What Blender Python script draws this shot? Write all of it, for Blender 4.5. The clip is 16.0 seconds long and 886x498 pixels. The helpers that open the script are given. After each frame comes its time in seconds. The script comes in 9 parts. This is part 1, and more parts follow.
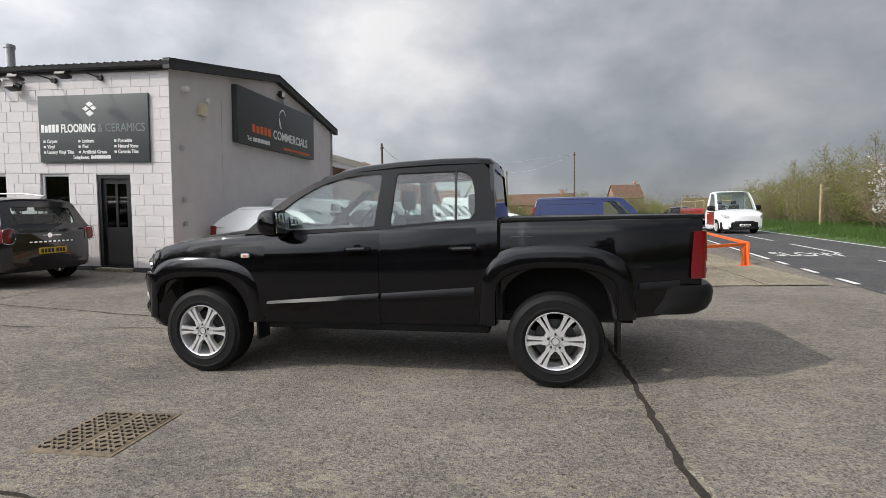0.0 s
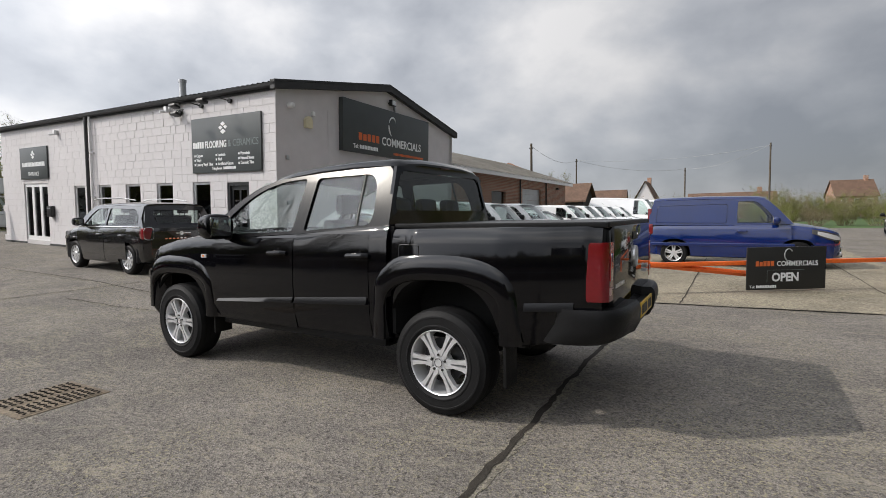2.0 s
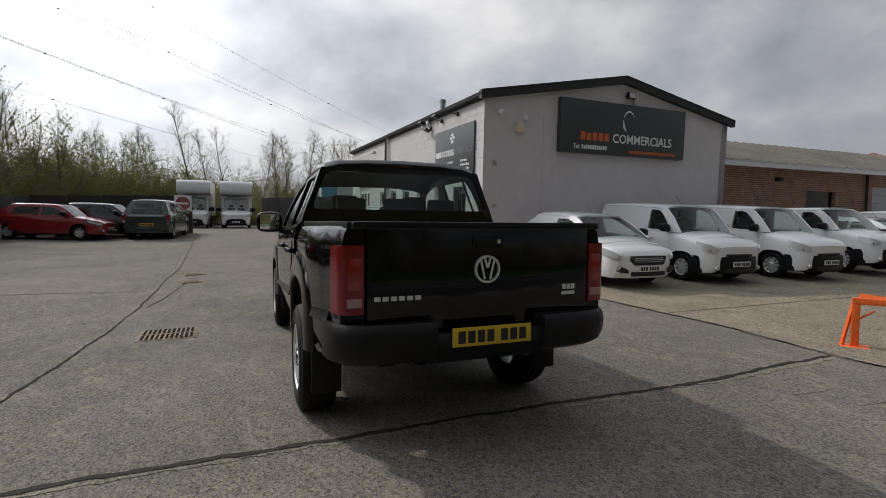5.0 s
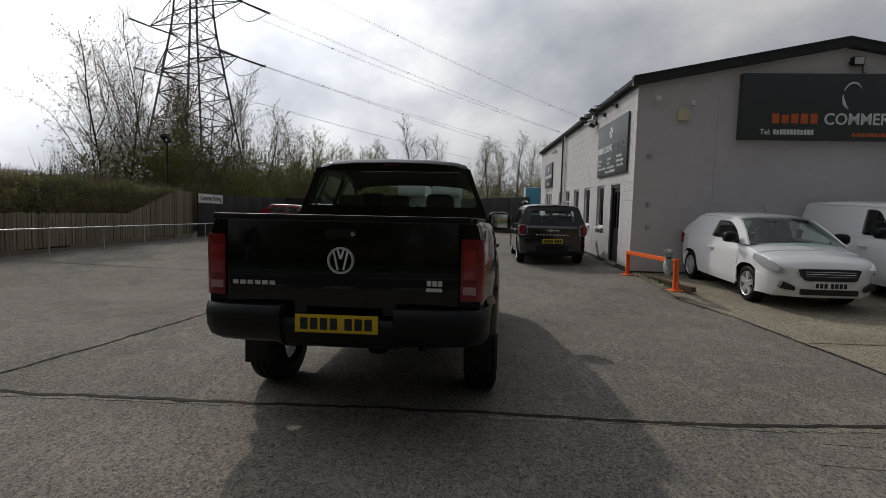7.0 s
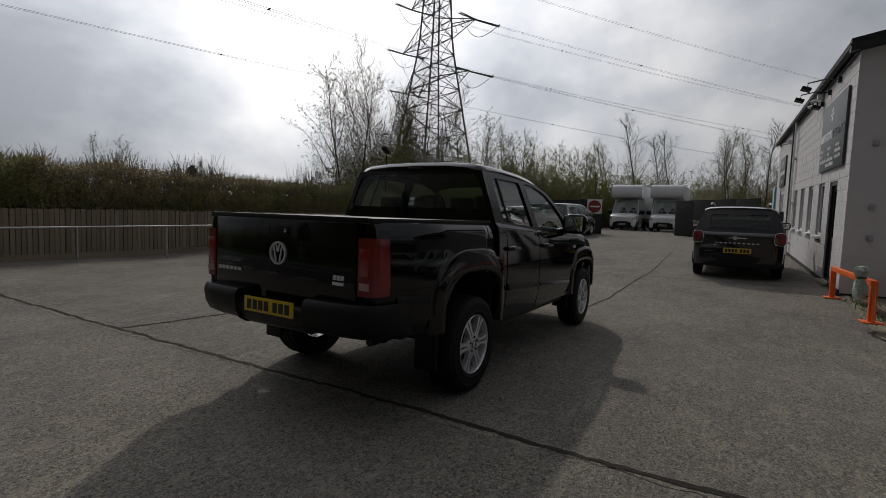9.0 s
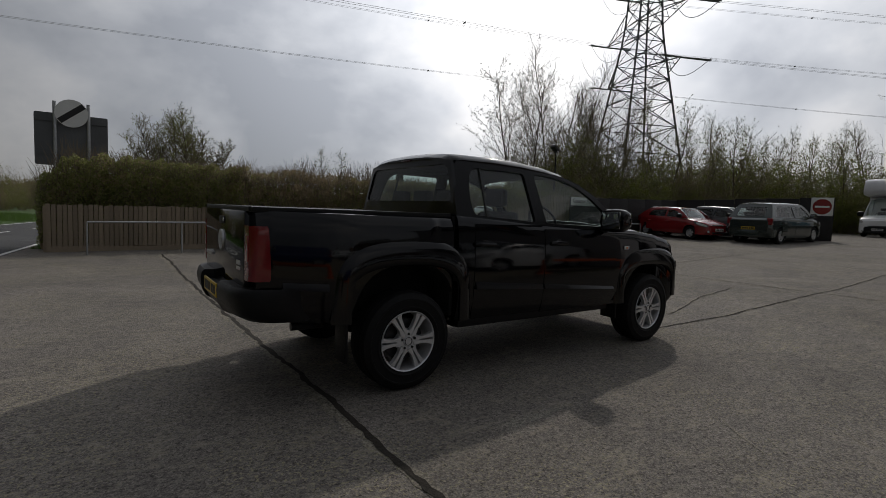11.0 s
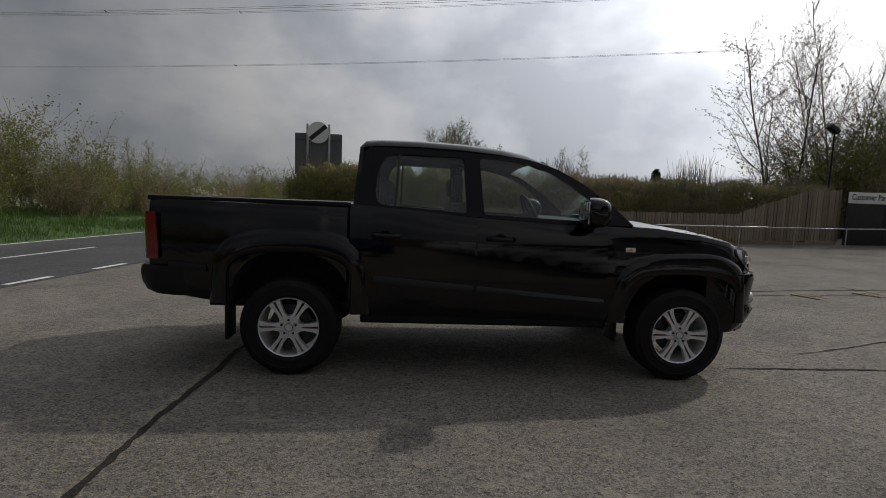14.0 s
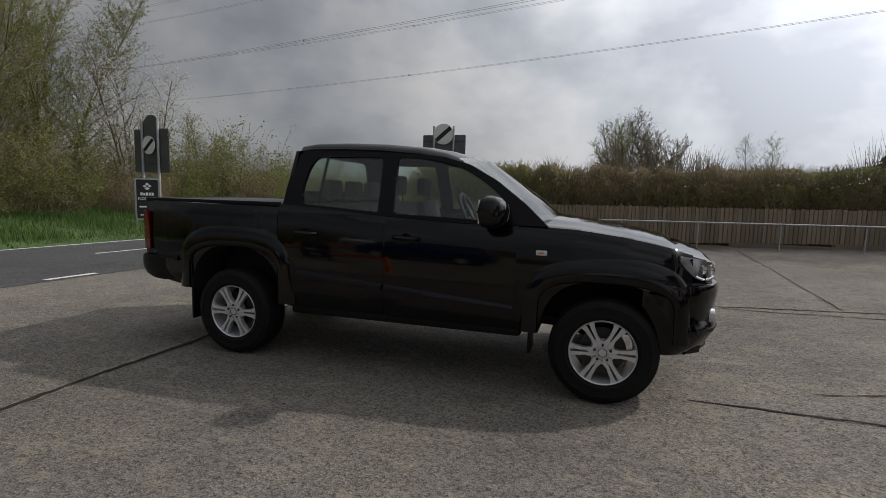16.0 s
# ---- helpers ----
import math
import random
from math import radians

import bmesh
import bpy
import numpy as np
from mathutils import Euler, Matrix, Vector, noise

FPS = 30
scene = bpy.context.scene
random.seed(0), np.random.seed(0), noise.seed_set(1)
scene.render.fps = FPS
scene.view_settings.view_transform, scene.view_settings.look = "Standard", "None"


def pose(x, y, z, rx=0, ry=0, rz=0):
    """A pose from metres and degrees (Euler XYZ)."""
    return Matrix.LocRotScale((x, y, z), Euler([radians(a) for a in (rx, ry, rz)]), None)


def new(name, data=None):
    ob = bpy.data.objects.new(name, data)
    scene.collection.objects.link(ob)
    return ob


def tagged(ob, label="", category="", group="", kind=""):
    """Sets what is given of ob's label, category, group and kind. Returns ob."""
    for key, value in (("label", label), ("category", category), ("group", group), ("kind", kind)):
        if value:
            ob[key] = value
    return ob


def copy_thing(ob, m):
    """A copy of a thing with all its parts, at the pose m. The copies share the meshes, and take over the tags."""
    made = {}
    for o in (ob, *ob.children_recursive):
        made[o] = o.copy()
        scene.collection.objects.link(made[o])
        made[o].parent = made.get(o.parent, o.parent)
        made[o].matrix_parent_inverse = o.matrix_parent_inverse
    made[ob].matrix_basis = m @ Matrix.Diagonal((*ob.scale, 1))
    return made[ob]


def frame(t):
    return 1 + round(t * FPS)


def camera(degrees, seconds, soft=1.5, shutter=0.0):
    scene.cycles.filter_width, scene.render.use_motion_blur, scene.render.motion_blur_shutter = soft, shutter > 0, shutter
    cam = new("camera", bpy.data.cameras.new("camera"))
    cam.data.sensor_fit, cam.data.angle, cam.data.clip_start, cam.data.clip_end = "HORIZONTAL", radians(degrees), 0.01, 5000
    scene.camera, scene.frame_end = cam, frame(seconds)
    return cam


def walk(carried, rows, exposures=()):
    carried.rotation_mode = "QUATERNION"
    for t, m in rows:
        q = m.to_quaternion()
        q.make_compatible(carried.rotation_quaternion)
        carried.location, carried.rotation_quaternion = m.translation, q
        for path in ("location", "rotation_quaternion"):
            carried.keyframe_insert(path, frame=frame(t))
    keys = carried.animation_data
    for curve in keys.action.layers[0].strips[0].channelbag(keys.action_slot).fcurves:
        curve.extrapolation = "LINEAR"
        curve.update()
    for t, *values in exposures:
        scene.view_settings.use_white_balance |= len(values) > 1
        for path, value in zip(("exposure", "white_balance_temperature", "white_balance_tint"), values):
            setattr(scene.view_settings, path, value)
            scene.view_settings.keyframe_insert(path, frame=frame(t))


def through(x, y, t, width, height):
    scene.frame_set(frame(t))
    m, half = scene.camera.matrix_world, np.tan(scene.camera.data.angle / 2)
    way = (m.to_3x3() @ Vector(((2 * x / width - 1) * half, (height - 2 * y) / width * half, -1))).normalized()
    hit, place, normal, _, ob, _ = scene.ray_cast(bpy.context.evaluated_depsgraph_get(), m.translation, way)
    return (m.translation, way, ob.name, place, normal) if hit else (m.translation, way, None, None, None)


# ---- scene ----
cam = camera(84.0, 16.0, soft=0.85)
# seconds, x, y, z, tilt, lean, heading
PATH = [
    (0, pose(1.419, -4.810, 1.398, 85.76, 1.06, 10.90)),
    (0.5, pose(1.927, -4.631, 1.370, 86.02, 1.05, 15.28)),
    (1, pose(2.425, -4.423, 1.370, 86.07, 1.02, 19.99)),
    (1.5, pose(2.881, -4.107, 1.385, 86.16, 0.93, 25.73)),
    (2, pose(3.319, -3.811, 1.398, 86.19, 0.92, 30.84)),
    (2.5, pose(3.674, -3.434, 1.380, 86.26, 0.83, 36.32)),
    (3, pose(4.056, -3.058, 1.381, 86.33, 0.88, 41.93)),
    (3.6, pose(4.486, -2.590, 1.374, 86.46, 0.67, 49.11)),
    (4.25, pose(4.865, -2.000, 1.363, 86.67, 0.17, 57.93)),
    (4.9, pose(5.135, -1.354, 1.351, 86.84, -0.37, 67.09)),
    (5.5, pose(5.276, -0.736, 1.345, 86.85, -0.70, 75.15)),
    (6, pose(5.371, -0.209, 1.318, 86.88, -0.91, 81.59)),
    (6.5, pose(5.454, 0.311, 1.326, 86.81, -0.99, 87.41)),
    (7, pose(5.482, 0.810, 1.334, 86.63, -1.23, 94.45)),
    (7.5, pose(5.394, 1.311, 1.353, 86.50, -1.40, 101.90)),
    (8, pose(5.306, 1.800, 1.377, 86.38, -1.63, 109.20)),
    (8.5, pose(5.153, 2.260, 1.379, 86.27, -1.74, 115.01)),
    (9, pose(4.961, 2.681, 1.378, 86.13, -2.02, 121.20)),
    (9.6, pose(4.670, 3.197, 1.382, 85.97, -2.18, 128.74)),
    (10.25, pose(4.158, 3.667, 1.378, 85.78, -2.23, 136.63)),
    (10.9, pose(3.541, 4.019, 1.371, 85.57, -2.21, 144.10)),
    (11.5, pose(2.967, 4.214, 1.366, 85.36, -2.21, 150.54)),
    (12, pose(2.505, 4.335, 1.370, 85.22, -2.22, 155.39)),
    (12.5, pose(2.056, 4.441, 1.375, 85.01, -2.23, 160.37)),
    (13, pose(1.596, 4.531, 1.359, 84.80, -2.26, 166.05)),
    (13.5, pose(1.107, 4.629, 1.370, 84.68, -2.26, 171.03)),
    (14, pose(0.629, 4.694, 1.378, 84.52, -2.13, 176.51)),
    (14.5, pose(0.118, 4.708, 1.408, 84.30, -2.02, 181.97)),
    (15, pose(-0.413, 4.697, 1.443, 83.98, -1.70, 187.35)),
    (15.5, pose(-0.911, 4.577, 1.451, 83.80, -1.61, 191.69)),
    (16, pose(-1.431, 4.466, 1.454, 83.61, -1.51, 197.01)),
]
walk(cam, PATH, exposures=[(0, -0.05), (1.5, -0.15), (3, -0.28), (5.5, -0.84), (7, -1.19), (9, -1.59), (12, -1.56), (13.5, -1.3), (14.8, -1.04), (16, -0.78)])

# ---- light: bright overcast with the sun coming through thin cloud ----
SUN_WAY = Vector((1.03, 0.68, -1.0)).normalized()
world = bpy.data.worlds.new("sky")
scene.world = world
world.use_nodes = True


def make_sky():
    nt = world.node_tree
    nt.nodes.clear()
    N, Lk = nt.nodes.new, nt.links.new
    out, bg = N("ShaderNodeOutputWorld"), N("ShaderNodeBackground")
    sky = N("ShaderNodeTexSky")
    sky.sky_type, sky.sun_disc = "NISHITA", False
    sky.sun_elevation = radians(39)
    sky.sun_rotation = math.atan2(-SUN_WAY.x, -SUN_WAY.y)
    co = N("ShaderNodeTexCoord")
    mp = N("ShaderNodeMapping")
    mp.inputs["Scale"].default_value = (1.0, 1.0, 1.5)
    n1, n2 = N("ShaderNodeTexNoise"), N("ShaderNodeTexNoise")
    for n, s, d, dist in ((n1, 2.1, 7, 0.15), (n2, 6.0, 6, 0.1)):
        n.inputs["Scale"].default_value, n.inputs["Detail"].default_value, n.inputs["Distortion"].default_value = s, d, dist
        n.inputs["Roughness"].default_value = 0.5
        Lk(mp.outputs[0], n.inputs["Vector"])
    Lk(co.outputs["Generated"], mp.inputs["Vector"])
    mix = N("ShaderNodeMix")
    mix.data_type = "FLOAT"
    mix.inputs[0].default_value = 0.28
    Lk(n1.outputs[0], mix.inputs[2])
    Lk(n2.outputs[0], mix.inputs[3])
    ramp = N("ShaderNodeValToRGB")
    e = ramp.color_ramp.elements
    e[0].position, e[0].color = 0.40, (0.437, 0.46, 0.510, 1)
    e[1].position, e[1].color = 0.64, (1.0, 0.985, 0.985, 1)
    m = e.new(0.5)
    m.color = (0.63, 0.65, 0.695, 1)
    Lk(mix.outputs[0], ramp.inputs[0])
    # thin cloud is brighter towards the sun
    dot = N("ShaderNodeVectorMath")
    dot.operation = "DOT_PRODUCT"
    dot.inputs[1].default_value = Vector((-0.82, -0.86, 1.0)).normalized()
    Lk(co.outputs["Generated"], dot.inputs[0])
    mr = N("ShaderNodeMapRange")
    mr.inputs[1].default_value, mr.inputs[2].default_value = 0.2, 1.0
    mr.inputs[3].default_value, mr.inputs[4].default_value = 0.0, 1.0
    Lk(dot.outputs["Value"], mr.inputs[0])
    pw = N("ShaderNodeMath")
    pw.operation = "POWER"
    pw.inputs[1].default_value = 3.4
    Lk(mr.outputs[0], pw.inputs[0])
    wide = N("ShaderNodeMapRange")
    wide.inputs[1].default_value, wide.inputs[2].default_value = -0.6, 0.9
    wide.inputs[3].default_value, wide.inputs[4].default_value = 0.42, 1.40
    Lk(dot.outputs["Value"], wide.inputs[0])
    ml = N("ShaderNodeMath")
    ml.operation = "MULTIPLY_ADD"
    ml.inputs[1].default_value = 4.5
    Lk(pw.outputs[0], ml.inputs[0])
    # the cloud is thinner on one side of the sky
    side = N("ShaderNodeVectorMath")
    side.operation = "DOT_PRODUCT"
    side.inputs[1].default_value = (-0.22, 0.23, 0.0)
    Lk(co.outputs["Generated"], side.inputs[0])
    add = N("ShaderNodeMath")
    add.operation = "ADD"
    Lk(wide.outputs[0], add.inputs[0])
    Lk(side.outputs["Value"], add.inputs[1])
    Lk(add.outputs[0], ml.inputs[2])
    glow = N("ShaderNodeVectorMath")
    glow.operation = "SCALE"
    Lk(ramp.outputs[0], glow.inputs[0])
    Lk(ml.outputs[0], glow.inputs["Scale"])
    dim = N("ShaderNodeVectorMath")
    dim.operation = "SCALE"
    dim.inputs["Scale"].default_value = 0.08
    Lk(sky.outputs[0], dim.inputs[0])
    both = N("ShaderNodeMix")
    both.data_type = "RGBA"
    both.inputs[0].default_value = 0.88
    Lk(dim.outputs[0], both.inputs[6])
    Lk(glow.outputs[0], both.inputs[7])
    Lk(both.outputs[2], bg.inputs[0])
    bg.inputs[1].default_value = 1.0
    Lk(bg.outputs[0], out.inputs[0])


make_sky()
sun = new("sun", bpy.data.lights.new("sun", "SUN"))
sun.data.energy, sun.data.angle, sun.data.color = 3.3, radians(1.1), (1.0, 0.93, 0.835)
sun.matrix_world = Matrix.Translation((0, 0, 30)) @ SUN_WAY.to_track_quat("-Z", "Y").to_matrix().to_4x4()

# ---- materials ----
def mat(name, base, rough=0.6, metal=0.0, vary=0.12, grain=40.0, stain=1.2, bump=0.0, bumpscale=80.0, tint=None, coat=0.0, spec=None, per_piece=0.0, island=0.0):
    """Procedural surface: base colour varied at two scales (grain and stains), with a fine relief."""
    m = bpy.data.materials.new(name)
    m.use_nodes = True
    nt = m.node_tree
    b = nt.nodes["Principled BSDF"]
    N, Lk = nt.nodes.new, nt.links.new
    b.inputs["Roughness"].default_value, b.inputs["Metallic"].default_value = rough, metal
    b.inputs["Coat Weight"].default_value = coat
    b.inputs["Coat Roughness"].default_value = 0.04
    if spec is not None:
        b.inputs["Specular IOR Level"].default_value = spec
    co = N("ShaderNodeTexCoord")
    fine, big = N("ShaderNodeTexNoise"), N("ShaderNodeTexNoise")
    for n, s in ((fine, grain), (big, stain)):
        n.inputs["Scale"].default_value, n.inputs["Detail"].default_value = s, 5
        Lk(co.outputs["Object"], n.inputs["Vector"])
    c0 = tuple(max(0, c * (1 - vary * 1.6)) for c in base)
    c1 = tuple(min(1, c * (1 + vary * 1.6)) for c in base) if tint is None else tint
    mx = N("ShaderNodeMix")
    mx.data_type = "RGBA"
    ad = N("ShaderNodeMath")
    ad.operation = "MULTIPLY_ADD"
    ad.inputs[1].default_value, ad.inputs[2].default_value = 0.5, 0.0
    sm = N("ShaderNodeMath")
    sm.operation = "MULTIPLY_ADD"
    sm.inputs[1].default_value = 0.5
    Lk(fine.outputs[0], ad.inputs[0])
    Lk(big.outputs[0], sm.inputs[0])
    Lk(ad.outputs[0], sm.inputs[2])
    last = sm.outputs[0]
    if per_piece:
        info = N("ShaderNodeObjectInfo")
        pp = N("ShaderNodeMath")
        pp.operation = "MULTIPLY_ADD"
        pp.inputs[1].default_value = per_piece
        Lk(info.outputs["Random"], pp.inputs[0])
        Lk(last, pp.inputs[2])
        last = pp.outputs[0]
    if island:
        geo = N("ShaderNodeNewGeometry")
        pp = N("ShaderNodeMath")
        pp.operation = "MULTIPLY_ADD"
        pp.inputs[1].default_value = island
        Lk(geo.outputs["Random Per Island"], pp.inputs[0])
        Lk(last, pp.inputs[2])
        last = pp.outputs[0]
    mr = N("ShaderNodeMapRange")
    mr.inputs[1].default_value, mr.inputs[2].default_value = 0.3, 0.7 + max(per_piece, island)
    Lk(last, mr.inputs[0])
    Lk(mr.outputs[0], mx.inputs[0])
    mx.inputs[6].default_value, mx.inputs[7].default_value = (*c0, 1), (*c1, 1)
    Lk(mx.outputs[2], b.inputs["Base Color"])
    if bump:
        bt, bn = N("ShaderNodeBump"), N("ShaderNodeTexNoise")
        bn.inputs["Scale"].default_value, bn.inputs["Detail"].default_value = bumpscale, 6
        bt.inputs["Strength"].default_value, bt.inputs["Distance"].default_value = bump, 0.02
        Lk(co.outputs["Object"], bn.inputs["Vector"])
        Lk(bn.outputs[0], bt.inputs["Height"])
        Lk(bt.outputs[0], b.inputs["Normal"])
    return m


def glass(name, tint, gloss=0.06):
    m = bpy.data.materials.new(name)
    m.use_nodes = True
    nt = m.node_tree
    nt.nodes.clear()
    N, Lk = nt.nodes.new, nt.links.new
    out, mx, tr, gl, fr = N("ShaderNodeOutputMaterial"), N("ShaderNodeMixShader"), N("ShaderNodeBsdfTransparent"), N("ShaderNodeBsdfGlossy"), N("ShaderNodeLayerWeight")
    tr.inputs[0].default_value = (*tint, 1)
    gl.inputs["Roughness"].default_value = 0.015
    pw, ad = N("ShaderNodeMath"), N("ShaderNodeMath")
    pw.operation, ad.operation = "POWER", "MULTIPLY_ADD"
    pw.inputs[1].default_value = 4.6
    ad.inputs[1].default_value, ad.inputs[2].default_value = 0.92, gloss + 0.065
    Lk(fr.outputs["Facing"], pw.inputs[0])
    Lk(pw.outputs[0], ad.inputs[0])
    Lk(ad.outputs[0], mx.inputs[0])
    Lk(tr.outputs[0], mx.inputs[1])
    Lk(gl.outputs[0], mx.inputs[2])
    Lk(mx.outputs[0], out.inputs[0])
    return m


def asphalt(name, base, tan, blotch=0.35, agg=130.0, worn=0.5):
    """Worn asphalt or concrete: aggregate grain, patches, pale scuffs and a rough relief."""
    m = bpy.data.materials.new(name)
    m.use_nodes = True
    nt = m.node_tree
    b = nt.nodes["Principled BSDF"]
    N, Lk = nt.nodes.new, nt.links.new
    co = N("ShaderNodeTexCoord")

    def tex(scale, detail=4, dist=0.0, rough=0.55, stretch=None):
        n = N("ShaderNodeTexNoise")
        n.inputs["Scale"].default_value, n.inputs["Detail"].default_value = scale, detail
        n.inputs["Distortion"].default_value, n.inputs["Roughness"].default_value = dist, rough
        if stretch:
            mp = N("ShaderNodeMapping")
            mp.inputs["Scale"].default_value = stretch
            mp.inputs["Rotation"].default_value = (0, 0, 0.3)
            Lk(co.outputs["Object"], mp.inputs["Vector"])
            Lk(mp.outputs[0], n.inputs["Vector"])
        else:
            Lk(co.outputs["Object"], n.inputs["Vector"])
        return n.outputs[0]

    def ramp(src, a, ca, z, cz):
        r = N("ShaderNodeValToRGB")
        e = r.color_ramp.elements
        e[0].position, e[0].color = a, (*ca, 1)
        e[1].position, e[1].color = z, (*cz, 1)
        Lk(src, r.inputs[0])
        return r.outputs[0]

    def mul(a, c):
        x = N("ShaderNodeMix")
        x.data_type, x.blend_type = "RGBA", "MULTIPLY"
        x.inputs[0].default_value = 1.0
        Lk(a, x.inputs[6])
        Lk(c, x.inputs[7])
        return x.outputs[2]

    lo, hi = 1 - blotch, 1 + blotch
    big = ramp(tex(0.55, 6, 0.6), 0.32, tuple(c * lo for c in base), 0.68, tuple(c * hi for c in base))
    mid = ramp(tex(3.2, 6, 0.4), 0.3, (0.90, 0.90, 0.91), 0.72, (1.08, 1.07, 1.06))
    grain = ramp(tex(agg, 3), 0.37, (0.72, 0.72, 0.73), 0.66, (1.27, 1.26, 1.23))
    patch = ramp(tex(11.0, 6, 0.4, 0.65), 0.36, (0.95, 0.95, 0.95), 0.64, (1.05, 1.048, 1.04))

    def stones(scale, lo, hi):
        """Bits of aggregate, each with its own tone."""
        v, sp, r = N("ShaderNodeTexVoronoi"), N("ShaderNodeSeparateColor"), N("ShaderNodeMapRange")
        v.inputs["Scale"].default_value = scale
        Lk(co.outputs["Object"], v.inputs["Vector"])
        Lk(v.outputs["Color"], sp.inputs[0])
        r.inputs[3].default_value, r.inputs[4].default_value = lo, hi
        Lk(sp.outputs[0], r.inputs[0])
        return r.outputs[0], v.outputs["Distance"]

    def tone(a, val):
        x = N("ShaderNodeVectorMath")
        x.operation = "SCALE"
        Lk(a, x.inputs[0])
        Lk(val, x.inputs["Scale"])
        return x.outputs[0]

    s1, d1 = stones(agg * 0.75, 0.60, 1.40)
    s2, d2 = stones(agg * 0.33, 0.87, 1.13)
    col = tone(tone(mul(mul(mul(big, mid), grain), patch), s1), s2)
    # pale dusty scuffs in patches
    scuff = ramp(tex(1.5, 14, 0.9, 0.82, (1.0, 2.6, 1.0)), 0.54, (0, 0, 0), 0.63, (worn, worn, worn))
    mx = N("ShaderNodeMix")
    mx.data_type = "RGBA"
    Lk(scuff, mx.inputs[0])
    Lk(col, mx.inputs[6])
    mx.inputs[7].default_value = (*tan, 1)
    streak = ramp(tex(4.0, 11, 1.1, 0.75, (1.0, 1.9, 1.0)), 0.53, (0, 0, 0), 0.61, (worn * 0.75, worn * 0.75, worn * 0.75))
    ms = N("ShaderNodeMix")
    ms.data_type = "RGBA"
    Lk(streak, ms.inputs[0])
    Lk(mx.outputs[2], ms.inputs[6])
    ms.inputs[7].default_value = (tan[0] * 1.15, tan[1] * 1.12, tan[2] * 1.08, 1)
    pits = ramp(tex(34.0, 5, 0.3, 0.7), 0.38, (0.42, 0.42, 0.42), 0.455, (1, 1, 1))
    worn_top = mul(ms.outputs[2], pits)
    # specks of dry lichen, thicker in some places
    moss = mul(ramp(tex(46.0, 3, 0.2), 0.55, (0, 0, 0), 0.63, (0.7, 0.7, 0.7)), ramp(tex(0.9, 5, 0.5), 0.42, (0.05, 0.05, 0.05), 0.62, (1, 1, 1)))
    my = N("ShaderNodeMix")
    my.data_type = "RGBA"
    Lk(moss, my.inputs[0])
    Lk(worn_top, my.inputs[6])
    my.inputs[7].default_value = (tan[0] * 1.25, tan[1] * 1.25, tan[2] * 0.95, 1)
    Lk(my.outputs[2], b.inputs["Base Color"])
    rr = N("ShaderNodeMapRange")
    rr.inputs[3].default_value, rr.inputs[4].default_value = 0.84, 1.0
    b.inputs["Specular IOR Level"].default_value = 0.28
    Lk(tex(2.0, 3), rr.inputs[0])
    Lk(rr.outputs[0], b.inputs["Roughness"])
    bt = N("ShaderNodeBump")
    bt.inputs["Strength"].default_value, bt.inputs["Distance"].default_value = 0.45, 0.010
    Lk(d1, bt.inputs["Height"])
    Lk(bt.outputs[0], b.inputs["Normal"])
    return m


def brickwork(name, c1, c2, mortar, width, height, gap, bump=0.4):
    m = bpy.data.materials.new(name)
    m.use_nodes = True
    nt = m.node_tree
    b = nt.nodes["Principled BSDF"]
    N, Lk = nt.nodes.new, nt.links.new
    co, mp = N("ShaderNodeTexCoord"), N("ShaderNodeMapping")
    mp.inputs["Rotation"].default_value = (radians(90), 0, radians(90))
    br, no = N("ShaderNodeTexBrick"), N("ShaderNodeTexNoise")
    br.inputs["Color1"].default_value, br.inputs["Color2"].default_value, br.inputs["Mortar"].default_value = (*c1, 1), (*c2, 1), (*mortar, 1)
    br.inputs["Scale"].default_value = 1.0
    br.inputs["Brick Width"].default_value, br.inputs["Row Height"].default_value, br.inputs["Mortar Size"].default_value = width, height, gap
    sx = N("ShaderNodeSeparateXYZ")
    cx = N("ShaderNodeCombineXYZ")
    Lk(co.outputs["Object"], sx.inputs[0])
    sm = N("ShaderNodeMath")
    sm.operation = "ADD"
    Lk(sx.outputs[0], sm.inputs[0])
    Lk(sx.outputs[1], sm.inputs[1])
    Lk(sm.outputs[0], cx.inputs[0])
    Lk(sx.outputs[2], cx.inputs[1])
    Lk(cx.outputs[0], br.inputs["Vector"])
    no.inputs["Scale"].default_value, no.inputs["Detail"].default_value = 2.5, 8
    Lk(co.outputs["Object"], no.inputs["Vector"])
    mx = N("ShaderNodeMix")
    mx.data_type, mx.blend_type = "RGBA", "OVERLAY"
    mx.inputs[0].default_value = 0.5
    Lk(br.outputs[0], mx.inputs[6])
    Lk(no.outputs[0], mx.inputs[7])
    Lk(mx.outputs[2], b.inputs["Base Color"])
    b.inputs["Roughness"].default_value = 0.85
    bt = N("ShaderNodeBump")
    bt.inputs["Strength"].default_value, bt.inputs["Distance"].default_value = bump, 0.01
    bt.invert = True
    Lk(br.outputs["Fac"], bt.inputs["Height"])
    Lk(bt.outputs[0], b.inputs["Normal"])
    return m


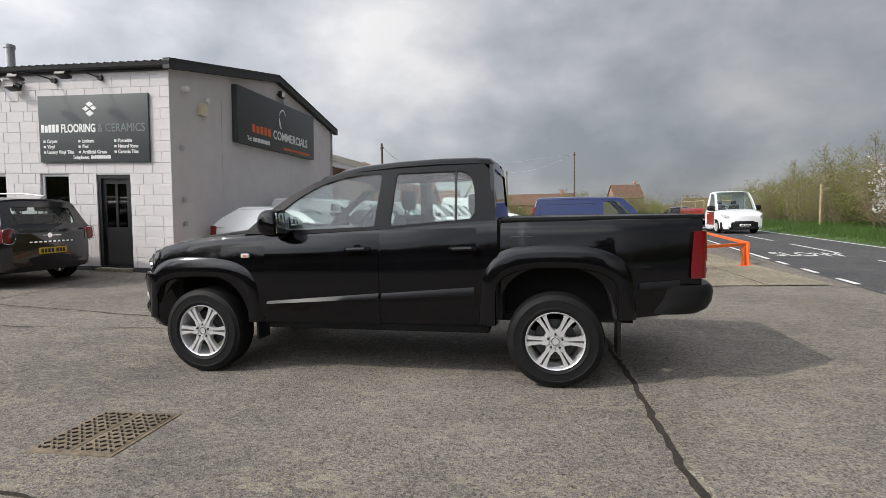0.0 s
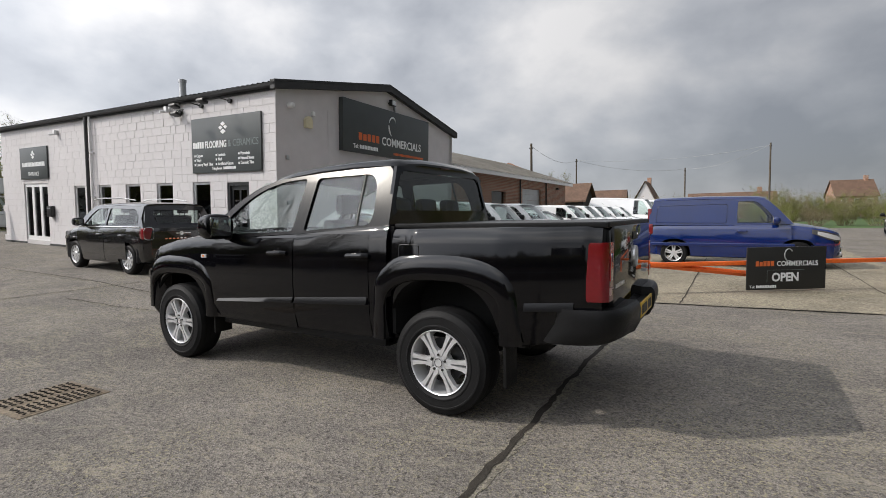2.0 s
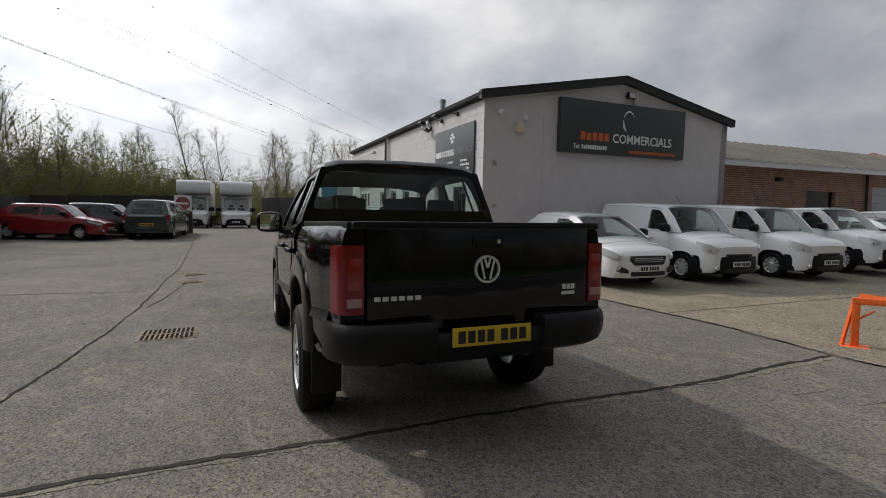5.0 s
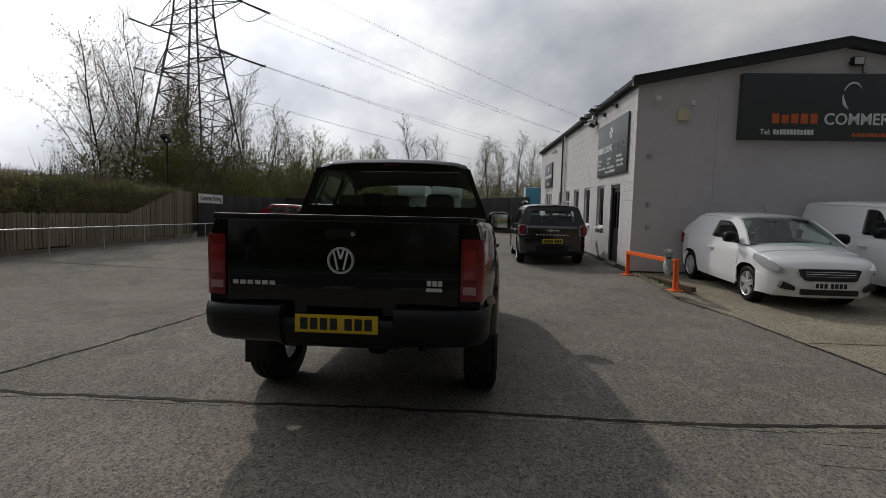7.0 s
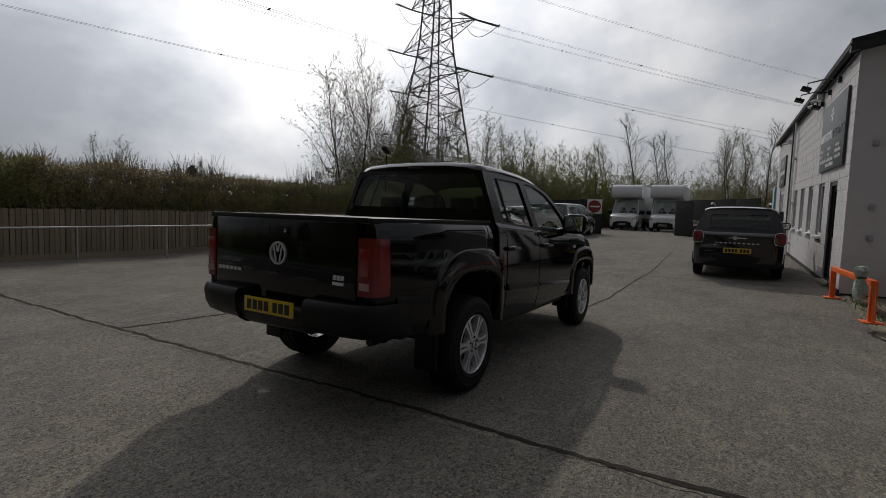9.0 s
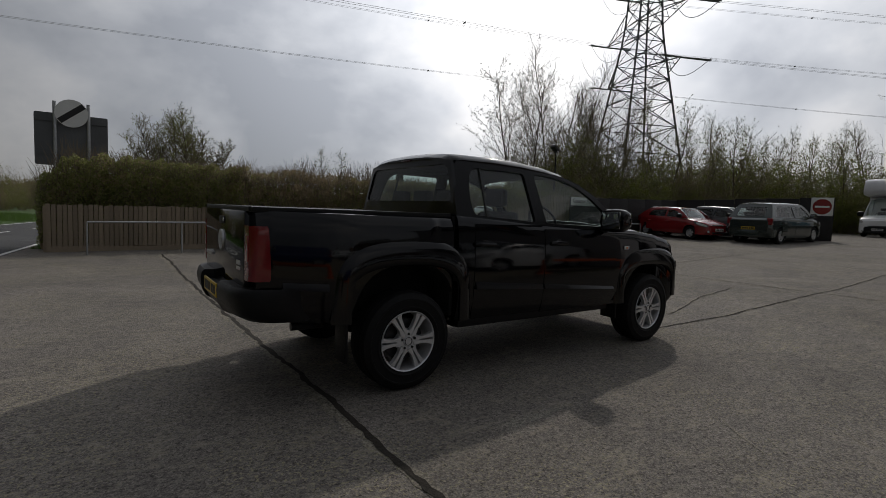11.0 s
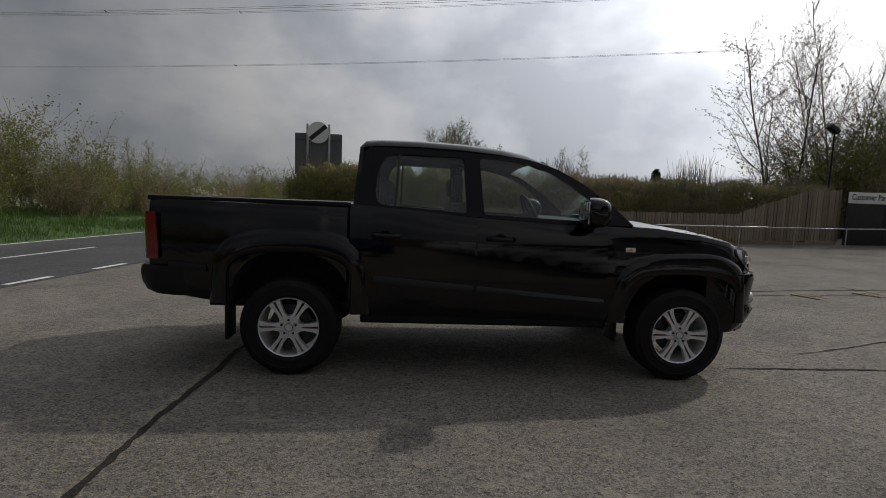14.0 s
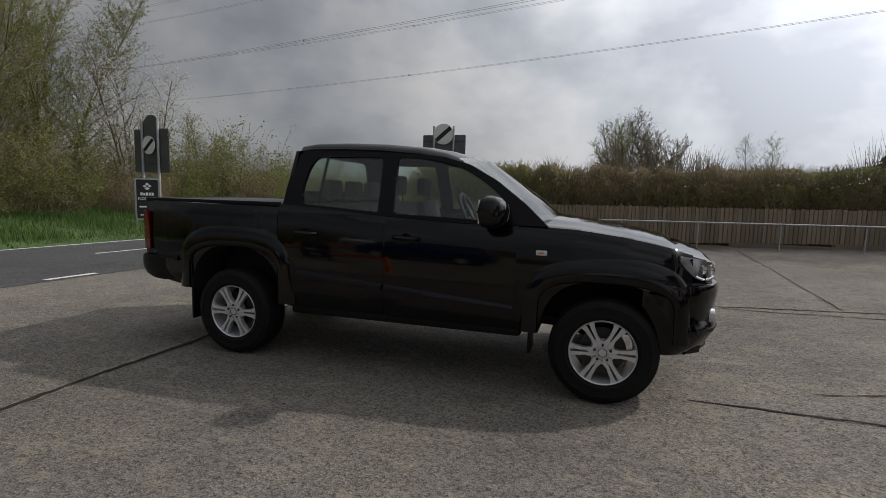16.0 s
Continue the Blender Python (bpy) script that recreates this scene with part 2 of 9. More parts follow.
def leafy(name, a, b_, rough=0.6, through=0.48):
    m = mat(name, a, rough, vary=0.2, grain=9, stain=0.6, tint=b_, island=0.5)
    nt = m.node_tree
    p = nt.nodes["Principled BSDF"]
    out = nt.nodes["Material Output"]
    tl, mx = nt.nodes.new("ShaderNodeBsdfTranslucent"), nt.nodes.new("ShaderNodeMixShader")
    mx.inputs[0].default_value = through
    src = p.inputs["Base Color"].links[0].from_socket
    nt.links.new(src, tl.inputs[0])
    nt.links.new(p.outputs[0], mx.inputs[1])
    nt.links.new(tl.outputs[0], mx.inputs[2])
    nt.links.new(mx.outputs[0], out.inputs[0])
    return m


M_YARD = asphalt("yard_asphalt", (0.154, 0.141, 0.128), (0.25, 0.228, 0.185), 0.20, 120, 0.55)
M_SCUFF = asphalt("dusty_joint_edge", (0.190, 0.174, 0.145), (0.25, 0.23, 0.185), 0.3, 90, 0.5)
M_PAD = asphalt("pad_concrete", (0.225, 0.20, 0.152), (0.28, 0.255, 0.215), 0.22, 85, 0.4)
M_ROAD = asphalt("road_asphalt", (0.070, 0.071, 0.076), (0.12, 0.12, 0.12), 0.18, 130, 0.3)
M_TAR = mat("tar_joint", (0.034, 0.030, 0.025), 0.9, spec=0.15, vary=0.3, grain=30, bump=0.5, bumpscale=60)
M_LINE = mat("road_paint", (0.62, 0.62, 0.60), 0.7, vary=0.22, grain=22, stain=2.0, bump=0.3, bumpscale=90)
M_FIELD = mat("field_soil_and_grass", (0.075, 0.085, 0.032), 0.95, vary=0.35, grain=0.8, stain=0.02, bump=0.5, bumpscale=2)
M_GRASS = leafy("grass_blades", (0.050, 0.115, 0.018), (0.115, 0.195, 0.038))
M_VERGE = mat("verge_soil", (0.045, 0.085, 0.018), 0.95, vary=0.4, grain=6, stain=0.7, bump=0.8, bumpscale=12)
M_BLACK = mat("black_car_paint", (0.0018, 0.0018, 0.0026), 0.06, vary=0.2, spec=0.33, coat=0.12)
M_BLACK2 = mat("black_textured_plastic", (0.0075, 0.0075, 0.008), 0.42, vary=0.2, spec=0.22, bump=0.12, bumpscale=260)
M_FLARE = mat("black_flare_paint", (0.0018, 0.0018, 0.0026), 0.09, vary=0.15, spec=0.36, coat=0.12)
M_FRAME = mat("black_window_frame", (0.0035, 0.0035, 0.0045), 0.26, vary=0.15, spec=0.2)
M_STRIP = mat("grey_side_moulding", (0.006, 0.006, 0.007), 0.28, vary=0.1, spec=0.3)
M_RUBBER = mat("tyre_rubber", (0.0085, 0.0085, 0.009), 0.62, spec=0.18, vary=0.25, grain=14, bump=0.1, bumpscale=120)
M_ALLOY = mat("silver_alloy", (0.66, 0.665, 0.68), 0.34, 0.55, vary=0.06, coat=0.4)
M_CHROME = mat("bright_chrome", (0.75, 0.75, 0.76), 0.08, 1.0, vary=0.02)
M_DISC = mat("brake_steel", (0.06, 0.06, 0.062), 0.5, 0.9, vary=0.2)
M_DARK = mat("dark_interior", (0.020, 0.020, 0.021), 0.8, vary=0.2, bump=0.1, bumpscale=150)
M_SEAT = mat("grey_seat_cloth", (0.020, 0.020, 0.022), 0.9, vary=0.2, grain=120, bump=0.2, bumpscale=220)
M_WELL = mat("wheel_well_black", (0.008, 0.008, 0.008), 0.9, vary=0.2)
M_RED = mat("red_lamp_lens", (0.165, 0.004, 0.008), 0.16, vary=0.1, coat=0.6)
M_PINK = mat("pale_lamp_lens", (0.36, 0.21, 0.20), 0.15, vary=0.1, coat=0.6)
M_REDD = mat("dark_red_lamp_lens", (0.24, 0.006, 0.010), 0.14, vary=0.08, coat=1.0)
M_REDK = mat("unlit_brake_lamp_lens", (0.05, 0.004, 0.005), 0.2, vary=0.1)
M_CLEAR = mat("clear_lamp_lens", (0.62, 0.62, 0.63), 0.10, 0.3, vary=0.1, coat=1.0)
M_HLAMP = mat("dark_headlamp_lens", (0.085, 0.085, 0.09), 0.08, 0.3, vary=0.2, coat=1.0)
M_AMBER = mat("amber_lamp_lens", (0.75, 0.18, 0.01), 0.15, vary=0.1, coat=1.0)
M_YPLATE = mat("yellow_plate", (0.56, 0.38, 0.02), 0.4, vary=0.05)
M_WPLATE = mat("white_plate", (0.72, 0.72, 0.70), 0.4, vary=0.05)
M_INK = mat("black_ink", (0.012, 0.012, 0.012), 0.5, vary=0.1)
M_GLASS = glass("car_window_glass", (0.82, 0.90, 0.87), 0.015)
M_GLASSB = glass("smoked_rear_glass", (0.60, 0.69, 0.65), 0.01)
M_GLASSD = glass("tinted_window_glass", (0.16, 0.18, 0.18), 0.01)
M_MIRROR = mat("mirror_glass", (0.85, 0.86, 0.87), 0.02, 1.0, vary=0.01)
M_VINYL = mat("tonneau_vinyl", (0.045, 0.045, 0.047), 0.5, vary=0.2, grain=60, bump=0.15, bumpscale=130)
M_WHITE = mat("white_car_paint", (0.78, 0.79, 0.80), 0.25, vary=0.03, coat=0.8)
M_SILVER = mat("silver_car_paint", (0.34, 0.36, 0.37), 0.25, 0.5, vary=0.04, coat=0.8)
M_BLUE = mat("deep_blue_car_paint", (0.002, 0.014, 0.095), 0.14, vary=0.1, coat=1.0)
M_CRED = mat("red_car_paint", (0.24, 0.010, 0.012), 0.25, vary=0.1, coat=0.9)
M_MINI = mat("dark_brown_grey_car_paint", (0.009, 0.0085, 0.009), 0.16, 0.1, vary=0.1, coat=1.0)
M_GREEN = mat("dark_green_car_paint", (0.020, 0.032, 0.030), 0.25, 0.2, vary=0.1, coat=0.9)
M_GREY = mat("dark_grey_car_paint", (0.05, 0.055, 0.06), 0.25, 0.3, vary=0.1, coat=0.9)
M_BLOCK = mat("white_painted_block", (0.585, 0.563, 0.568), 0.8, vary=0.035, grain=9, stain=0.7, bump=0.35, bumpscale=30, per_piece=0.03)
M_BLOCKI = mat("white_painted_blockwork", (0.585, 0.563, 0.568), 0.8, vary=0.035, grain=9, stain=0.7, bump=0.35, bumpscale=30, island=0.03)
M_MORTAR = mat("painted_joint", (0.53, 0.51, 0.51), 0.85, vary=0.12, grain=20, bump=0.4, bumpscale=60)
M_RENDER = mat("painted_render", (0.585, 0.56, 0.565), 0.8, vary=0.05, grain=3.0, stain=0.35, bump=0.25, bumpscale=22)
M_PLINTH = mat("black_bitumen_plinth", (0.03, 0.03, 0.031), 0.7, vary=0.3, bump=0.3)
M_ROOF = mat("black_roof_sheet", (0.018, 0.018, 0.019), 0.55, vary=0.3, grain=6, bump=0.2)
M_SIGN = mat("dark_slate_sign_panel", (0.045, 0.052, 0.053), 0.42, vary=0.07, grain=3)
M_SIGNW = mat("white_sign_print", (0.74, 0.75, 0.75), 0.5, vary=0.04)
M_SIGNG = mat("grey_sign_print", (0.16, 0.19, 0.19), 0.5, vary=0.06)
M_SIGNO = mat("orange_sign_print", (0.62, 0.13, 0.03), 0.5, vary=0.06)
M_ORANGE = mat("orange_painted_steel", (0.78, 0.135, 0.02), 0.45, vary=0.14, grain=25, stain=2.5, bump=0.1)
M_GALV = mat("galvanised_steel", (0.42, 0.43, 0.44), 0.45, 0.7, vary=0.15, grain=12)
M_STEELDK = mat("dark_lattice_steel", (0.13, 0.135, 0.14), 0.6, 0.5, vary=0.2)
M_WIRE = mat("overhead_conductor", (0.45, 0.46, 0.47), 0.6, 0.3, vary=0.1)
M_FENCE = mat("weathered_fence_board", (0.235, 0.188, 0.135), 0.88, vary=0.22, grain=14, stain=1.0, bump=0.3, bumpscale=50, per_piece=0.5)
M_HOARD = mat("black_painted_hoarding", (0.016, 0.014, 0.014), 0.65, vary=0.3, grain=8, bump=0.2)
M_BARK = mat("grey_brown_bark", (0.085, 0.068, 0.050), 0.9, vary=0.3, grain=20, bump=0.6, bumpscale=40)
M_BARKG = mat("green_stained_bark", (0.12, 0.115, 0.055), 0.9, vary=0.3, grain=20, bump=0.6, bumpscale=40)
M_TWIG = mat("thin_twigs", (0.19, 0.155, 0.108), 0.9, vary=0.3, grain=8, island=0.3)
M_BUD = leafy("spring_leaf_buds", (0.15, 0.18, 0.035), (0.28, 0.31, 0.07))
M_BLOSSOM = leafy("white_blossom", (0.55, 0.54, 0.50), (0.82, 0.81, 0.78))
M_HEDGE = leafy("hedge_leaves", (0.135, 0.150, 0.045), (0.28, 0.285, 0.095))
M_HEDGEB = leafy("brown_hedge_leaves", (0.215, 0.17, 0.095), (0.36, 0.30, 0.165))
M_GARDEN = leafy("garden_hedge_leaves", (0.19, 0.22, 0.07), (0.36, 0.36, 0.14), through=0.62)
M_GARDENB = leafy("russet_hedge_leaves", (0.30, 0.22, 0.14), (0.44, 0.36, 0.22), through=0.62)
M_CONIF = leafy("dark_conifer_needles", (0.012, 0.022, 0.012), (0.03, 0.045, 0.02))
M_BRICK = brickwork("red_brick_wall", (0.23, 0.088, 0.048), (0.33, 0.15, 0.085), (0.33, 0.28, 0.23), 0.225, 0.075, 0.012)
M_ASBEST = mat("weathered_sheet_roof", (0.27, 0.25, 0.22), 0.85, vary=0.2, grain=4, stain=0.5, bump=0.3)
M_TILE = mat("brown_roof_tile", (0.115, 0.068, 0.045), 0.85, vary=0.25, grain=6, bump=0.3)
M_WOOD = mat("pale_timber_post", (0.33, 0.26, 0.16), 0.85, vary=0.2, grain=18, bump=0.3)
M_UPVC = mat("white_window_frame", (0.75, 0.75, 0.75), 0.35, vary=0.03)
M_DOOR = mat("near_black_door_paint", (0.016, 0.016, 0.018), 0.35, vary=0.15)
M_CREAM = mat("cream_plastic", (0.62, 0.56, 0.38), 0.45, vary=0.05)
M_RUST = mat("rusty_drain_iron", (0.17, 0.135, 0.095), 0.75, 0.3, vary=0.35, grain=30, stain=6, bump=0.3)
M_LEAD = mat("lamp_black_metal", (0.02, 0.02, 0.02), 0.45, 0.4, vary=0.1)
M_LUTON = mat("white_box_body", (0.66, 0.67, 0.68), 0.45, vary=0.05, grain=3)
M_CURTAIN = mat("light_blue_lorry_curtain", (0.10, 0.36, 0.50), 0.55, vary=0.08, grain=4)
M_PAPERG = mat("green_price_paper", (0.10, 0.42, 0.14), 0.7, vary=0.1)
M_BIN = mat("striped_cloth", (0.35, 0.38, 0.33), 0.9, vary=0.4, grain=20)

# ---- small tools for building meshes ----
def thing(name, m=None, label="", category="", group="", kind=""):
    ob = new(name)
    ob.empty_display_size = 0.2
    if m is not None:
        ob.matrix_basis = m
    return tagged(ob, label, category, group, kind)


def finish(me, sharp):
    me.polygons.foreach_set("use_smooth", [True] * len(me.polygons))
    if sharp is not None:
        me.set_sharp_from_angle(angle=radians(sharp))
    me.update()


def part(name, bm, material, parent=None, label="", sharp=35.0):
    me = bpy.data.meshes.new(name)
    bmesh.ops.recalc_face_normals(bm, faces=bm.faces)
    bm.to_mesh(me)
    bm.free()
    for mt in material if isinstance(material, (list, tuple)) else [material]:
        me.materials.append(mt)
    finish(me, sharp)
    ob = new(name, me)
    ob.parent = parent
    if label:
        ob["label"] = label
    if name.endswith("_lettering") or name in ("studs", "wheel_bolts"):
        tagged(ob, label, kind="stuff")
    return ob


def box(bm, x0, x1, y0, y1, z0, z1, bevel=0.0, m=None):
    r = bmesh.ops.create_cube(bm, size=1.0)
    vs = r["verts"]
    for v in vs:
        v.co = Vector(((x0 + x1) / 2 + v.co.x * (x1 - x0), (y0 + y1) / 2 + v.co.y * (y1 - y0), (z0 + z1) / 2 + v.co.z * (z1 - z0)))
    if bevel:
        es = list({e for v in vs for e in v.link_edges})
        g = bmesh.ops.bevel(bm, geom=es, offset=bevel, segments=2, affect="EDGES", profile=0.6)
        vs = list({v for f in g["faces"] for v in f.verts} | {v for v in vs if v.is_valid})
    if m is not None:
        for v in vs:
            v.co = m @ v.co
    return vs


def rod(bm, a, b, r0, r1=None, n=8, caps=True):
    a, b = Vector(a), Vector(b)
    r1 = r0 if r1 is None else r1
    d = b - a
    q = d.to_track_quat("Z", "Y").to_matrix()
    ring = []
    for p, r in ((a, r0), (b, r1)):
        ring.append([bm.verts.new(p + q @ Vector((r * math.cos(2 * math.pi * i / n), r * math.sin(2 * math.pi * i / n), 0))) for i in range(n)])
    for i in range(n):
        j = (i + 1) % n
        bm.faces.new((ring[0][i], ring[0][j], ring[1][j], ring[1][i]))
    if caps:
        bm.faces.new(ring[0][::-1])
        bm.faces.new(ring[1])


def pipe(bm, pts, r, n=8, closed=False):
    pts = [Vector(p) for p in pts]
    k = len(pts)
    rings = []
    up = Vector((0, 0, 1))
    for i, p in enumerate(pts):
        a = pts[i - 1] if i or closed else p
        b = pts[(i + 1) % k] if i < k - 1 or closed else p
        d = (b - a).normalized()
        s = d.cross(up if abs(d.z) < 0.95 else Vector((0, 1, 0))).normalized()
        t = s.cross(d)
        rr = r[i] if isinstance(r, (list, tuple)) else r
        rings.append([bm.verts.new(p + rr * (s * math.cos(2 * math.pi * j / n) + t * math.sin(2 * math.pi * j / n))) for j in range(n)])
    for i in range(k if closed else k - 1):
        for j in range(n):
            a, b = rings[i], rings[(i + 1) % k]
            bm.faces.new((a[j], a[(j + 1) % n], b[(j + 1) % n], b[j]))
    if not closed:
        bm.faces.new(rings[0][::-1])
        bm.faces.new(rings[-1])


def lathe(bm, profile, n=40, axis="Y", at=(0, 0, 0)):
    """Profile of (radius, along) turned about an axis."""
    at = Vector(at)
    rings = []
    for r, h in profile:
        row = []
        for i in range(n):
            c, s = math.cos(2 * math.pi * i / n) * r, math.sin(2 * math.pi * i / n) * r
            row.append(bm.verts.new(at + (Vector((c, h, s)) if axis == "Y" else Vector((c, s, h)) if axis == "Z" else Vector((h, c, s)))))
        rings.append(row)
    for a, b in zip(rings, rings[1:]):
        for i in range(n):
            j = (i + 1) % n
            bm.faces.new((a[i], a[j], b[j], b[i]))
    return rings


def prism(bm, pts, fmap, d0, d1):
    """A flat outline given thickness: fmap(u, v, d) gives the place."""
    a = [bm.verts.new(fmap(u, v, d0)) for u, v in pts]
    b = [bm.verts.new(fmap(u, v, d1)) for u, v in pts]
    n = len(pts)
    for i in range(n):
        j = (i + 1) % n
        bm.faces.new((a[i], a[j], b[j], b[i]))
    bm.faces.new(a[::-1])
    bm.faces.new(b)


def holed(bm, outline, holes, fmap, thick):
    """A plate with openings. fmap(u, v, d) gives the place at depth d."""
    edges = []
    for loop in [outline, *holes]:
        vs = [bm.verts.new((u, 0, v)) for u, v in loop]
        edges += [bm.edges.new((vs[i], vs[(i + 1) % len(vs)])) for i in range(len(vs))]
    bmesh.ops.triangle_fill(bm, edges=edges, use_beauty=True, use_dissolve=False)
    g = bmesh.ops.extrude_face_region(bm, geom=list(bm.faces))
    back = {v for v in g["geom"] if isinstance(v, bmesh.types.BMVert)}
    for v in bm.verts:
        v.co = fmap(v.co.x, v.co.z, thick if v in back else 0.0)


def rounded(pts, r, n=4):
    """The outline with its corners rounded; r is one radius or one for each corner."""
    out = []
    k = len(pts)
    for i, p in enumerate(pts):
        rr = r[i] if isinstance(r, (list, tuple)) else r
        p, a, b = Vector(p), Vector(pts[i - 1]), Vector(pts[(i + 1) % k])
        if rr <= 0:
            out.append((p.x, p.y))
            continue
        da, db = min(rr, (a - p).length * 0.45), min(rr, (b - p).length * 0.45)
        s, e = p + (a - p).normalized() * da, p + (b - p).normalized() * db
        for j in range(n + 1):
            t = j / n
            q = s * (1 - t) ** 2 + p * 2 * t * (1 - t) + e * t * t
            out.append((q.x, q.y))
    return out


def lerp_table(tab, x, i=1):
    if x <= tab[0][0]:
        return tab[0][i]
    for a, b in zip(tab, tab[1:]):
        if x <= b[0]:
            t = (x - a[0]) / (b[0] - a[0])
            return a[i] + (b[i] - a[i]) * t
    return tab[-1][i]


def loft(bm, sections, cap=True):
    rows = [[bm.verts.new(p) for p in s] for s in sections]
    for a, b in zip(rows, rows[1:]):
        for i in range(len(a)):
            j = (i + 1) % len(a)
            bm.faces.new((a[i], a[j], b[j], b[i]))
    if cap:
        bm.faces.new(rows[0][::-1])
        bm.faces.new(rows[-1])
    return rows


def cut(bm, cutters, name="cut"):
    """The mesh with the cutters taken away, as a new bmesh."""
    me = bpy.data.meshes.new(name)
    bmesh.ops.recalc_face_normals(bm, faces=bm.faces)
    bm.to_mesh(me)
    bm.free()
    a = new(name, me)
    spare = [a]
    for c in cutters:
        mc = bpy.data.meshes.new(name)
        bmesh.ops.recalc_face_normals(c, faces=c.faces)
        c.to_mesh(mc)
        c.free()
        oc = new(name, mc)
        spare.append(oc)
        md = a.modifiers.new("cut", "BOOLEAN")
        md.operation, md.solver, md.object = "DIFFERENCE", "EXACT", oc
    deps = bpy.context.evaluated_depsgraph_get()
    res = bpy.data.meshes.new_from_object(a.evaluated_get(deps))
    out = bmesh.new()
    out.from_mesh(res)
    for o in spare:
        d = o.data
        bpy.data.objects.remove(o)
        bpy.data.meshes.remove(d)
    bpy.data.meshes.remove(res)
    return out


def words(text, size, material, parent, place, width=None, name="lettering", depth=0.004, bold=0.0):
    """Raised lettering in the built-in font; place is its pose (x along the line, y up)."""
    cu = bpy.data.curves.new("lettering", "FONT")
    cu.body, cu.size, cu.extrude, cu.resolution_u = text, size, depth, 3
    cu.offset = bold
    tmp = new("lettering", cu)
    me = bpy.data.meshes.new_from_object(tmp.evaluated_get(bpy.context.evaluated_depsgraph_get()))
    bpy.data.objects.remove(tmp)
    bpy.data.curves.remove(cu)
    xs = [v.co.x for v in me.vertices]
    x0, x1 = min(xs), max(xs)
    k = (width / (x1 - x0)) if width else 1.0
    for v in me.vertices:
        v.co = Vector(((v.co.x - x0) * k, v.co.y, v.co.z))
    me.materials.append(material)
    ob = new(name, me)
    ob.parent = parent
    ob.matrix_basis = place
    return ob


def bars(bm, x0, x1, y0, y1, n, fill=0.78, d=0.003, seed=1):
    """A row of plain bars in place of writing."""
    rnd = random.Random(seed)
    w = (x1 - x0) / n
    for i in range(n):
        h = y1 - (y1 - y0) * rnd.choice((0, 0, 0.12))
        box(bm, x0 + i * w, x0 + (i + fill) * w, y0, h, -d, d)


def ground_z(x, y):
    """The yard is level round the pickup and rises gently towards the far end."""
    side = 0.62 + 0.12 * min(1.0, max(0.0, (y - 2.8) / 1.5))
    rise = side * (1 - math.exp(-max(0.0, -x - 2.0) / 12.0))
    far = min(1.0, max(0.0, (-x - 11.0) / 16.0))
    rise += 0.20 * far * far * (3 - 2 * far)
    return rise + 0.10 * min(1.0, max(0.0, (-y - 6.0) / 8.0)) * min(1.0, max(0.0, (6.5 - x) / 4.0))

# ---- vehicles: built nose towards -x, standing on z = 0 ----
def table_smooth(st, xs, i):
    v = np.interp(xs, [s[0] for s in st], [s[i] for s in st])
    for _ in range(2):
        v[1:-1] = 0.25 * v[:-2] + 0.5 * v[1:-1] + 0.25 * v[2:]
    return v


def side_profile(w, zb, zt):
    h = zt - zb
    return [(0.940 * w, zt - 0.010), (0.966 * w, zt - 0.045), (0.987 * w, zt - 0.125), (w, zb + 0.55 * h), (0.992 * w, zb + 0.2 * h), (0.955 * w, zb + 0.025), (0.86 * w, zb), (0, zb)]


def side_y(S, x, z):
    w, zb, zt = (lerp_table(S["st"], x, i) for i in (1, 2, 3))
    pr = [(q[1], q[0]) for q in side_profile(w, zb, zt)[:6]][::-1]
    return lerp_table(pr, z)


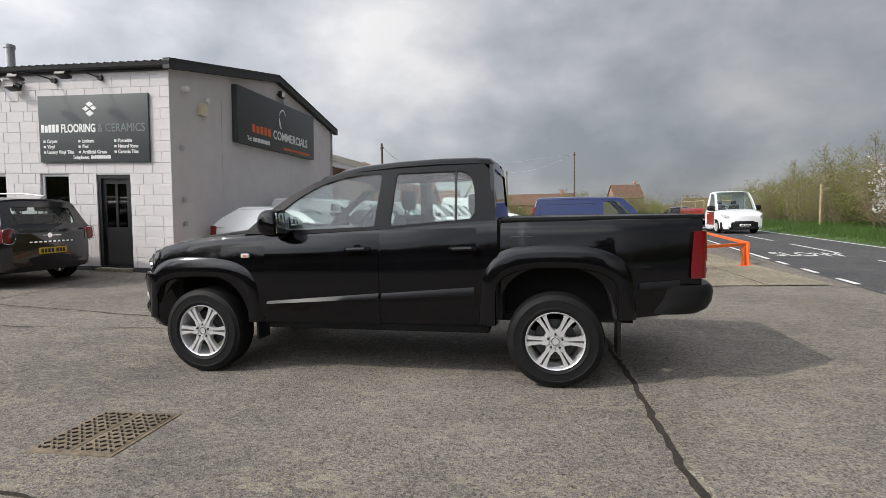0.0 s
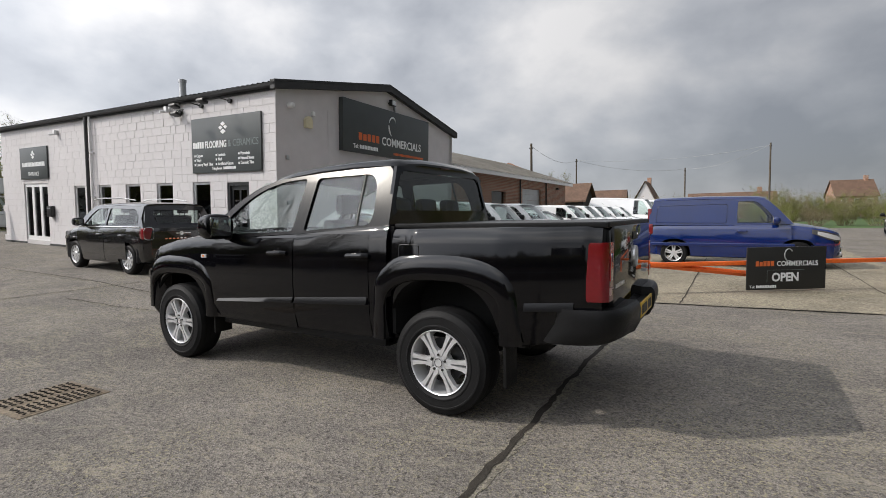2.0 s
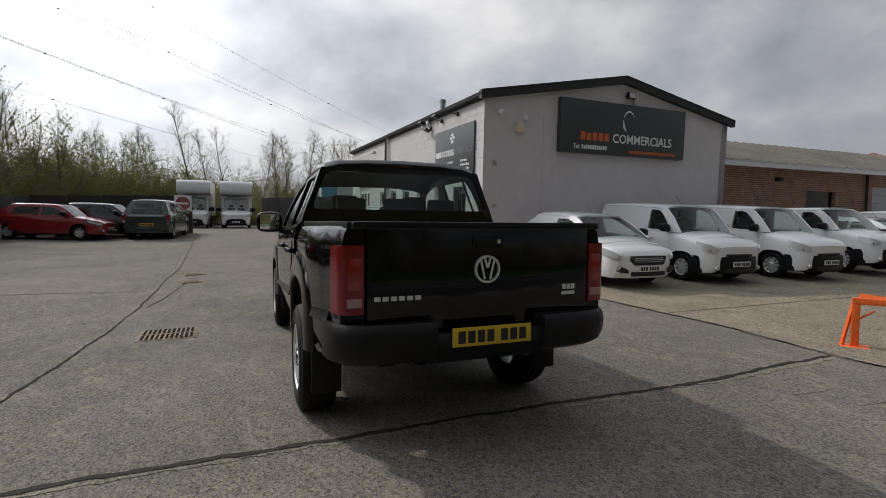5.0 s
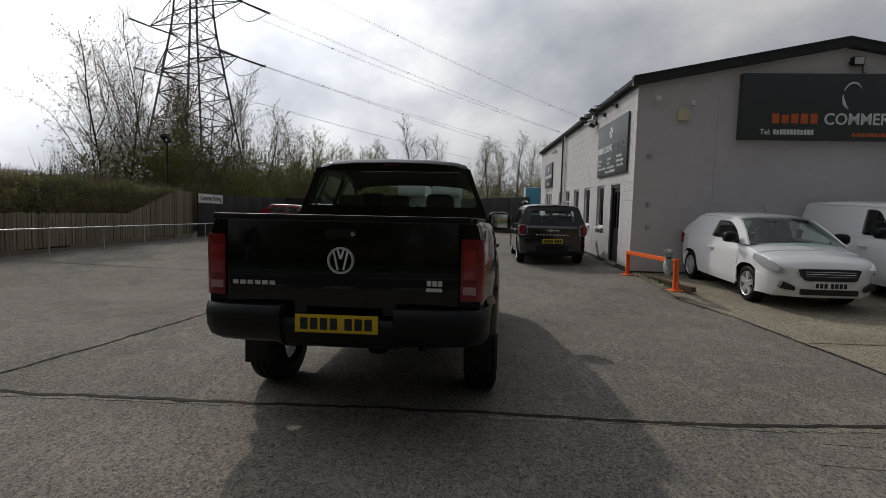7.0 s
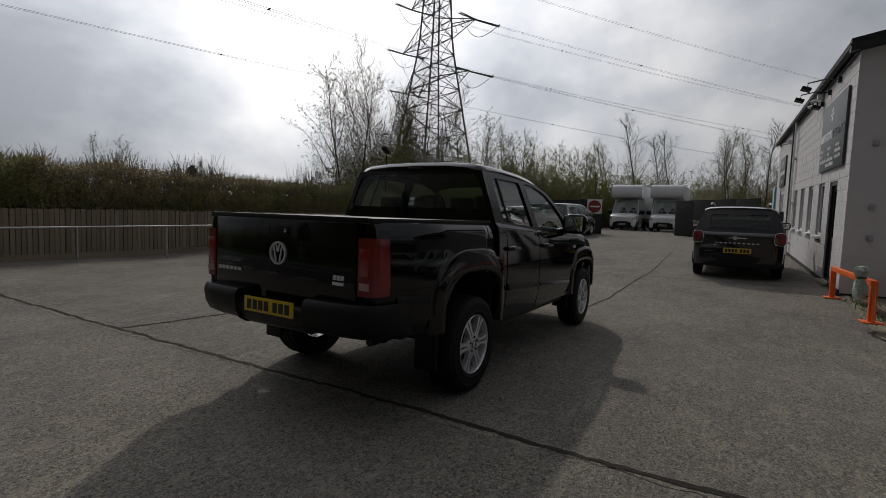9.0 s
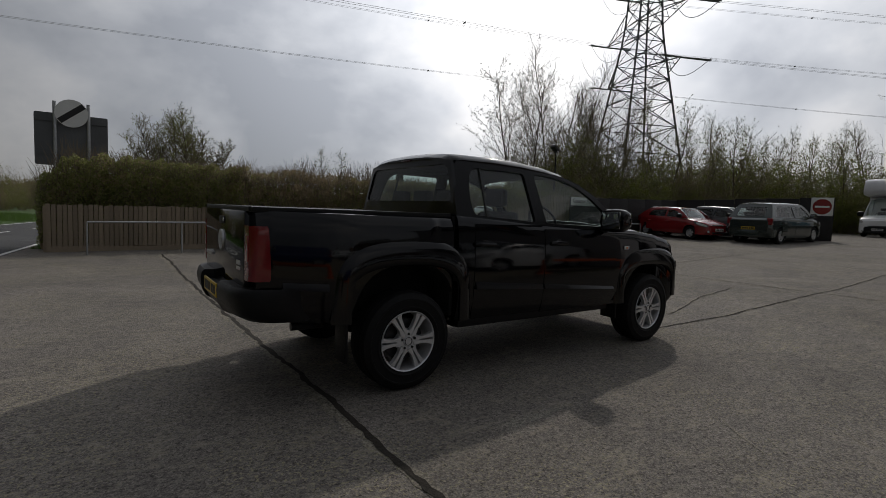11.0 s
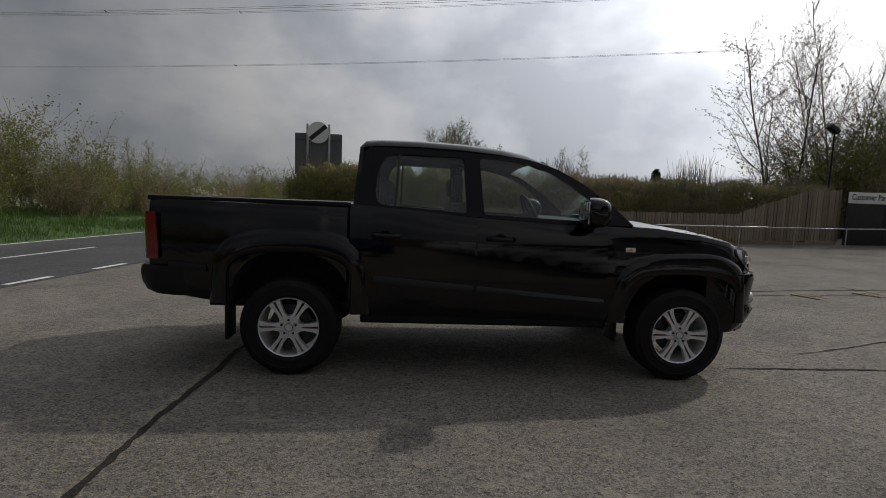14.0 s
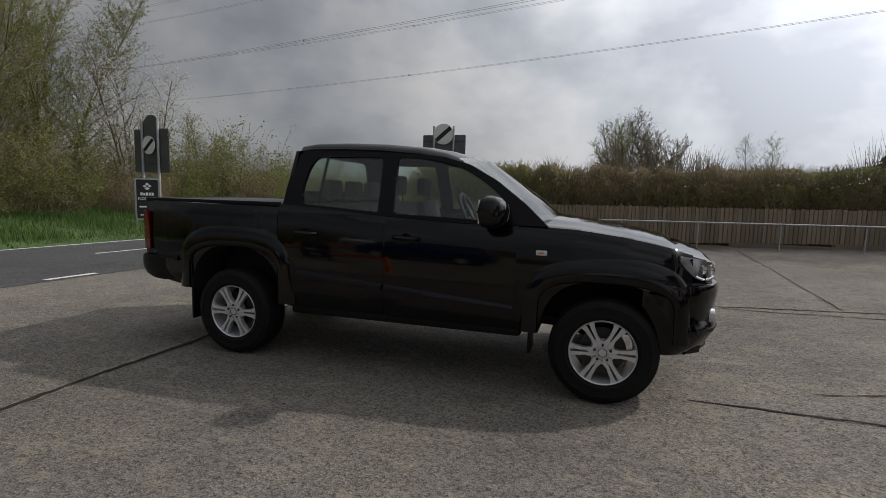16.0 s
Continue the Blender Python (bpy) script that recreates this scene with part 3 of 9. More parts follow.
def hull(S, x0, x1, n, cab=None):
    """The lower body as a loft with its wheel arches cut out; 0 paint, 1 inside, 2 wheel wells."""
    st = S["st"]
    xs = sorted(set(np.linspace(x0, x1, n)) | {s[0] for s in st if x0 <= s[0] <= x1} | ({cab[0] - 0.012, cab[0] + 0.012, cab[1] - 0.012, cab[1] + 0.012} if cab else set()))
    xs = np.array([x for x in xs if x0 - 1e-6 <= x <= x1 + 1e-6])
    w, zb, zt, cr = (table_smooth(st, xs, i) for i in (1, 2, 3, 4))
    secs, incab = [], []
    for i, x in enumerate(xs):
        c = bool(cab) and cab[0] < x < cab[1]
        if c:
            d = zt[i] - S.get("deck", 0.3)
            half = [(0, d), (0.45 * w[i], d), (0.885 * w[i], d), (0.90 * w[i], zt[i] - 0.004)]
        else:
            half = [(0, zt[i] + cr[i]), (0.45 * w[i], zt[i] + 0.84 * cr[i]), (0.76 * w[i], zt[i] + 0.44 * cr[i]), (0.905 * w[i], zt[i] + 0.03 * cr[i])]
        half += side_profile(w[i], zb[i], zt[i])
        secs.append([Vector((x, y, z)) for y, z in half] + [Vector((x, -y, z)) for y, z in half[-2:0:-1]])
        incab.append(c)
    bm = bmesh.new()
    rows = loft(bm, secs)
    k = len(secs[0])
    bm.faces.ensure_lookup_table()
    for a in range(len(secs) - 1):
        if incab[a] or incab[a + 1]:
            for i in range(k):
                if i in (0, 1, 2, k - 3, k - 2, k - 1):
                    bm.faces[a * k + i].material_index = 1
    cutters = []
    for xc, rw, top, y_in in S["arches"]:
        if not x0 - 0.5 < xc < x1 + 0.5:
            continue
        pts = rounded([(xc - rw, -0.3), (xc - rw, top), (xc + rw, top), (xc + rw, -0.3)], [0, rw * 1.25, rw * 1.25, 0], 8)
        for s in (-1, 1):
            c = bmesh.new()
            prism(c, pts, lambda u, v, d: Vector((u, d, v)), s * y_in, s * 1.4)
            for f in c.faces:
                f.material_index = 2
            cutters.append(c)
    return cut(bm, cutters) if cutters else bm


def cabin_y(S, z):
    w, zb, k = S["belt"]
    return w - max(0.0, z - zb) * k - 0.25 * max(0.0, z - zb) ** 2 * S.get("tuck", 0.3)


def sheet(bm, low, high, bulge, nu=10, nv=5, crown=0.0):
    """A curved pane between a lower and an upper line; each is (x, z, half width)."""
    rows = []
    for j in range(nv + 1):
        v = j / nv
        row = []
        for i in range(nu + 1):
            u = 2 * i / nu - 1
            x = low[0] + (high[0] - low[0]) * v + bulge * (1 - u * u)
            row.append(bm.verts.new((x, u * (low[2] + (high[2] - low[2]) * v), low[1] + (high[1] - low[1]) * v + crown * (1 - u * u) * v)))
        rows.append(row)
    for a, b in zip(rows, rows[1:]):
        for i in range(nu):
            bm.faces.new((a[i], a[i + 1], b[i + 1], b[i]))


def roof_shell(S):
    bm = bmesh.new()
    secs = []
    for x, z, y in S["roof"]:
        top = [(-y, z - 0.085), (-0.96 * y, z - 0.05), (-0.84 * y, z - 0.025), (-0.5 * y, z - 0.006), (0, z), (0.5 * y, z - 0.006), (0.84 * y, z - 0.025), (0.96 * y, z - 0.05), (y, z - 0.085)]
        low = [(a * 0.97, b - 0.03) for a, b in top[::-1]]
        secs.append([Vector((x, a, b)) for a, b in top + low])
    loft(bm, secs)
    bm.faces.ensure_lookup_table()
    for i in range(18 * (len(secs) - 1)):
        if 9 <= i % 18 <= 16:
            bm.faces[i].material_index = 1
    return bm


def wheel(parent, x, y, z, r, width, side, style="six", rim=0.6, material=None, lugs=False):
    """A tyre with its rim; y is the outer face."""
    bm = bmesh.new()
    rr = r * rim
    pr = [(rr * 0.97, -0.03), (rr, -0.004), (rr + 0.14 * (r - rr), 0.004), (rr + 0.16 * (r - rr), 0.0075), (rr + 0.22 * (r - rr), 0.0075), (rr + 0.24 * (r - rr), 0.0045), (rr + 0.56 * (r - rr), 0.005), (rr + 0.58 * (r - rr), 0.0075), (rr + 0.66 * (r - rr), 0.0065), (rr + 0.68 * (r - rr), 0.003), (r * 0.968, -0.010), (r * 0.972, -0.016), (r * 0.993, -0.032)]
    g = 0.012
    for a, b in ((0.22, 0.38), (0.42, 0.58), (0.62, 0.78)):
        pr += [(r, -width * a + g / 2), (r, -width * a - g), (r - 0.01, -width * a - g - 0.002), (r - 0.01, -width * a - g * 1.6)]
    pr += [(r * 0.993, -width + 0.034), (r * 0.975, -width + 0.014), (rr, -width)]
    lathe(bm, [(a, side * b) for a, b in pr], 48)
    if lugs:
        for i in range(56):
            a = 2 * math.pi * i / 56
            mm = Matrix.Rotation(a, 4, "Y")
            for s0 in (0.03, width - 0.03):
                box(bm, -0.011, 0.011, side * -s0 - 0.024, side * -s0 + 0.024, r - 0.012, r + 0.005, m=mm)
    tyre = part("wheel", bm, M_RUBBER, parent, "", 40)
    tyre.location = (x, y, z)
    material = material or M_ALLOY
    bm = bmesh.new()
    lathe(bm, [(rr * 1.0, side * b) if k == 0 else (rr * k, side * b) for k, b in ((0, -0.002), (0.985, 0.003), (0.955, -0.002), (0.93, -0.02), (0.90, -0.10), (0.90, -width * 0.8))], 48)

    def put(pts, d0, d1, ang):
        c, s = math.cos(ang), math.sin(ang)
        prism(bm, pts, lambda u, v, d: Vector((u * c - v * s, side * d, u * s + v * c)), d0, d1)

    if style == "six":
        for i in range(6):
            a = 2 * math.pi * i / 6
            for q in (-1, 1):
                put([(0.05, q * 0.003), (0.05, q * 0.038), (rr * 0.50, q * 0.026), (rr * 0.80, q * 0.036), (rr * 0.95, q * 0.052), (rr * 0.95, q * 0.010), (rr * 0.48, q * 0.005)], -0.045, -0.006, a)
            put([(0.04, -0.03), (0.04, 0.03), (rr * 0.42, 0.03), (rr * 0.42, -0.03)], -0.05, -0.012, a)
        lathe(bm, [(0.001, side * -0.004), (0.036, side * -0.004), (0.04, side * -0.012), (0.085, side * -0.016), (0.09, side * -0.06)], 24)
    elif style == "five":
        for i in range(5):
            a = 2 * math.pi * i / 5 + math.pi / 2
            put([(0.03, -0.035), (0.03, 0.035), (rr * 0.95, 0.05), (rr * 0.95, 0.012), (rr * 0.4, 0.0), (rr * 0.95, -0.012), (rr * 0.95, -0.05)], -0.04, -0.008, a)
        lathe(bm, [(0.001, side * -0.002), (0.05, side * -0.004), (0.06, side * -0.05)], 20)
    else:
        for i in range(10):
            a = 2 * math.pi * i / 10
            put([(0.05, -0.018), (0.05, 0.018), (rr * 0.95, 0.034), (rr * 0.95, -0.034)], -0.035, -0.012, a)
        lathe(bm, [(0.001, side * 0.004), (0.05, side * 0.0), (0.075, side * -0.02), (0.08, side * -0.05)], 20)
    r_ob = part("rim", bm, material, tyre, "", 30)
    if style == "six":
        bm = bmesh.new()
        for i in range(5):
            a = 2 * math.pi * i / 5 + 0.3
            rod(bm, (0.057 * math.cos(a), side * -0.03, 0.057 * math.sin(a)), (0.057 * math.cos(a), side * 0.001, 0.057 * math.sin(a)), 0.009, n=8)
        lathe(bm, [(0.026, side * -0.006), (0.03, side * 0.001), (0.033, side * -0.006)], 20)
        part("wheel_bolts", bm, M_INK, tyre)
    bm = bmesh.new()
    lathe(bm, [(0.001, side * -0.085), (rr * 0.70, side * -0.085), (rr * 0.70, side * -0.1), (0.001, side * -0.1)], 32)
    part("brake_disc", bm, M_DISC if style == "six" else M_WELL, tyre)
    return tyre


def seat(parent, x, y, z, w=0.5, h=0.56):
    bm = bmesh.new()
    box(bm, x - 0.25, x + 0.25, y - w / 2, y + w / 2, z - 0.12, z + 0.04, 0.04)
    box(bm, x + 0.16, x + 0.30, y - w / 2, y + w / 2, z, z + h, 0.05, Matrix.Translation((x + 0.2, 0, z)) @ Matrix.Rotation(0.22, 4, "Y") @ Matrix.Translation((-x - 0.2, 0, -z)))
    s = part("seat", bm, M_SEAT, parent)
    bm = bmesh.new()
    box(bm, x + 0.32, x + 0.41, y - 0.13, y + 0.13, z + h + 0.03, z + h + 0.21, 0.04)
    rod(bm, (x + 0.335, y - 0.06, z + h - 0.03), (x + 0.35, y - 0.06, z + h + 0.06), 0.008)
    rod(bm, (x + 0.335, y + 0.06, z + h - 0.03), (x + 0.35, y + 0.06, z + h + 0.06), 0.008)
    part("headrest", bm, M_SEAT, s)


def steering_wheel(parent, x, y, z):
    bm = bmesh.new()
    mm = Matrix.Translation((x, y, z)) @ Matrix.Rotation(radians(-65), 4, "Y")
    pts = [mm @ Vector((0.185 * math.cos(a * math.pi / 12), 0.185 * math.sin(a * math.pi / 12), 0)) for a in range(24)]
    pipe(bm, pts, 0.015, 6, True)
    for a in (0.0, 2.2, -2.2):
        rod(bm, mm @ Vector((0, 0, -0.01)), mm @ Vector((0.18 * math.cos(a), 0.18 * math.sin(a), 0)), 0.018, n=6)
    rod(bm, mm @ Vector((0, 0, -0.25)), mm @ Vector((0, 0, 0.02)), 0.05, n=10)
    part("steering_wheel", bm, M_DARK, parent)


def plate(parent, x, y0, z, yellow, facing, group_seed=3):
    """A number plate on a nose or tail; its characters are plain bars."""
    bm = bmesh.new()
    box(bm, x - 0.006, x + 0.006, y0 - 0.26, y0 + 0.26, z - 0.056, z + 0.056, 0.004)
    p = part("number_plate", bm, M_YPLATE if yellow else M_WPLATE, parent)
    bm = bmesh.new()
    for i in range(7):
        a = -0.225 + i * 0.062 + (0.03 if i > 3 else 0)
        box(bm, x + facing * 0.006, x + facing * 0.008, y0 + a, y0 + a + 0.046, z - 0.036, z + 0.036)
    part("plate_lettering", bm, M_INK, p)
    return p


def mirror_pair(parent, x, y, z, paint, k=1.0):
    for s in (-1, 1):
        bm = bmesh.new()
        secs = []
        for d, g in ((0.0, 0.55), (0.05, 0.80), (0.2, 0.96), (0.5, 1.0), (0.8, 0.94), (0.94, 0.78), (1.0, 0.5)):
            ring = []
            for q in range(20):
                a = 2 * math.pi * q / 20
                ca, sa = math.cos(a), math.sin(a)
                u = (0.055 if ca > 0 else 0.11) * abs(ca) ** (0.45 if ca > 0 else 0.8) * (1 if ca > 0 else -1)
                v = 0.105 * abs(sa) ** 0.75 * (1 if sa > 0 else -1)
                ring.append(Vector((x + k * u * (g if ca < 0 else 1), s * (y + 0.03 + 0.24 * k * d), z + k * (0.015 + v * g))))
            secs.append(ring)
        loft(bm, secs)
        h = part("door_mirror", bm, paint, parent, "", 60)
        bm = bmesh.new()
        box(bm, x + 0.052 * k, x + 0.060 * k, min(s * (y + 0.06), s * (y + 0.05 + 0.19 * k)), max(s * (y + 0.06), s * (y + 0.05 + 0.19 * k)), z - 0.06 * k, z + 0.09 * k, 0.003)
        part("mirror_glass", bm, M_MIRROR, h)
        bm = bmesh.new()
        rod(bm, (x - 0.01, s * (y - 0.05), z - 0.07 * k), (x - 0.01, s * (y + 0.06), z - 0.06 * k), 0.03 * k, 0.04 * k)
        part("mirror_arm", bm, M_BLACK2, h)


def vehicle(name, m, S, label, category, group=""):
    root = thing(name, m, label, category, group)
    paint = S["paint"]
    x0, x1 = S["st"][0][0], S["st"][-1][0]
    part("body", hull(S, x0, S.get("body_end", x1), S.get("n", 34), S["cab"]), [paint, M_DARK, M_WELL], root, "", 32)
    part("roof", roof_shell(S), [S.get("roofpaint", paint), M_SEAT], root, "", 40)
    for s in (-1, 1):
        bm = bmesh.new()
        holed(bm, S["outline"], S["holes"], lambda u, v, d: Vector((u, s * (cabin_y(S, v) - d), v)), 0.035)
        part("window_frame", bm, S.get("framepaint", paint), root, "", 40)
        for h in S["holes"]:
            bm = bmesh.new()
            cx, cz = sum(p[0] for p in h) / len(h), sum(p[1] for p in h) / len(h)
            vs = [bm.verts.new((cx + (u - cx) * 1.03, s * (cabin_y(S, cz + (v - cz) * 1.03) - 0.016), cz + (v - cz) * 1.03)) for u, v in h]
            bm.faces.new(vs)
            part("side_window", bm, S.get("glass", M_GLASS), root)
    low, high, bulge = S["screen"]
    bm = bmesh.new()
    sheet(bm, low, high, bulge, crown=S.get("screencrown", 0.03))
    part("windscreen", bm, M_GLASS, root)
    if "back" in S:
        B = S["back"]

        def bx(u, v, d):
            t = (v - B["z0"]) / (B["z1"] - B["z0"])
            return Vector((B["x0"] + (B["x1"] - B["x0"]) * t + B.get("bulge", 0.03) * (1 - (u / B["w0"]) ** 2) - d, u, v))

        ol = [(-B["w0"], B["z0"]), (-B["w1"], B["z1"]), (-0.5 * B["w1"], B["z1"] + 0.03), (0.5 * B["w1"], B["z1"] + 0.03), (B["w1"], B["z1"]), (B["w0"], B["z0"])]
        gw0, gz0, gw1, gz1 = B["glass"]
        gl = rounded([(-gw0, gz0), (-gw1, gz1), (gw1, gz1), (gw0, gz0)], 0.06, 3)
        bm = bmesh.new()
        holed(bm, ol, [gl], bx, 0.03)
        part("rear_panel", bm, paint, root, "", 40)
        bm = bmesh.new()
        bm.faces.new([bm.verts.new(bx(u * 1.02, gz0 + (v - gz0) * 1.01, 0.012)) for u, v in gl])
        part("rear_window", bm, S.get("backglass", S.get("glass", M_GLASS)), root)
    for x, zw, r, wd, yo in S["wheels"]:
        for s in (-1, 1):
            wheel(root, x, s * yo, r, r, wd, s, S.get("style", "ten"), S.get("rim", 0.62), S.get("rimmat"), S.get("lugs", False))
    if S.get("mirror"):
        mirror_pair(root, *S["mirror"], S.get("mirrorpaint", M_BLACK2), S.get("mirrork", 1.0))
    for nm, mt, bx6, bev, both in S.get("bits", ()):
        for s in (1, -1) if both else (1,):
            a, b, c, d, e, f = bx6
            bm = bmesh.new()
            box(bm, a, b, min(s * c, s * d), max(s * c, s * d), e, f, bev)
            part(nm, bm, mt, root)
    for x, z, yellow, f in S.get("plates", ()):
        plate(root, x, 0, z, yellow, f)
    for dx0, dx1, dz0, dz1, hx in S.get("doors", ()):
        for s in (-1, 1):
            bm = bmesh.new()
            nx, nz = 8, 8
            rows = []
            for j in range(nz + 1):
                z = dz0 + (dz1 - dz0) * j / nz
                rows.append([bm.verts.new((dx0 + (dx1 - dx0) * i / nx, s * (side_y(S, dx0 + (dx1 - dx0) * i / nx, z) + 0.005), z)) for i in range(nx + 1)])
            for a, b in zip(rows, rows[1:]):
                for i in range(nx):
                    bm.faces.new((a[i], a[i + 1], b[i + 1], b[i]))
            bmesh.ops.recalc_face_normals(bm, faces=bm.faces)
            bmesh.ops.solidify(bm, geom=list(bm.faces), thickness=0.02)
            dr = part("door", bm, paint, root, "", 50)
            if hx is not None:
                hz = S.get("handle_z", dz1 - 0.15)
                yy = side_y(S, hx, hz) + 0.008
                bm = bmesh.new()
                pipe(bm, [(hx - 0.10, s * yy, hz), (hx - 0.08, s * (yy + 0.03), hz), (hx + 0.07, s * (yy + 0.03), hz + 0.005), (hx + 0.10, s * yy, hz)], 0.020, 8)
                lathe(bm, [(0.001, s * (yy - 0.002)), (0.05, s * (yy - 0.002)), (0.052, s * (yy - 0.012))], 18, "Y", (hx, 0, hz - 0.01))
                part("door_handle", bm, S.get("handlemat", paint), dr)
    cx = S["cab"]
    for sx, n, sz in S.get("seats", ()):
        for y in ((-0.36, 0.36) if n == 2 else (-0.42, 0.0, 0.42)):
            seat(root, sx, y, sz, 0.5 if n == 2 else 0.42)
    if "dash" in S:
        a, b, zz, wdt = S["dash"]
        bm = bmesh.new()
        box(bm, a, b, -wdt, wdt, zz - 0.3, zz, 0.06)
        part("dashboard", bm, M_DARK, root)
        steering_wheel(root, b + 0.10, 0.36, zz + 0.02)
    return root


# ---- the black pickup ----
PICKUP = dict(
    paint=M_BLACK, framepaint=M_FRAME, backglass=M_GLASSB, body_end=1.10, n=60, deck=0.34,
    st=[(-2.37, 0.52, 0.50, 1.00, 0.02), (-2.335, 0.66, 0.42, 1.025, 0.03), (-2.255, 0.775, 0.38, 1.055, 0.045), (-2.14, 0.862, 0.37, 1.09, 0.045), (-2.0, 0.908, 0.38, 1.13, 0.045),
        (-1.7, 0.922, 0.42, 1.19, 0.045), (-1.35, 0.93, 0.43, 1.235, 0.045), (-1.0, 0.935, 0.44, 1.25, 0.06), (-0.6, 0.935, 0.45, 1.255, 0.0), (0.2, 0.935, 0.455, 1.285, 0.0), (1.10, 0.93, 0.47, 1.345, 0.0)],
    cab=(-0.94, 1.06), arches=[(-1.5475, 0.47, 0.875, 0.52)],
    belt=(0.892, 1.25, 0.30), tuck=0.6,
    outline=[(-1.13, 1.240), (-0.955, 1.400), (-0.73, 1.567), (-0.52, 1.683), (-0.30, 1.748), (-0.05, 1.783), (0.3, 1.810), (0.75, 1.816), (0.98, 1.803), (1.045, 1.738), (1.075, 1.500), (1.085, 1.335), (0.6, 1.300), (0.15, 1.270), (-0.5, 1.240)],
    holes=[rounded([(-0.84, 1.262), (-0.845, 1.385), (-0.655, 1.545), (-0.43, 1.672), (-0.15, 1.738), (0.105, 1.750), (0.070, 1.292)], [0.03, 0.05, 0.12, 0.12, 0.1, 0.04, 0.03]),
           rounded([(0.205, 1.295), (0.232, 1.745), (0.82, 1.752), (0.895, 1.67), (0.925, 1.45), (0.90, 1.342)], [0.03, 0.04, 0.07, 0.10, 0.08, 0.05])],
    roof=[(-0.42, 1.775, 0.69), (-0.28, 1.825, 0.70), (-0.08, 1.860, 0.70), (0.25, 1.888, 0.695), (0.6, 1.900, 0.69), (0.9, 1.897, 0.685), (1.02, 1.885, 0.68), (1.06, 1.850, 0.66)],
    screen=((-1.085, 1.280, 0.86), (-0.41, 1.738, 0.72), -0.085), screencrown=0.035,
    back=dict(x0=1.085, z0=1.335, x1=1.045, z1=1.797, w0=0.86, w1=0.70, bulge=0.035, glass=(0.78, 1.45, 0.655, 1.768)),
    wheels=[(-1.5475, 0, 0.378, 0.245, 0.945), (1.5475, 0, 0.378, 0.245, 0.945)], style="six", rim=0.615,
    mirror=(-0.735, 0.87, 1.32), mirrork=1.12, mirrorpaint=M_BLACK,
    doors=[(-0.915, 0.118, 0.47, 1.235, -0.06), (0.135, 0.93, 0.48, 1.27, 0.83)], handle_z=1.105, handlemat=M_FLARE,
    seats=[(-0.12, 2, 0.84), (0.50, 3, 0.79)], dash=(-0.95, -0.52, 1.27, 0.80),
)
truck = vehicle("pickup_truck", pose(0, 0, 0), PICKUP, "black double-cab pickup truck with silver alloy wheels, parked", "pickup truck")


def flare(parent, xc, rin, top_in, rout, top_out, foot, back, y, name="wheel_arch_flare"):
    """The broad painted lip round a wheel arch: a swept band with rounded faces."""
    for s in (-1, 1):
        bm = bmesh.new()
        inner = rounded([(xc - rin, foot), (xc - rin, top_in), (xc + rin, top_in), (xc + rin, back)], [0, rin * 1.2, rin * 1.2, 0], 10)
        outer = rounded([(xc - rout, foot), (xc - rout * 0.93, top_out), (xc + rout * 0.93, top_out), (xc + rout, back)], [0, rout * 0.95, rout * 0.95, 0], 10)
        rows = []
        for (a, b), (c, d) in zip(inner, outer):
            rows.append([Vector((a, s * (y - 0.20), b)), Vector((a, s * (y - 0.010), b)), Vector((a * 0.95 + c * 0.05, s * (y + 0.004), b * 0.95 + d * 0.05)), Vector((a * 0.72 + c * 0.28, s * (y + 0.006), b * 0.72 + d * 0.28)), Vector((a * 0.38 + c * 0.62, s * (y - 0.002), b * 0.38 + d * 0.62)), Vector((a * 0.14 + c * 0.86, s * (y - 0.013), b * 0.14 + d * 0.86)), Vector((c, s * (y - 0.034), d))])
        vr = [[bm.verts.new(p) for p in r] for r in rows]
        for a, b in zip(vr, vr[1:]):
            for i in range(6):
                bm.faces.new((a[i], a[i + 1], b[i + 1], b[i])).material_index = int(i == 0)
        part(name, bm, [M_FLARE, M_WELL], parent, "", 60)


flare(truck, -1.5475, 0.46, 0.865, 0.595, 1.045, 0.49, 0.47, 0.944)
flare(truck, 1.5475, 0.46, 0.985, 0.605, 1.19, 0.49, 0.56, 0.944)


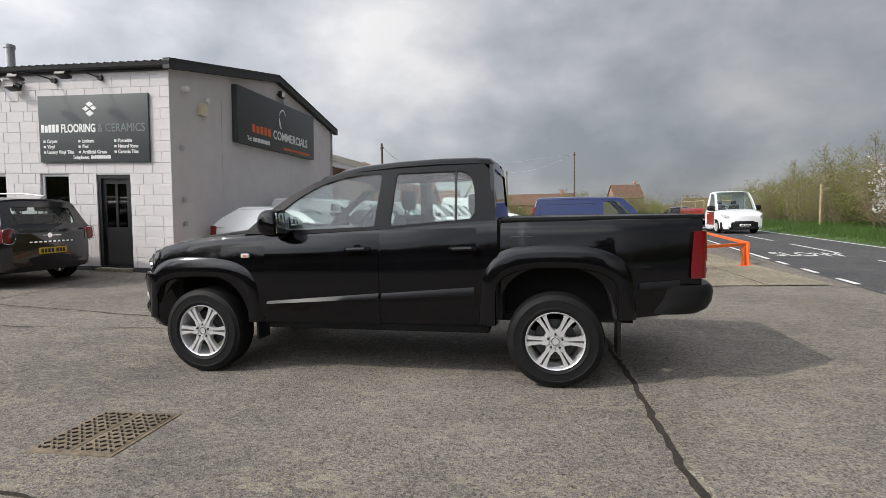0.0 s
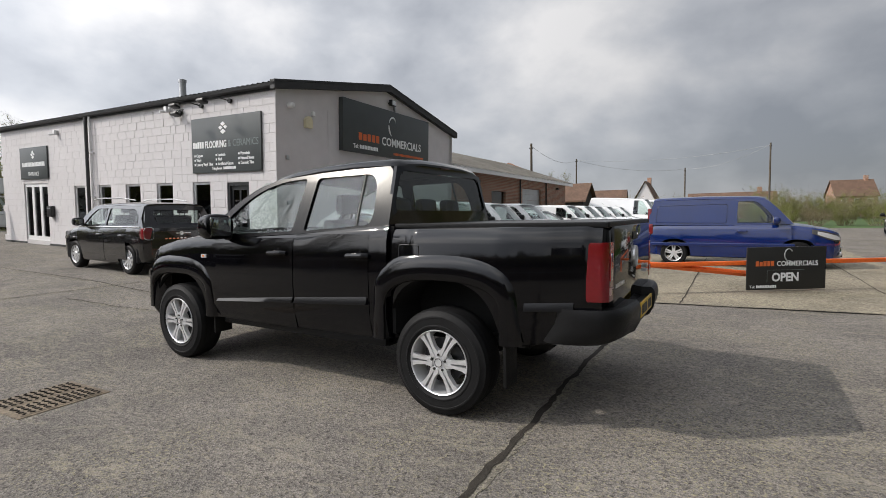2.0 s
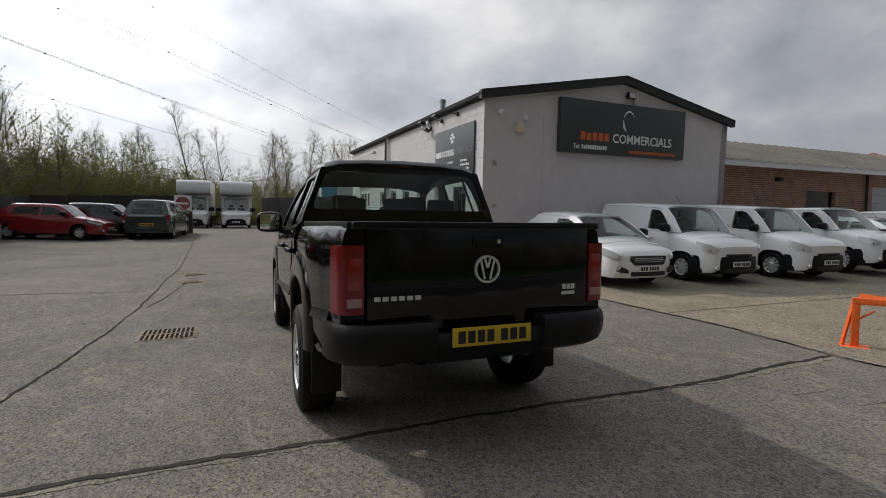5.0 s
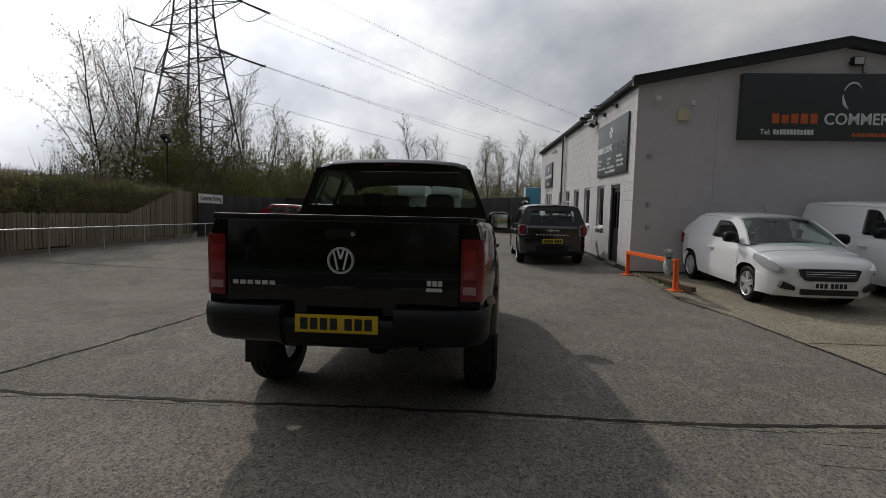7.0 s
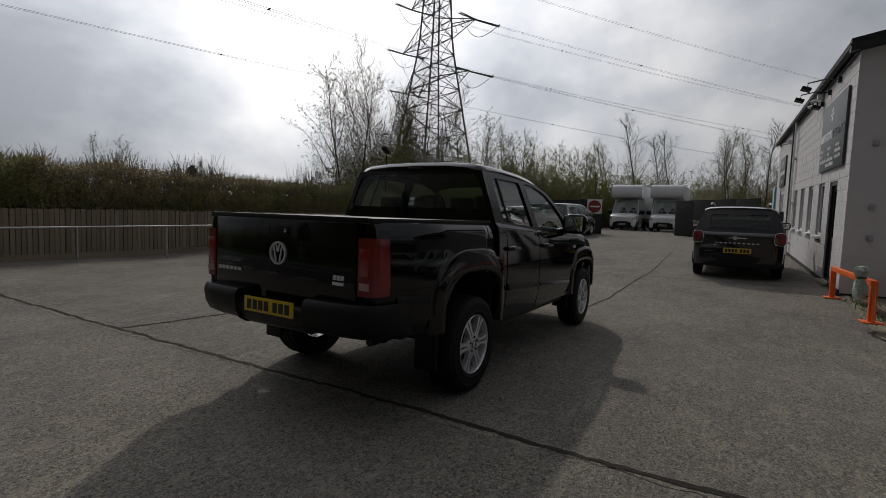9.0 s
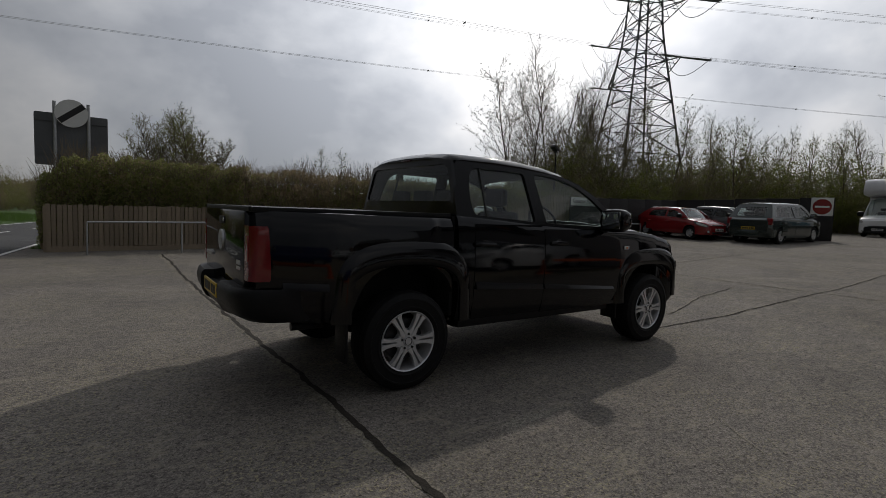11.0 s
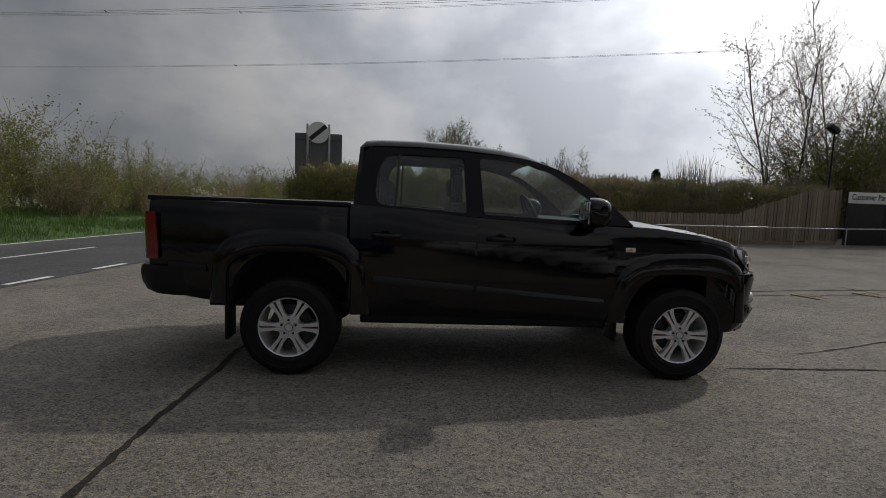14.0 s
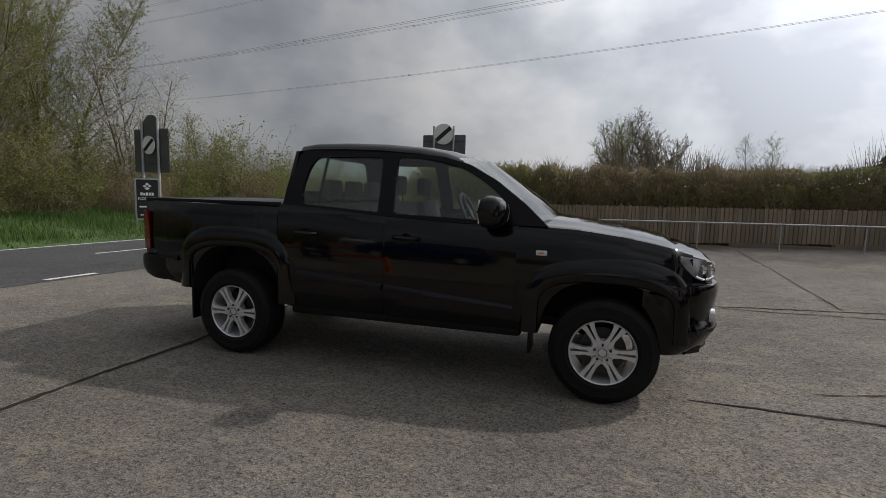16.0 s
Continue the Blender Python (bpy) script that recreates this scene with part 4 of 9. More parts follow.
def pickup_rest():
    T = truck
    # load bed
    S = dict(st=[(1.125, 0.905, 0.46, 1.378, 0.0), (1.3, 0.928, 0.48, 1.38, 0.0), (2.0, 0.928, 0.525, 1.388, 0.0), (2.35, 0.918, 0.565, 1.393, 0.0), (2.55, 0.90, 0.61, 1.395, 0.0), (2.63, 0.885, 0.68, 1.395, 0.0)],
             arches=[(1.5475, 0.47, 0.995, 0.52)])
    part("load_bed", hull(S, 1.125, 2.63, 26), [M_BLACK, M_DARK, M_WELL], T, "", 32)
    bm = bmesh.new()
    box(bm, 1.13, 2.650, -0.83, 0.83, 1.372, 1.408, 0.012)
    lid = part("tonneau_cover", bm, M_VINYL, T, "dark grey vinyl tonneau cover")
    bm = bmesh.new()
    for s in (-1, 1):
        box(bm, 1.13, 2.652, s * 0.832 - 0.014, s * 0.832 + 0.014, 1.376, 1.412, 0.007)
    box(bm, 2.634, 2.664, -0.81, 0.81, 1.378, 1.414, 0.008)
    part("cover_edge", bm, M_BLACK2, lid)
    # tailgate
    bm = bmesh.new()
    box(bm, 2.60, 2.676, -0.742, 0.742, 0.74, 1.385, 0.022)
    tg = part("tailgate", bm, M_BLACK, T)
    bm = bmesh.new()
    box(bm, 2.672, 2.682, -0.10, 0.10, 1.265, 1.325, 0.01)
    part("tailgate_handle", bm, M_BLACK2, tg)
    bm = bmesh.new()
    lathe(bm, [(0.001, 2.688), (0.014, 2.687), (0.016, 2.676)], 14, "X", (0, 0.075, 1.298))
    part("lock", bm, M_CHROME, tg)
    bm = bmesh.new()
    lathe(bm, [(0.070, 2.674), (0.072, 2.690), (0.084, 2.690), (0.086, 2.674)], 36, "X", (0, 0, 1.13))
    for a, b in (((-0.045, 0.058), (-0.018, -0.06)), ((0.045, 0.058), (0.018, -0.06)), ((-0.02, 0.07), (-0.002, 0.01)), ((0.02, 0.07), (0.002, 0.01))):
        rod(bm, (2.684, a[0], 1.13 + a[1]), (2.684, b[0], 1.13 + b[1]), 0.007, n=6)
    part("round_badge", bm, M_ALLOY, tg, "round chrome maker's badge")
    bm = bmesh.new()
    for i in range(6):
        box(bm, 2.675, 2.681, -0.70 + i * 0.048, -0.70 + i * 0.048 + 0.036, 0.965, 0.99)
    for i in range(3):
        box(bm, 2.675, 2.681, 0.545 + i * 0.034, 0.545 + i * 0.034 + 0.027, 0.985, 1.018)
    box(bm, 2.675, 2.681, 0.54, 0.64, 0.95, 0.972)
    part("badge_lettering", bm, M_ALLOY, tg)
    # tail lamps wrapping round the corners
    for s in (-1, 1):
        bm = bmesh.new()
        secs = []
        for z, k, wrap in ((0.895, 0.97, 0.120), (0.908, 1.0, 0.128), (1.0, 1.003, 0.128), (1.15, 1.003, 0.120), (1.265, 1.0, 0.112), (1.28, 0.975, 0.105)):
            pts = rounded([(0.755, 0.0), (0.885, -0.004), (0.918, -wrap), (0.755, -0.08)], [0.0, 0.075, 0.0, 0.0], 6)
            secs.append([Vector((2.674 + b, s * (0.80 + (a - 0.80) * k), z)) for a, b in pts])
        loft(bm, secs)
        tl = part("tail_lamp", bm, M_RED, T, "tall red tail lamp", 40)
        bm = bmesh.new()
        box(bm, 2.668, 2.676, min(s * 0.768, s * 0.850), max(s * 0.768, s * 0.850), 0.935, 0.985, 0.003)
        part("reversing_lens", bm, M_PINK, tl)
        bm = bmesh.new()
        box(bm, 2.668, 2.6755, min(s * 0.770, s * 0.845), max(s * 0.770, s * 0.845), 1.03, 1.21, 0.001)
        part("inner_lens", bm, M_REDD, tl)
    # rear bumper with a step in the middle
    bm = bmesh.new()
    half = [(0.926, 2.40), (0.937, 2.46), (0.936, 2.54), (0.915, 2.62), (0.87, 2.69), (0.79, 2.735), (0.65, 2.76), (0.42, 2.772), (0.355, 2.772), (0.345, 2.748), (0.2, 2.752)]
    pr = [(-y, x) for y, x in half] + [(0, 2.752)] + half[::-1]
    secs = []
    for y, x in pr:
        a = abs(y)
        up = 0.842 if a > 0.35 else 0.765
        lo = 0.60 if a > 0.4 else 0.575
        b = 0.16 if a < 0.85 else 0.03
        secs.append([Vector((x - b - 0.02, y * 0.97, up - 0.005)), Vector((x - 0.025, y * 0.995, up)), Vector((x - 0.004, y, up - 0.022)), Vector((x + 0.006, y, up - 0.07)), Vector((x - 0.004, y, lo + 0.10)), Vector((x - 0.035, y * 0.992, lo + 0.035)), Vector((x - 0.09, y * 0.975, lo)), Vector((x - b - 0.10, y * 0.95, lo + 0.01))])
    loft(bm, secs)
    part("rear_bumper", bm, M_BLACK2, T, "black plastic rear bumper", 40)
    plate(T, 2.758, 0, 0.745, True, 1)
    # side mouldings, fuel flap, side lamps
    for s in (-1, 1):
        for a, b, z0, z1 in ((-0.90, 0.115, 0.645, 0.715), (0.14, 0.915, 0.715, 0.765)):
            bm = bmesh.new()
            k = 10
            rows = []
            for i in range(k + 1):
                x = a + (b - a) * i / k
                zc = z0 + (z1 - z0) * i / k
                h = 0.012 + 0.020 * (x + 0.9) / 1.8
                yb = side_y(PICKUP, x, zc) + 0.006
                rows.append([Vector((x, s * yb, zc - h)), Vector((x, s * (yb + 0.020), zc - h * 0.92)), Vector((x, s * (yb + 0.021), zc - h * 0.8)), Vector((x, s * (yb + 0.002), zc + h))])
            loft(bm, rows)
            part("side_moulding", bm, M_STRIP, T, "", 50)
        bm = bmesh.new()
        yy = side_y(PICKUP, -1.09, 1.06) + 0.0
        box(bm, -1.135, -1.055, min(s * yy, s * (yy + 0.016)), max(s * yy, s * (yy + 0.016)), 1.035, 1.073, 0.008)
        ind = part("side_indicator", bm, M_CLEAR, T)
        bm = bmesh.new()
        box(bm, -1.11, -1.08, min(s * (yy + 0.012), s * (yy + 0.019)), max(s * (yy + 0.012), s * (yy + 0.019)), 1.046, 1.062, 0.003)
        part("indicator_bulb", bm, M_AMBER, ind)
        # mud flaps
        for xf in (2.03, -1.03):
            bm = bmesh.new()
            box(bm, xf - 0.012, xf + 0.012, min(s * 0.71, s * 0.895), max(s * 0.71, s * 0.895), 0.26 if xf > 0 else 0.30, 0.60, 0.006)
            part("mud_flap", bm, M_BLACK2, T)
        # head lamps and fog lamps
        bm = bmesh.new()
        secs = []
        for x, z0, z1 in ((-2.373, 0.925, 0.99), (-2.34, 0.915, 1.01), (-2.29, 0.905, 1.03), (-2.22, 0.91, 1.052), (-2.14, 0.945, 1.066), (-2.07, 1.0, 1.076), (-2.03, 1.045, 1.082)):
            ya, yb = side_y(PICKUP, x, z0) + 0.006, side_y(PICKUP, x, z1) + 0.006
            secs.append([Vector((x - 0.004, s * ya, z0)), Vector((x - 0.004, s * (0.5 * (ya + yb) + 0.004), 0.5 * (z0 + z1))), Vector((x - 0.004, s * yb, z1)), Vector((x + 0.09, s * (yb - 0.10), z1)), Vector((x + 0.09, s * (ya - 0.10), z0))])
        loft(bm, secs)
        hl = part("headlamp", bm, M_HLAMP, T, "clear headlamp with dark inside", 50)
        bm = bmesh.new()
        pipe(bm, [(x, s * (side_y(PICKUP, x, z) + 0.004), z) for x, z in ((-2.33, 0.928), (-2.28, 0.92), (-2.22, 0.922), (-2.16, 0.945))], 0.010, 6)
        part("light_strip", bm, M_CLEAR, hl)
        for x, z in ((-2.30, 0.98), (-2.22, 0.99)):
            yy2 = side_y(PICKUP, x, z)
            bm = bmesh.new()
            lathe(bm, [(0.001, 0.004), (0.022, 0.006), (0.032, 0.012), (0.034, -0.01)] if s > 0 else [(0.001, -0.004), (0.022, -0.006), (0.032, -0.012), (0.034, 0.01)], 16, "Y", (x, s * yy2, z))
            part("lamp_reflector", bm, M_CHROME, hl)
        bm = bmesh.new()
        lathe(bm, [(0.001, -0.012), (0.04, -0.012), (0.05, -0.018), (0.055, 0.03)], 20, "X", (-2.335, s * 0.70, 0.66))
        part("fog_lamp", bm, M_CLEAR, T)
    bm = bmesh.new()
    ring = rounded([(1.205, 1.115), (1.205, 1.25), (1.385, 1.25), (1.385, 1.115)], 0.02, 3)
    pipe(bm, [(x, -side_y(S, x, z) - 0.0005, z) for x, z in ring], 0.0032, 5, True)
    part("fuel_flap_seam", bm, M_INK, T)
    for s in (-1, 1):
        bm = bmesh.new()
        rod(bm, (0.762, s * (cabin_y(PICKUP, 1.33) - 0.012), 1.325), (0.745, s * (cabin_y(PICKUP, 1.765) - 0.012), 1.768), 0.011, n=6)
        part("window_divider", bm, M_INK, T)
    # nose: grille bars, lower bumper, tow eye cover
    bm = bmesh.new()
    for z in (0.93, 0.965, 1.0):
        pipe(bm, [(-2.376, -0.50, z), (-2.385, -0.25, z), (-2.387, 0, z), (-2.385, 0.25, z), (-2.376, 0.50, z)], 0.012, 6)
    part("grille", bm, M_CHROME, T)
    bm = bmesh.new()
    secs = []
    for y, x in ((-0.948, -2.03), (-0.93, -2.12), (-0.875, -2.225), (-0.77, -2.325), (-0.6, -2.395), (-0.3, -2.435), (0, -2.45), (0.3, -2.435), (0.6, -2.395), (0.77, -2.325), (0.875, -2.225), (0.93, -2.12), (0.948, -2.03)):
        q = 0.96
        secs.append([Vector((x + 0.09, y * 0.93, 0.905)), Vector((x + 0.01, y * 0.995, 0.885)), Vector((x - 0.004, y, 0.84)), Vector((x + 0.012, y * 0.995, 0.74)), Vector((x + 0.03, y * 0.985, 0.64)), Vector((x + 0.0, y, 0.60)), Vector((x + 0.0, y, 0.555)), Vector((x + 0.05, y * 0.985, 0.47)), Vector((x + 0.12, y * q, 0.40)), Vector((x + 0.24, y * 0.9, 0.39)), Vector((x + 0.24, y * 0.9, 0.88))])
    loft(bm, secs)
    part("front_bumper", bm, M_BLACK, T, "", 45)
    bm = bmesh.new()
    secs = []
    for y, x in ((-0.90, -2.185), (-0.77, -2.33), (-0.6, -2.40), (-0.3, -2.44), (0, -2.455), (0.3, -2.44), (0.6, -2.40), (0.77, -2.33), (0.90, -2.185)):
        secs.append([Vector((x - 0.006, y, 0.59)), Vector((x - 0.006, y, 0.565)), Vector((x + 0.05, y * 0.98, 0.565)), Vector((x + 0.05, y * 0.98, 0.59))])
    loft(bm, secs)
    part("front_bumper_lip", bm, M_BLACK2, T, "", 40)
    bm = bmesh.new()
    box(bm, 1.06, 1.078, -0.08, 0.08, 1.818, 1.835, 0.006)
    part("high_brake_lamp", bm, M_REDK, T)
    # underneath: chassis rails, axles, exhaust
    bm = bmesh.new()
    for s in (-1, 1):
        box(bm, -2.1, 2.2, s * 0.45 - 0.05, s * 0.45 + 0.05, 0.44, 0.58)
    box(bm, -0.95, 1.02, -0.80, 0.80, 0.40, 0.47)
    # hidden underfloor plate, added to keep sky light off the ground below
    box(bm, -2.05, 2.1, -0.62, 0.62, 0.47, 0.53)
    rod(bm, (1.5475, -0.8, 0.378), (1.5475, 0.8, 0.378), 0.05)
    rod(bm, (-1.5475, -0.8, 0.378), (-1.5475, 0.8, 0.378), 0.05)
    lathe(bm, [(0.04, -0.14), (0.14, -0.06), (0.15, 0), (0.14, 0.06), (0.04, 0.14)], 16, "Y", (1.5475, 0, 0.378))
    part("chassis", bm, M_WELL, T)
    bm = bmesh.new()
    pipe(bm, [(0.2, 0.35, 0.40), (1.2, 0.36, 0.42), (1.9, 0.5, 0.47), (2.3, 0.5, 0.47)], 0.03, 8)
    part("exhaust_pipe", bm, M_DISC, T)
    bm = bmesh.new()
    box(bm, 1.098, 1.128, -0.86, 0.86, 0.52, 1.33)
    part("bulkhead", bm, M_WELL, T)
    # rails along the sills
    for s in (-1, 1):
        bm = bmesh.new()
        box(bm, -0.95, 1.02, min(s * 0.72, s * 0.845), max(s * 0.72, s * 0.845), 0.40, 0.47, 0.02)
        part("sill", bm, M_BLACK2, T)

    # the ledge along the flank goes on behind the rear wheel
    for s in (-1, 1):
        bm = bmesh.new()
        rows = []
        for i in range(9):
            x = 2.17 + 0.30 * i / 8
            zc = 0.835 + 0.02 * i / 8
            yb = side_y(S, x, zc) + 0.002
            rows.append([Vector((x, s * yb, zc - 0.028)), Vector((x, s * (yb + 0.017), zc - 0.026)), Vector((x, s * (yb + 0.018), zc - 0.02)), Vector((x, s * (yb + 0.002), zc + 0.03))])
        loft(bm, rows)
        part("side_moulding", bm, M_STRIP, T, "", 50)


def proportion(root, nose_x, nose_k, belt_z, roof_k):
    """Shortens the nose ahead of nose_x, sets the cab's height above its belt line, and lowers and tapers the load bed towards the tail."""
    still = ("chassis", "exhaust_pipe", "mud_flap", "bulkhead")
    done = set()
    for ob in root.children_recursive:
        if ob.type != "MESH" or ob.data.name in done or ob.name.startswith("wheel") and "arch" not in ob.name:
            continue
        if ob.location.length > 1e-6 or ob.parent.location.length > 1e-6 and ob.parent is not root:
            continue
        done.add(ob.data.name)
        fixed = ob.name.split(".")[0] in still
        for v in ob.data.vertices:
            if v.co.x < nose_x:
                v.co.x = nose_x + (v.co.x - nose_x) * nose_k
            if fixed:
                continue
            if v.co.x > 1.12 or v.co.x > 0.9 and "arch" in ob.name:
                if v.co.z > 0.5:
                    v.co.z = 0.5 + (v.co.z - 0.5) * 0.93
                t = min(1.0, max(0.0, (v.co.x - 1.95) / 0.68))
                v.co.y *= 1.0 - 0.07 * t * t * (3 - 2 * t)
            elif v.co.z > belt_z:
                v.co.z = belt_z + (v.co.z - belt_z) * roof_k


pickup_rest()
proportion(truck, -1.86, 0.84, 1.31, 0.985)

# ---- ground, yard, road ----
ROAD = [(-400, -80), (-200, -40), (-60, -5.2), (-30, 1.0), (-17, 4.3), (-9, 5.35), (-4, 5.92), (0, 6.38), (5, 6.80), (8, 7.08), (15, 8.0), (30, 9.9), (45, 12.8), (60, 16.5), (100, 27), (300, 86), (600, 186)]


def near_x(y):
    """The road's edge on the yard's side."""
    return sum(lerp_table(ROAD, y + d) for d in (-3, -1.5, 0, 1.5, 3)) / 5


def grid_sheet(us, vs, fmap):
    bm = bmesh.new()
    rows = [[bm.verts.new(fmap(u, v)) for u in us] for v in vs]
    for a, b in zip(rows, rows[1:]):
        for i in range(len(us) - 1):
            bm.faces.new((a[i], a[i + 1], b[i + 1], b[i]))
    return bm


def steps(a, b, n):
    return [a + (b - a) * i / n for i in range(n + 1)]


far = [-2500, -1200, -600, -300, -150, -90]
us = far + steps(-60, 60, 60) + [-f for f in far[::-1]]
ground = part("ground", grid_sheet(us, us, lambda x, y: Vector((x, y, ground_z(max(x, -60), max(-60, min(60, y))) - 0.06))), M_FIELD, None, "", 180)
tagged(ground, "flat field and rough ground reaching the horizon", "ground", kind="structure")


PAD_EDGE = [(-6.2, 4.3), (-3.0, 4.22), (-2.0, 4.52), (0.6, 4.55), (2.2, 4.33), (5.8, 4.75), (8.0, 5.05)]


def pad_edge(x):
    return lerp_table(PAD_EDGE, x)


yard = part("yard", grid_sheet(steps(0, 1, 70), steps(-13.0, 9.5, 46), lambda u, y: Vector((-50 + u * (near_x(y) + 50), y, ground_z(-50 + u * (near_x(y) + 50), y)))), M_YARD, None, "", 180)
tagged(yard, "worn grey asphalt yard with patches and cracks", "yard", kind="structure")
pad = part("pavement", grid_sheet(steps(0, 1, 24), steps(0, 1, 40), lambda u, v: (lambda x: Vector((x, pad_edge(x) + v * (44 - pad_edge(x)), ground_z(x, pad_edge(x) + v * 39) + 0.014)))(-6.12 + u * (6.5 + 6.12))), M_PAD, None, "", 180)
tagged(pad, "tan concrete forecourt slab", "forecourt", kind="structure")
bm = grid_sheet(steps(0, 1, 4), steps(44, 240, 24) , lambda u, y: Vector((near_x(y) - 9 * (1 - u) - 0.2, y, -0.03)))
tagged(part("grass_verge", bm, M_VERGE, None, "", 180), "rough grass strip beside the road", "verge", kind="structure")
bm = grid_sheet(steps(0, 1, 2), steps(4.6, 44, 40), lambda u, y: Vector((6.4 + u * (near_x(y) + 0.02 - 6.4), y, 0.004)))
tagged(part("road_margin", bm, M_YARD, None, "", 180), "strip of asphalt between forecourt and road", "road margin", kind="structure")
W_ROAD = 4.7
ys = [-400, -250, -150, -100] + steps(-80, 80, 80) + [100, 150, 250, 400, 600]
road = part("road", grid_sheet(steps(0, 1, 6), ys, lambda u, y: Vector((near_x(y) + u * W_ROAD, y, 0.006 + 0.03 * (1 - (2 * u - 1) ** 2)))), M_ROAD, None, "", 180)
tagged(road, "dark asphalt two-lane country road", "road", kind="structure")


def road_z(u):
    return 0.006 + 0.03 * (1 - (2 * u - 1) ** 2)


def line_strip(bm, off, y0, y1, w):
    n = max(1, int((y1 - y0) / 1.5))
    rows = []
    for y in steps(y0, y1, n):
        rows.append([bm.verts.new((near_x(y) + off - w / 2, y, road_z(off / W_ROAD) + 0.005)), bm.verts.new((near_x(y) + off + w / 2, y, road_z(off / W_ROAD) + 0.005))])
    for a, b in zip(rows, rows[1:]):
        bm.faces.new((a[0], a[1], b[1], b[0]))


def road_marks():
    bm = bmesh.new()
    y = -8.0
    while y < 9.0:
        line_strip(bm, 0.12, y, y + 0.75, 0.11)
        y += 1.62
    line_strip(bm, 0.12, 9.6, 60, 0.11)
    line_strip(bm, 0.12, -90, -9.3, 0.11)
    tagged(part("road_marking", bm, M_LINE, None), "broken white give-way line along the yard entrance", "road marking", kind="structure")
    bm = bmesh.new()
    line_strip(bm, W_ROAD - 0.18, -120, 160, 0.11)
    tagged(part("road_marking", bm, M_LINE, None), "solid white edge line along the verge", "road marking", kind="structure")
    bm = bmesh.new()
    y = -80.0
    while y < 120:
        line_strip(bm, W_ROAD * 0.5, y + 0.9, y + 4.9, 0.10)
        y += 6.0
    tagged(part("road_marking", bm, M_LINE, None), "white dashed centre line on the road", "road marking", kind="structure")
    bm = bmesh.new()
    n = 48
    ring = []
    cx, cy = near_x(-9.9) + 1.05, -9.9
    for k in (0.78, 1.0):
        ring.append([bm.verts.new((cx + 0.72 * k * math.cos(2 * math.pi * i / n) + 0.10 * 1.6 * k * math.sin(2 * math.pi * i / n), cy + 1.65 * k * math.sin(2 * math.pi * i / n), 0.043)) for i in range(n)])
    for i in range(n):
        j = (i + 1) % n
        bm.faces.new((ring[0][i], ring[0][j], ring[1][j], ring[1][i]))
    roundel = part("road_roundel", bm, M_LINE, None)
    tagged(roundel, "white painted speed roundel on the road", "road marking", kind="structure")
    words("40", 1.8, M_LINE, roundel, pose(cx - 0.40, cy - 0.65, 0.043, 0, 0, -6), 0.76, depth=0.001)
    slow = words("SLOW", 1.7, M_LINE, None, pose(near_x(10.6) + 0.5, 10.2, 0.040, 0, 0, -8), 1.7, "road_lettering", depth=0.001)
    tagged(slow, "white painted word on the road", "road marking", kind="structure")


road_marks()


def wavy_strip(name, pts, w, material, label, z=0.004, wob=0.03, step=0.07, seed=1, taper=False):
    """A joint or crack in the paving: a narrow strip with an uneven edge."""
    rnd = random.Random(seed)
    bm = bmesh.new()
    rows = []
    drift = 0.0
    L = sum((Vector(b) - Vector(a)).length for a, b in zip(pts, pts[1:]))
    run = 0.0
    for a, b in zip(pts, pts[1:]):
        a, b = Vector(a), Vector(b)
        n = max(1, int((b - a).length / step))
        side = Vector((-(b - a).y, (b - a).x)).normalized()
        for i in range(n):
            p = a.lerp(b, i / n)
            drift = drift * 0.85 + rnd.uniform(-1, 1) * wob * 0.5
            k = (0.3 + 0.7 * math.sin(math.pi * min(1, max(0, run / L)))) if taper else 1.0
            l, r = (w * k * rnd.uniform(0.25, 0.62) for _ in range(2))
            q0, q1 = p + side * (drift + l), p + side * (drift - r)
            rows.append([bm.verts.new((q.x, q.y, ground_z(q.x, q.y) + z)) for q in (q0, q1)])
            run += (b - a).length / n
    for a, b in zip(rows, rows[1:]):
        bm.faces.new((a[0], a[1], b[1], b[0]))
    return tagged(part(name, bm, material, None), label, "paving joint", kind="structure")


wavy_strip("yard_joint", [(2.22, -9.6), (2.20, -4), (2.15, 0.0), (2.12, 2.5), (1.98, 4.4)], 0.052, M_TAR, "dark tarred joint across the yard", seed=3, wob=0.024, z=0.0065)
wavy_strip("yard_joint_edge", [(2.26, -9.6), (2.23, -4), (2.18, 0.0), (2.14, 2.5), (2.00, 4.4)], 0.11, M_SCUFF, "worn dusty edge beside a joint", z=0.003, seed=53, wob=0.02)
JOINTS = (
    ([(2.2, -3.15), (1.4, -3.03), (-0.3, -2.90), (-2.8, -2.78), (-7.4, -2.75), (-17.0, -3.3)], 0.026, 5, 0.022, "straight joint along the yard"),
    ([(-2.1, 0.65), (-3.6, 0.83), (-7.7, 0.92), (-16, 0.6)], 0.024, 6, 0.018, "straight joint between asphalt bays"),
    ([(-3.1, 0.32), (-4.5, -0.03), (-6.0, -0.2)], 0.016, 7, 0.025, "short crack in the asphalt"),
    ([(-3.1, -2.66), (-4.2, -2.47), (-8.0, -2.2)], 0.016, 8, 0.025, "short crack in the asphalt"),
    ([(-5.1, -10.2), (-4.8, -6.0), (-4.5, -2.8)], 0.022, 12, 0.016, "straight joint across the yard"),
    ([(-6.6, -3.1), (-6.7, 0.9), (-6.9, 4.2)], 0.022, 13, 0.016, "straight joint across the yard"),
    ([(-11.8, -10.0), (-11.6, -3.2), (-11.7, 1.0)], 0.022, 14, 0.016, "straight joint across the yard"),
)
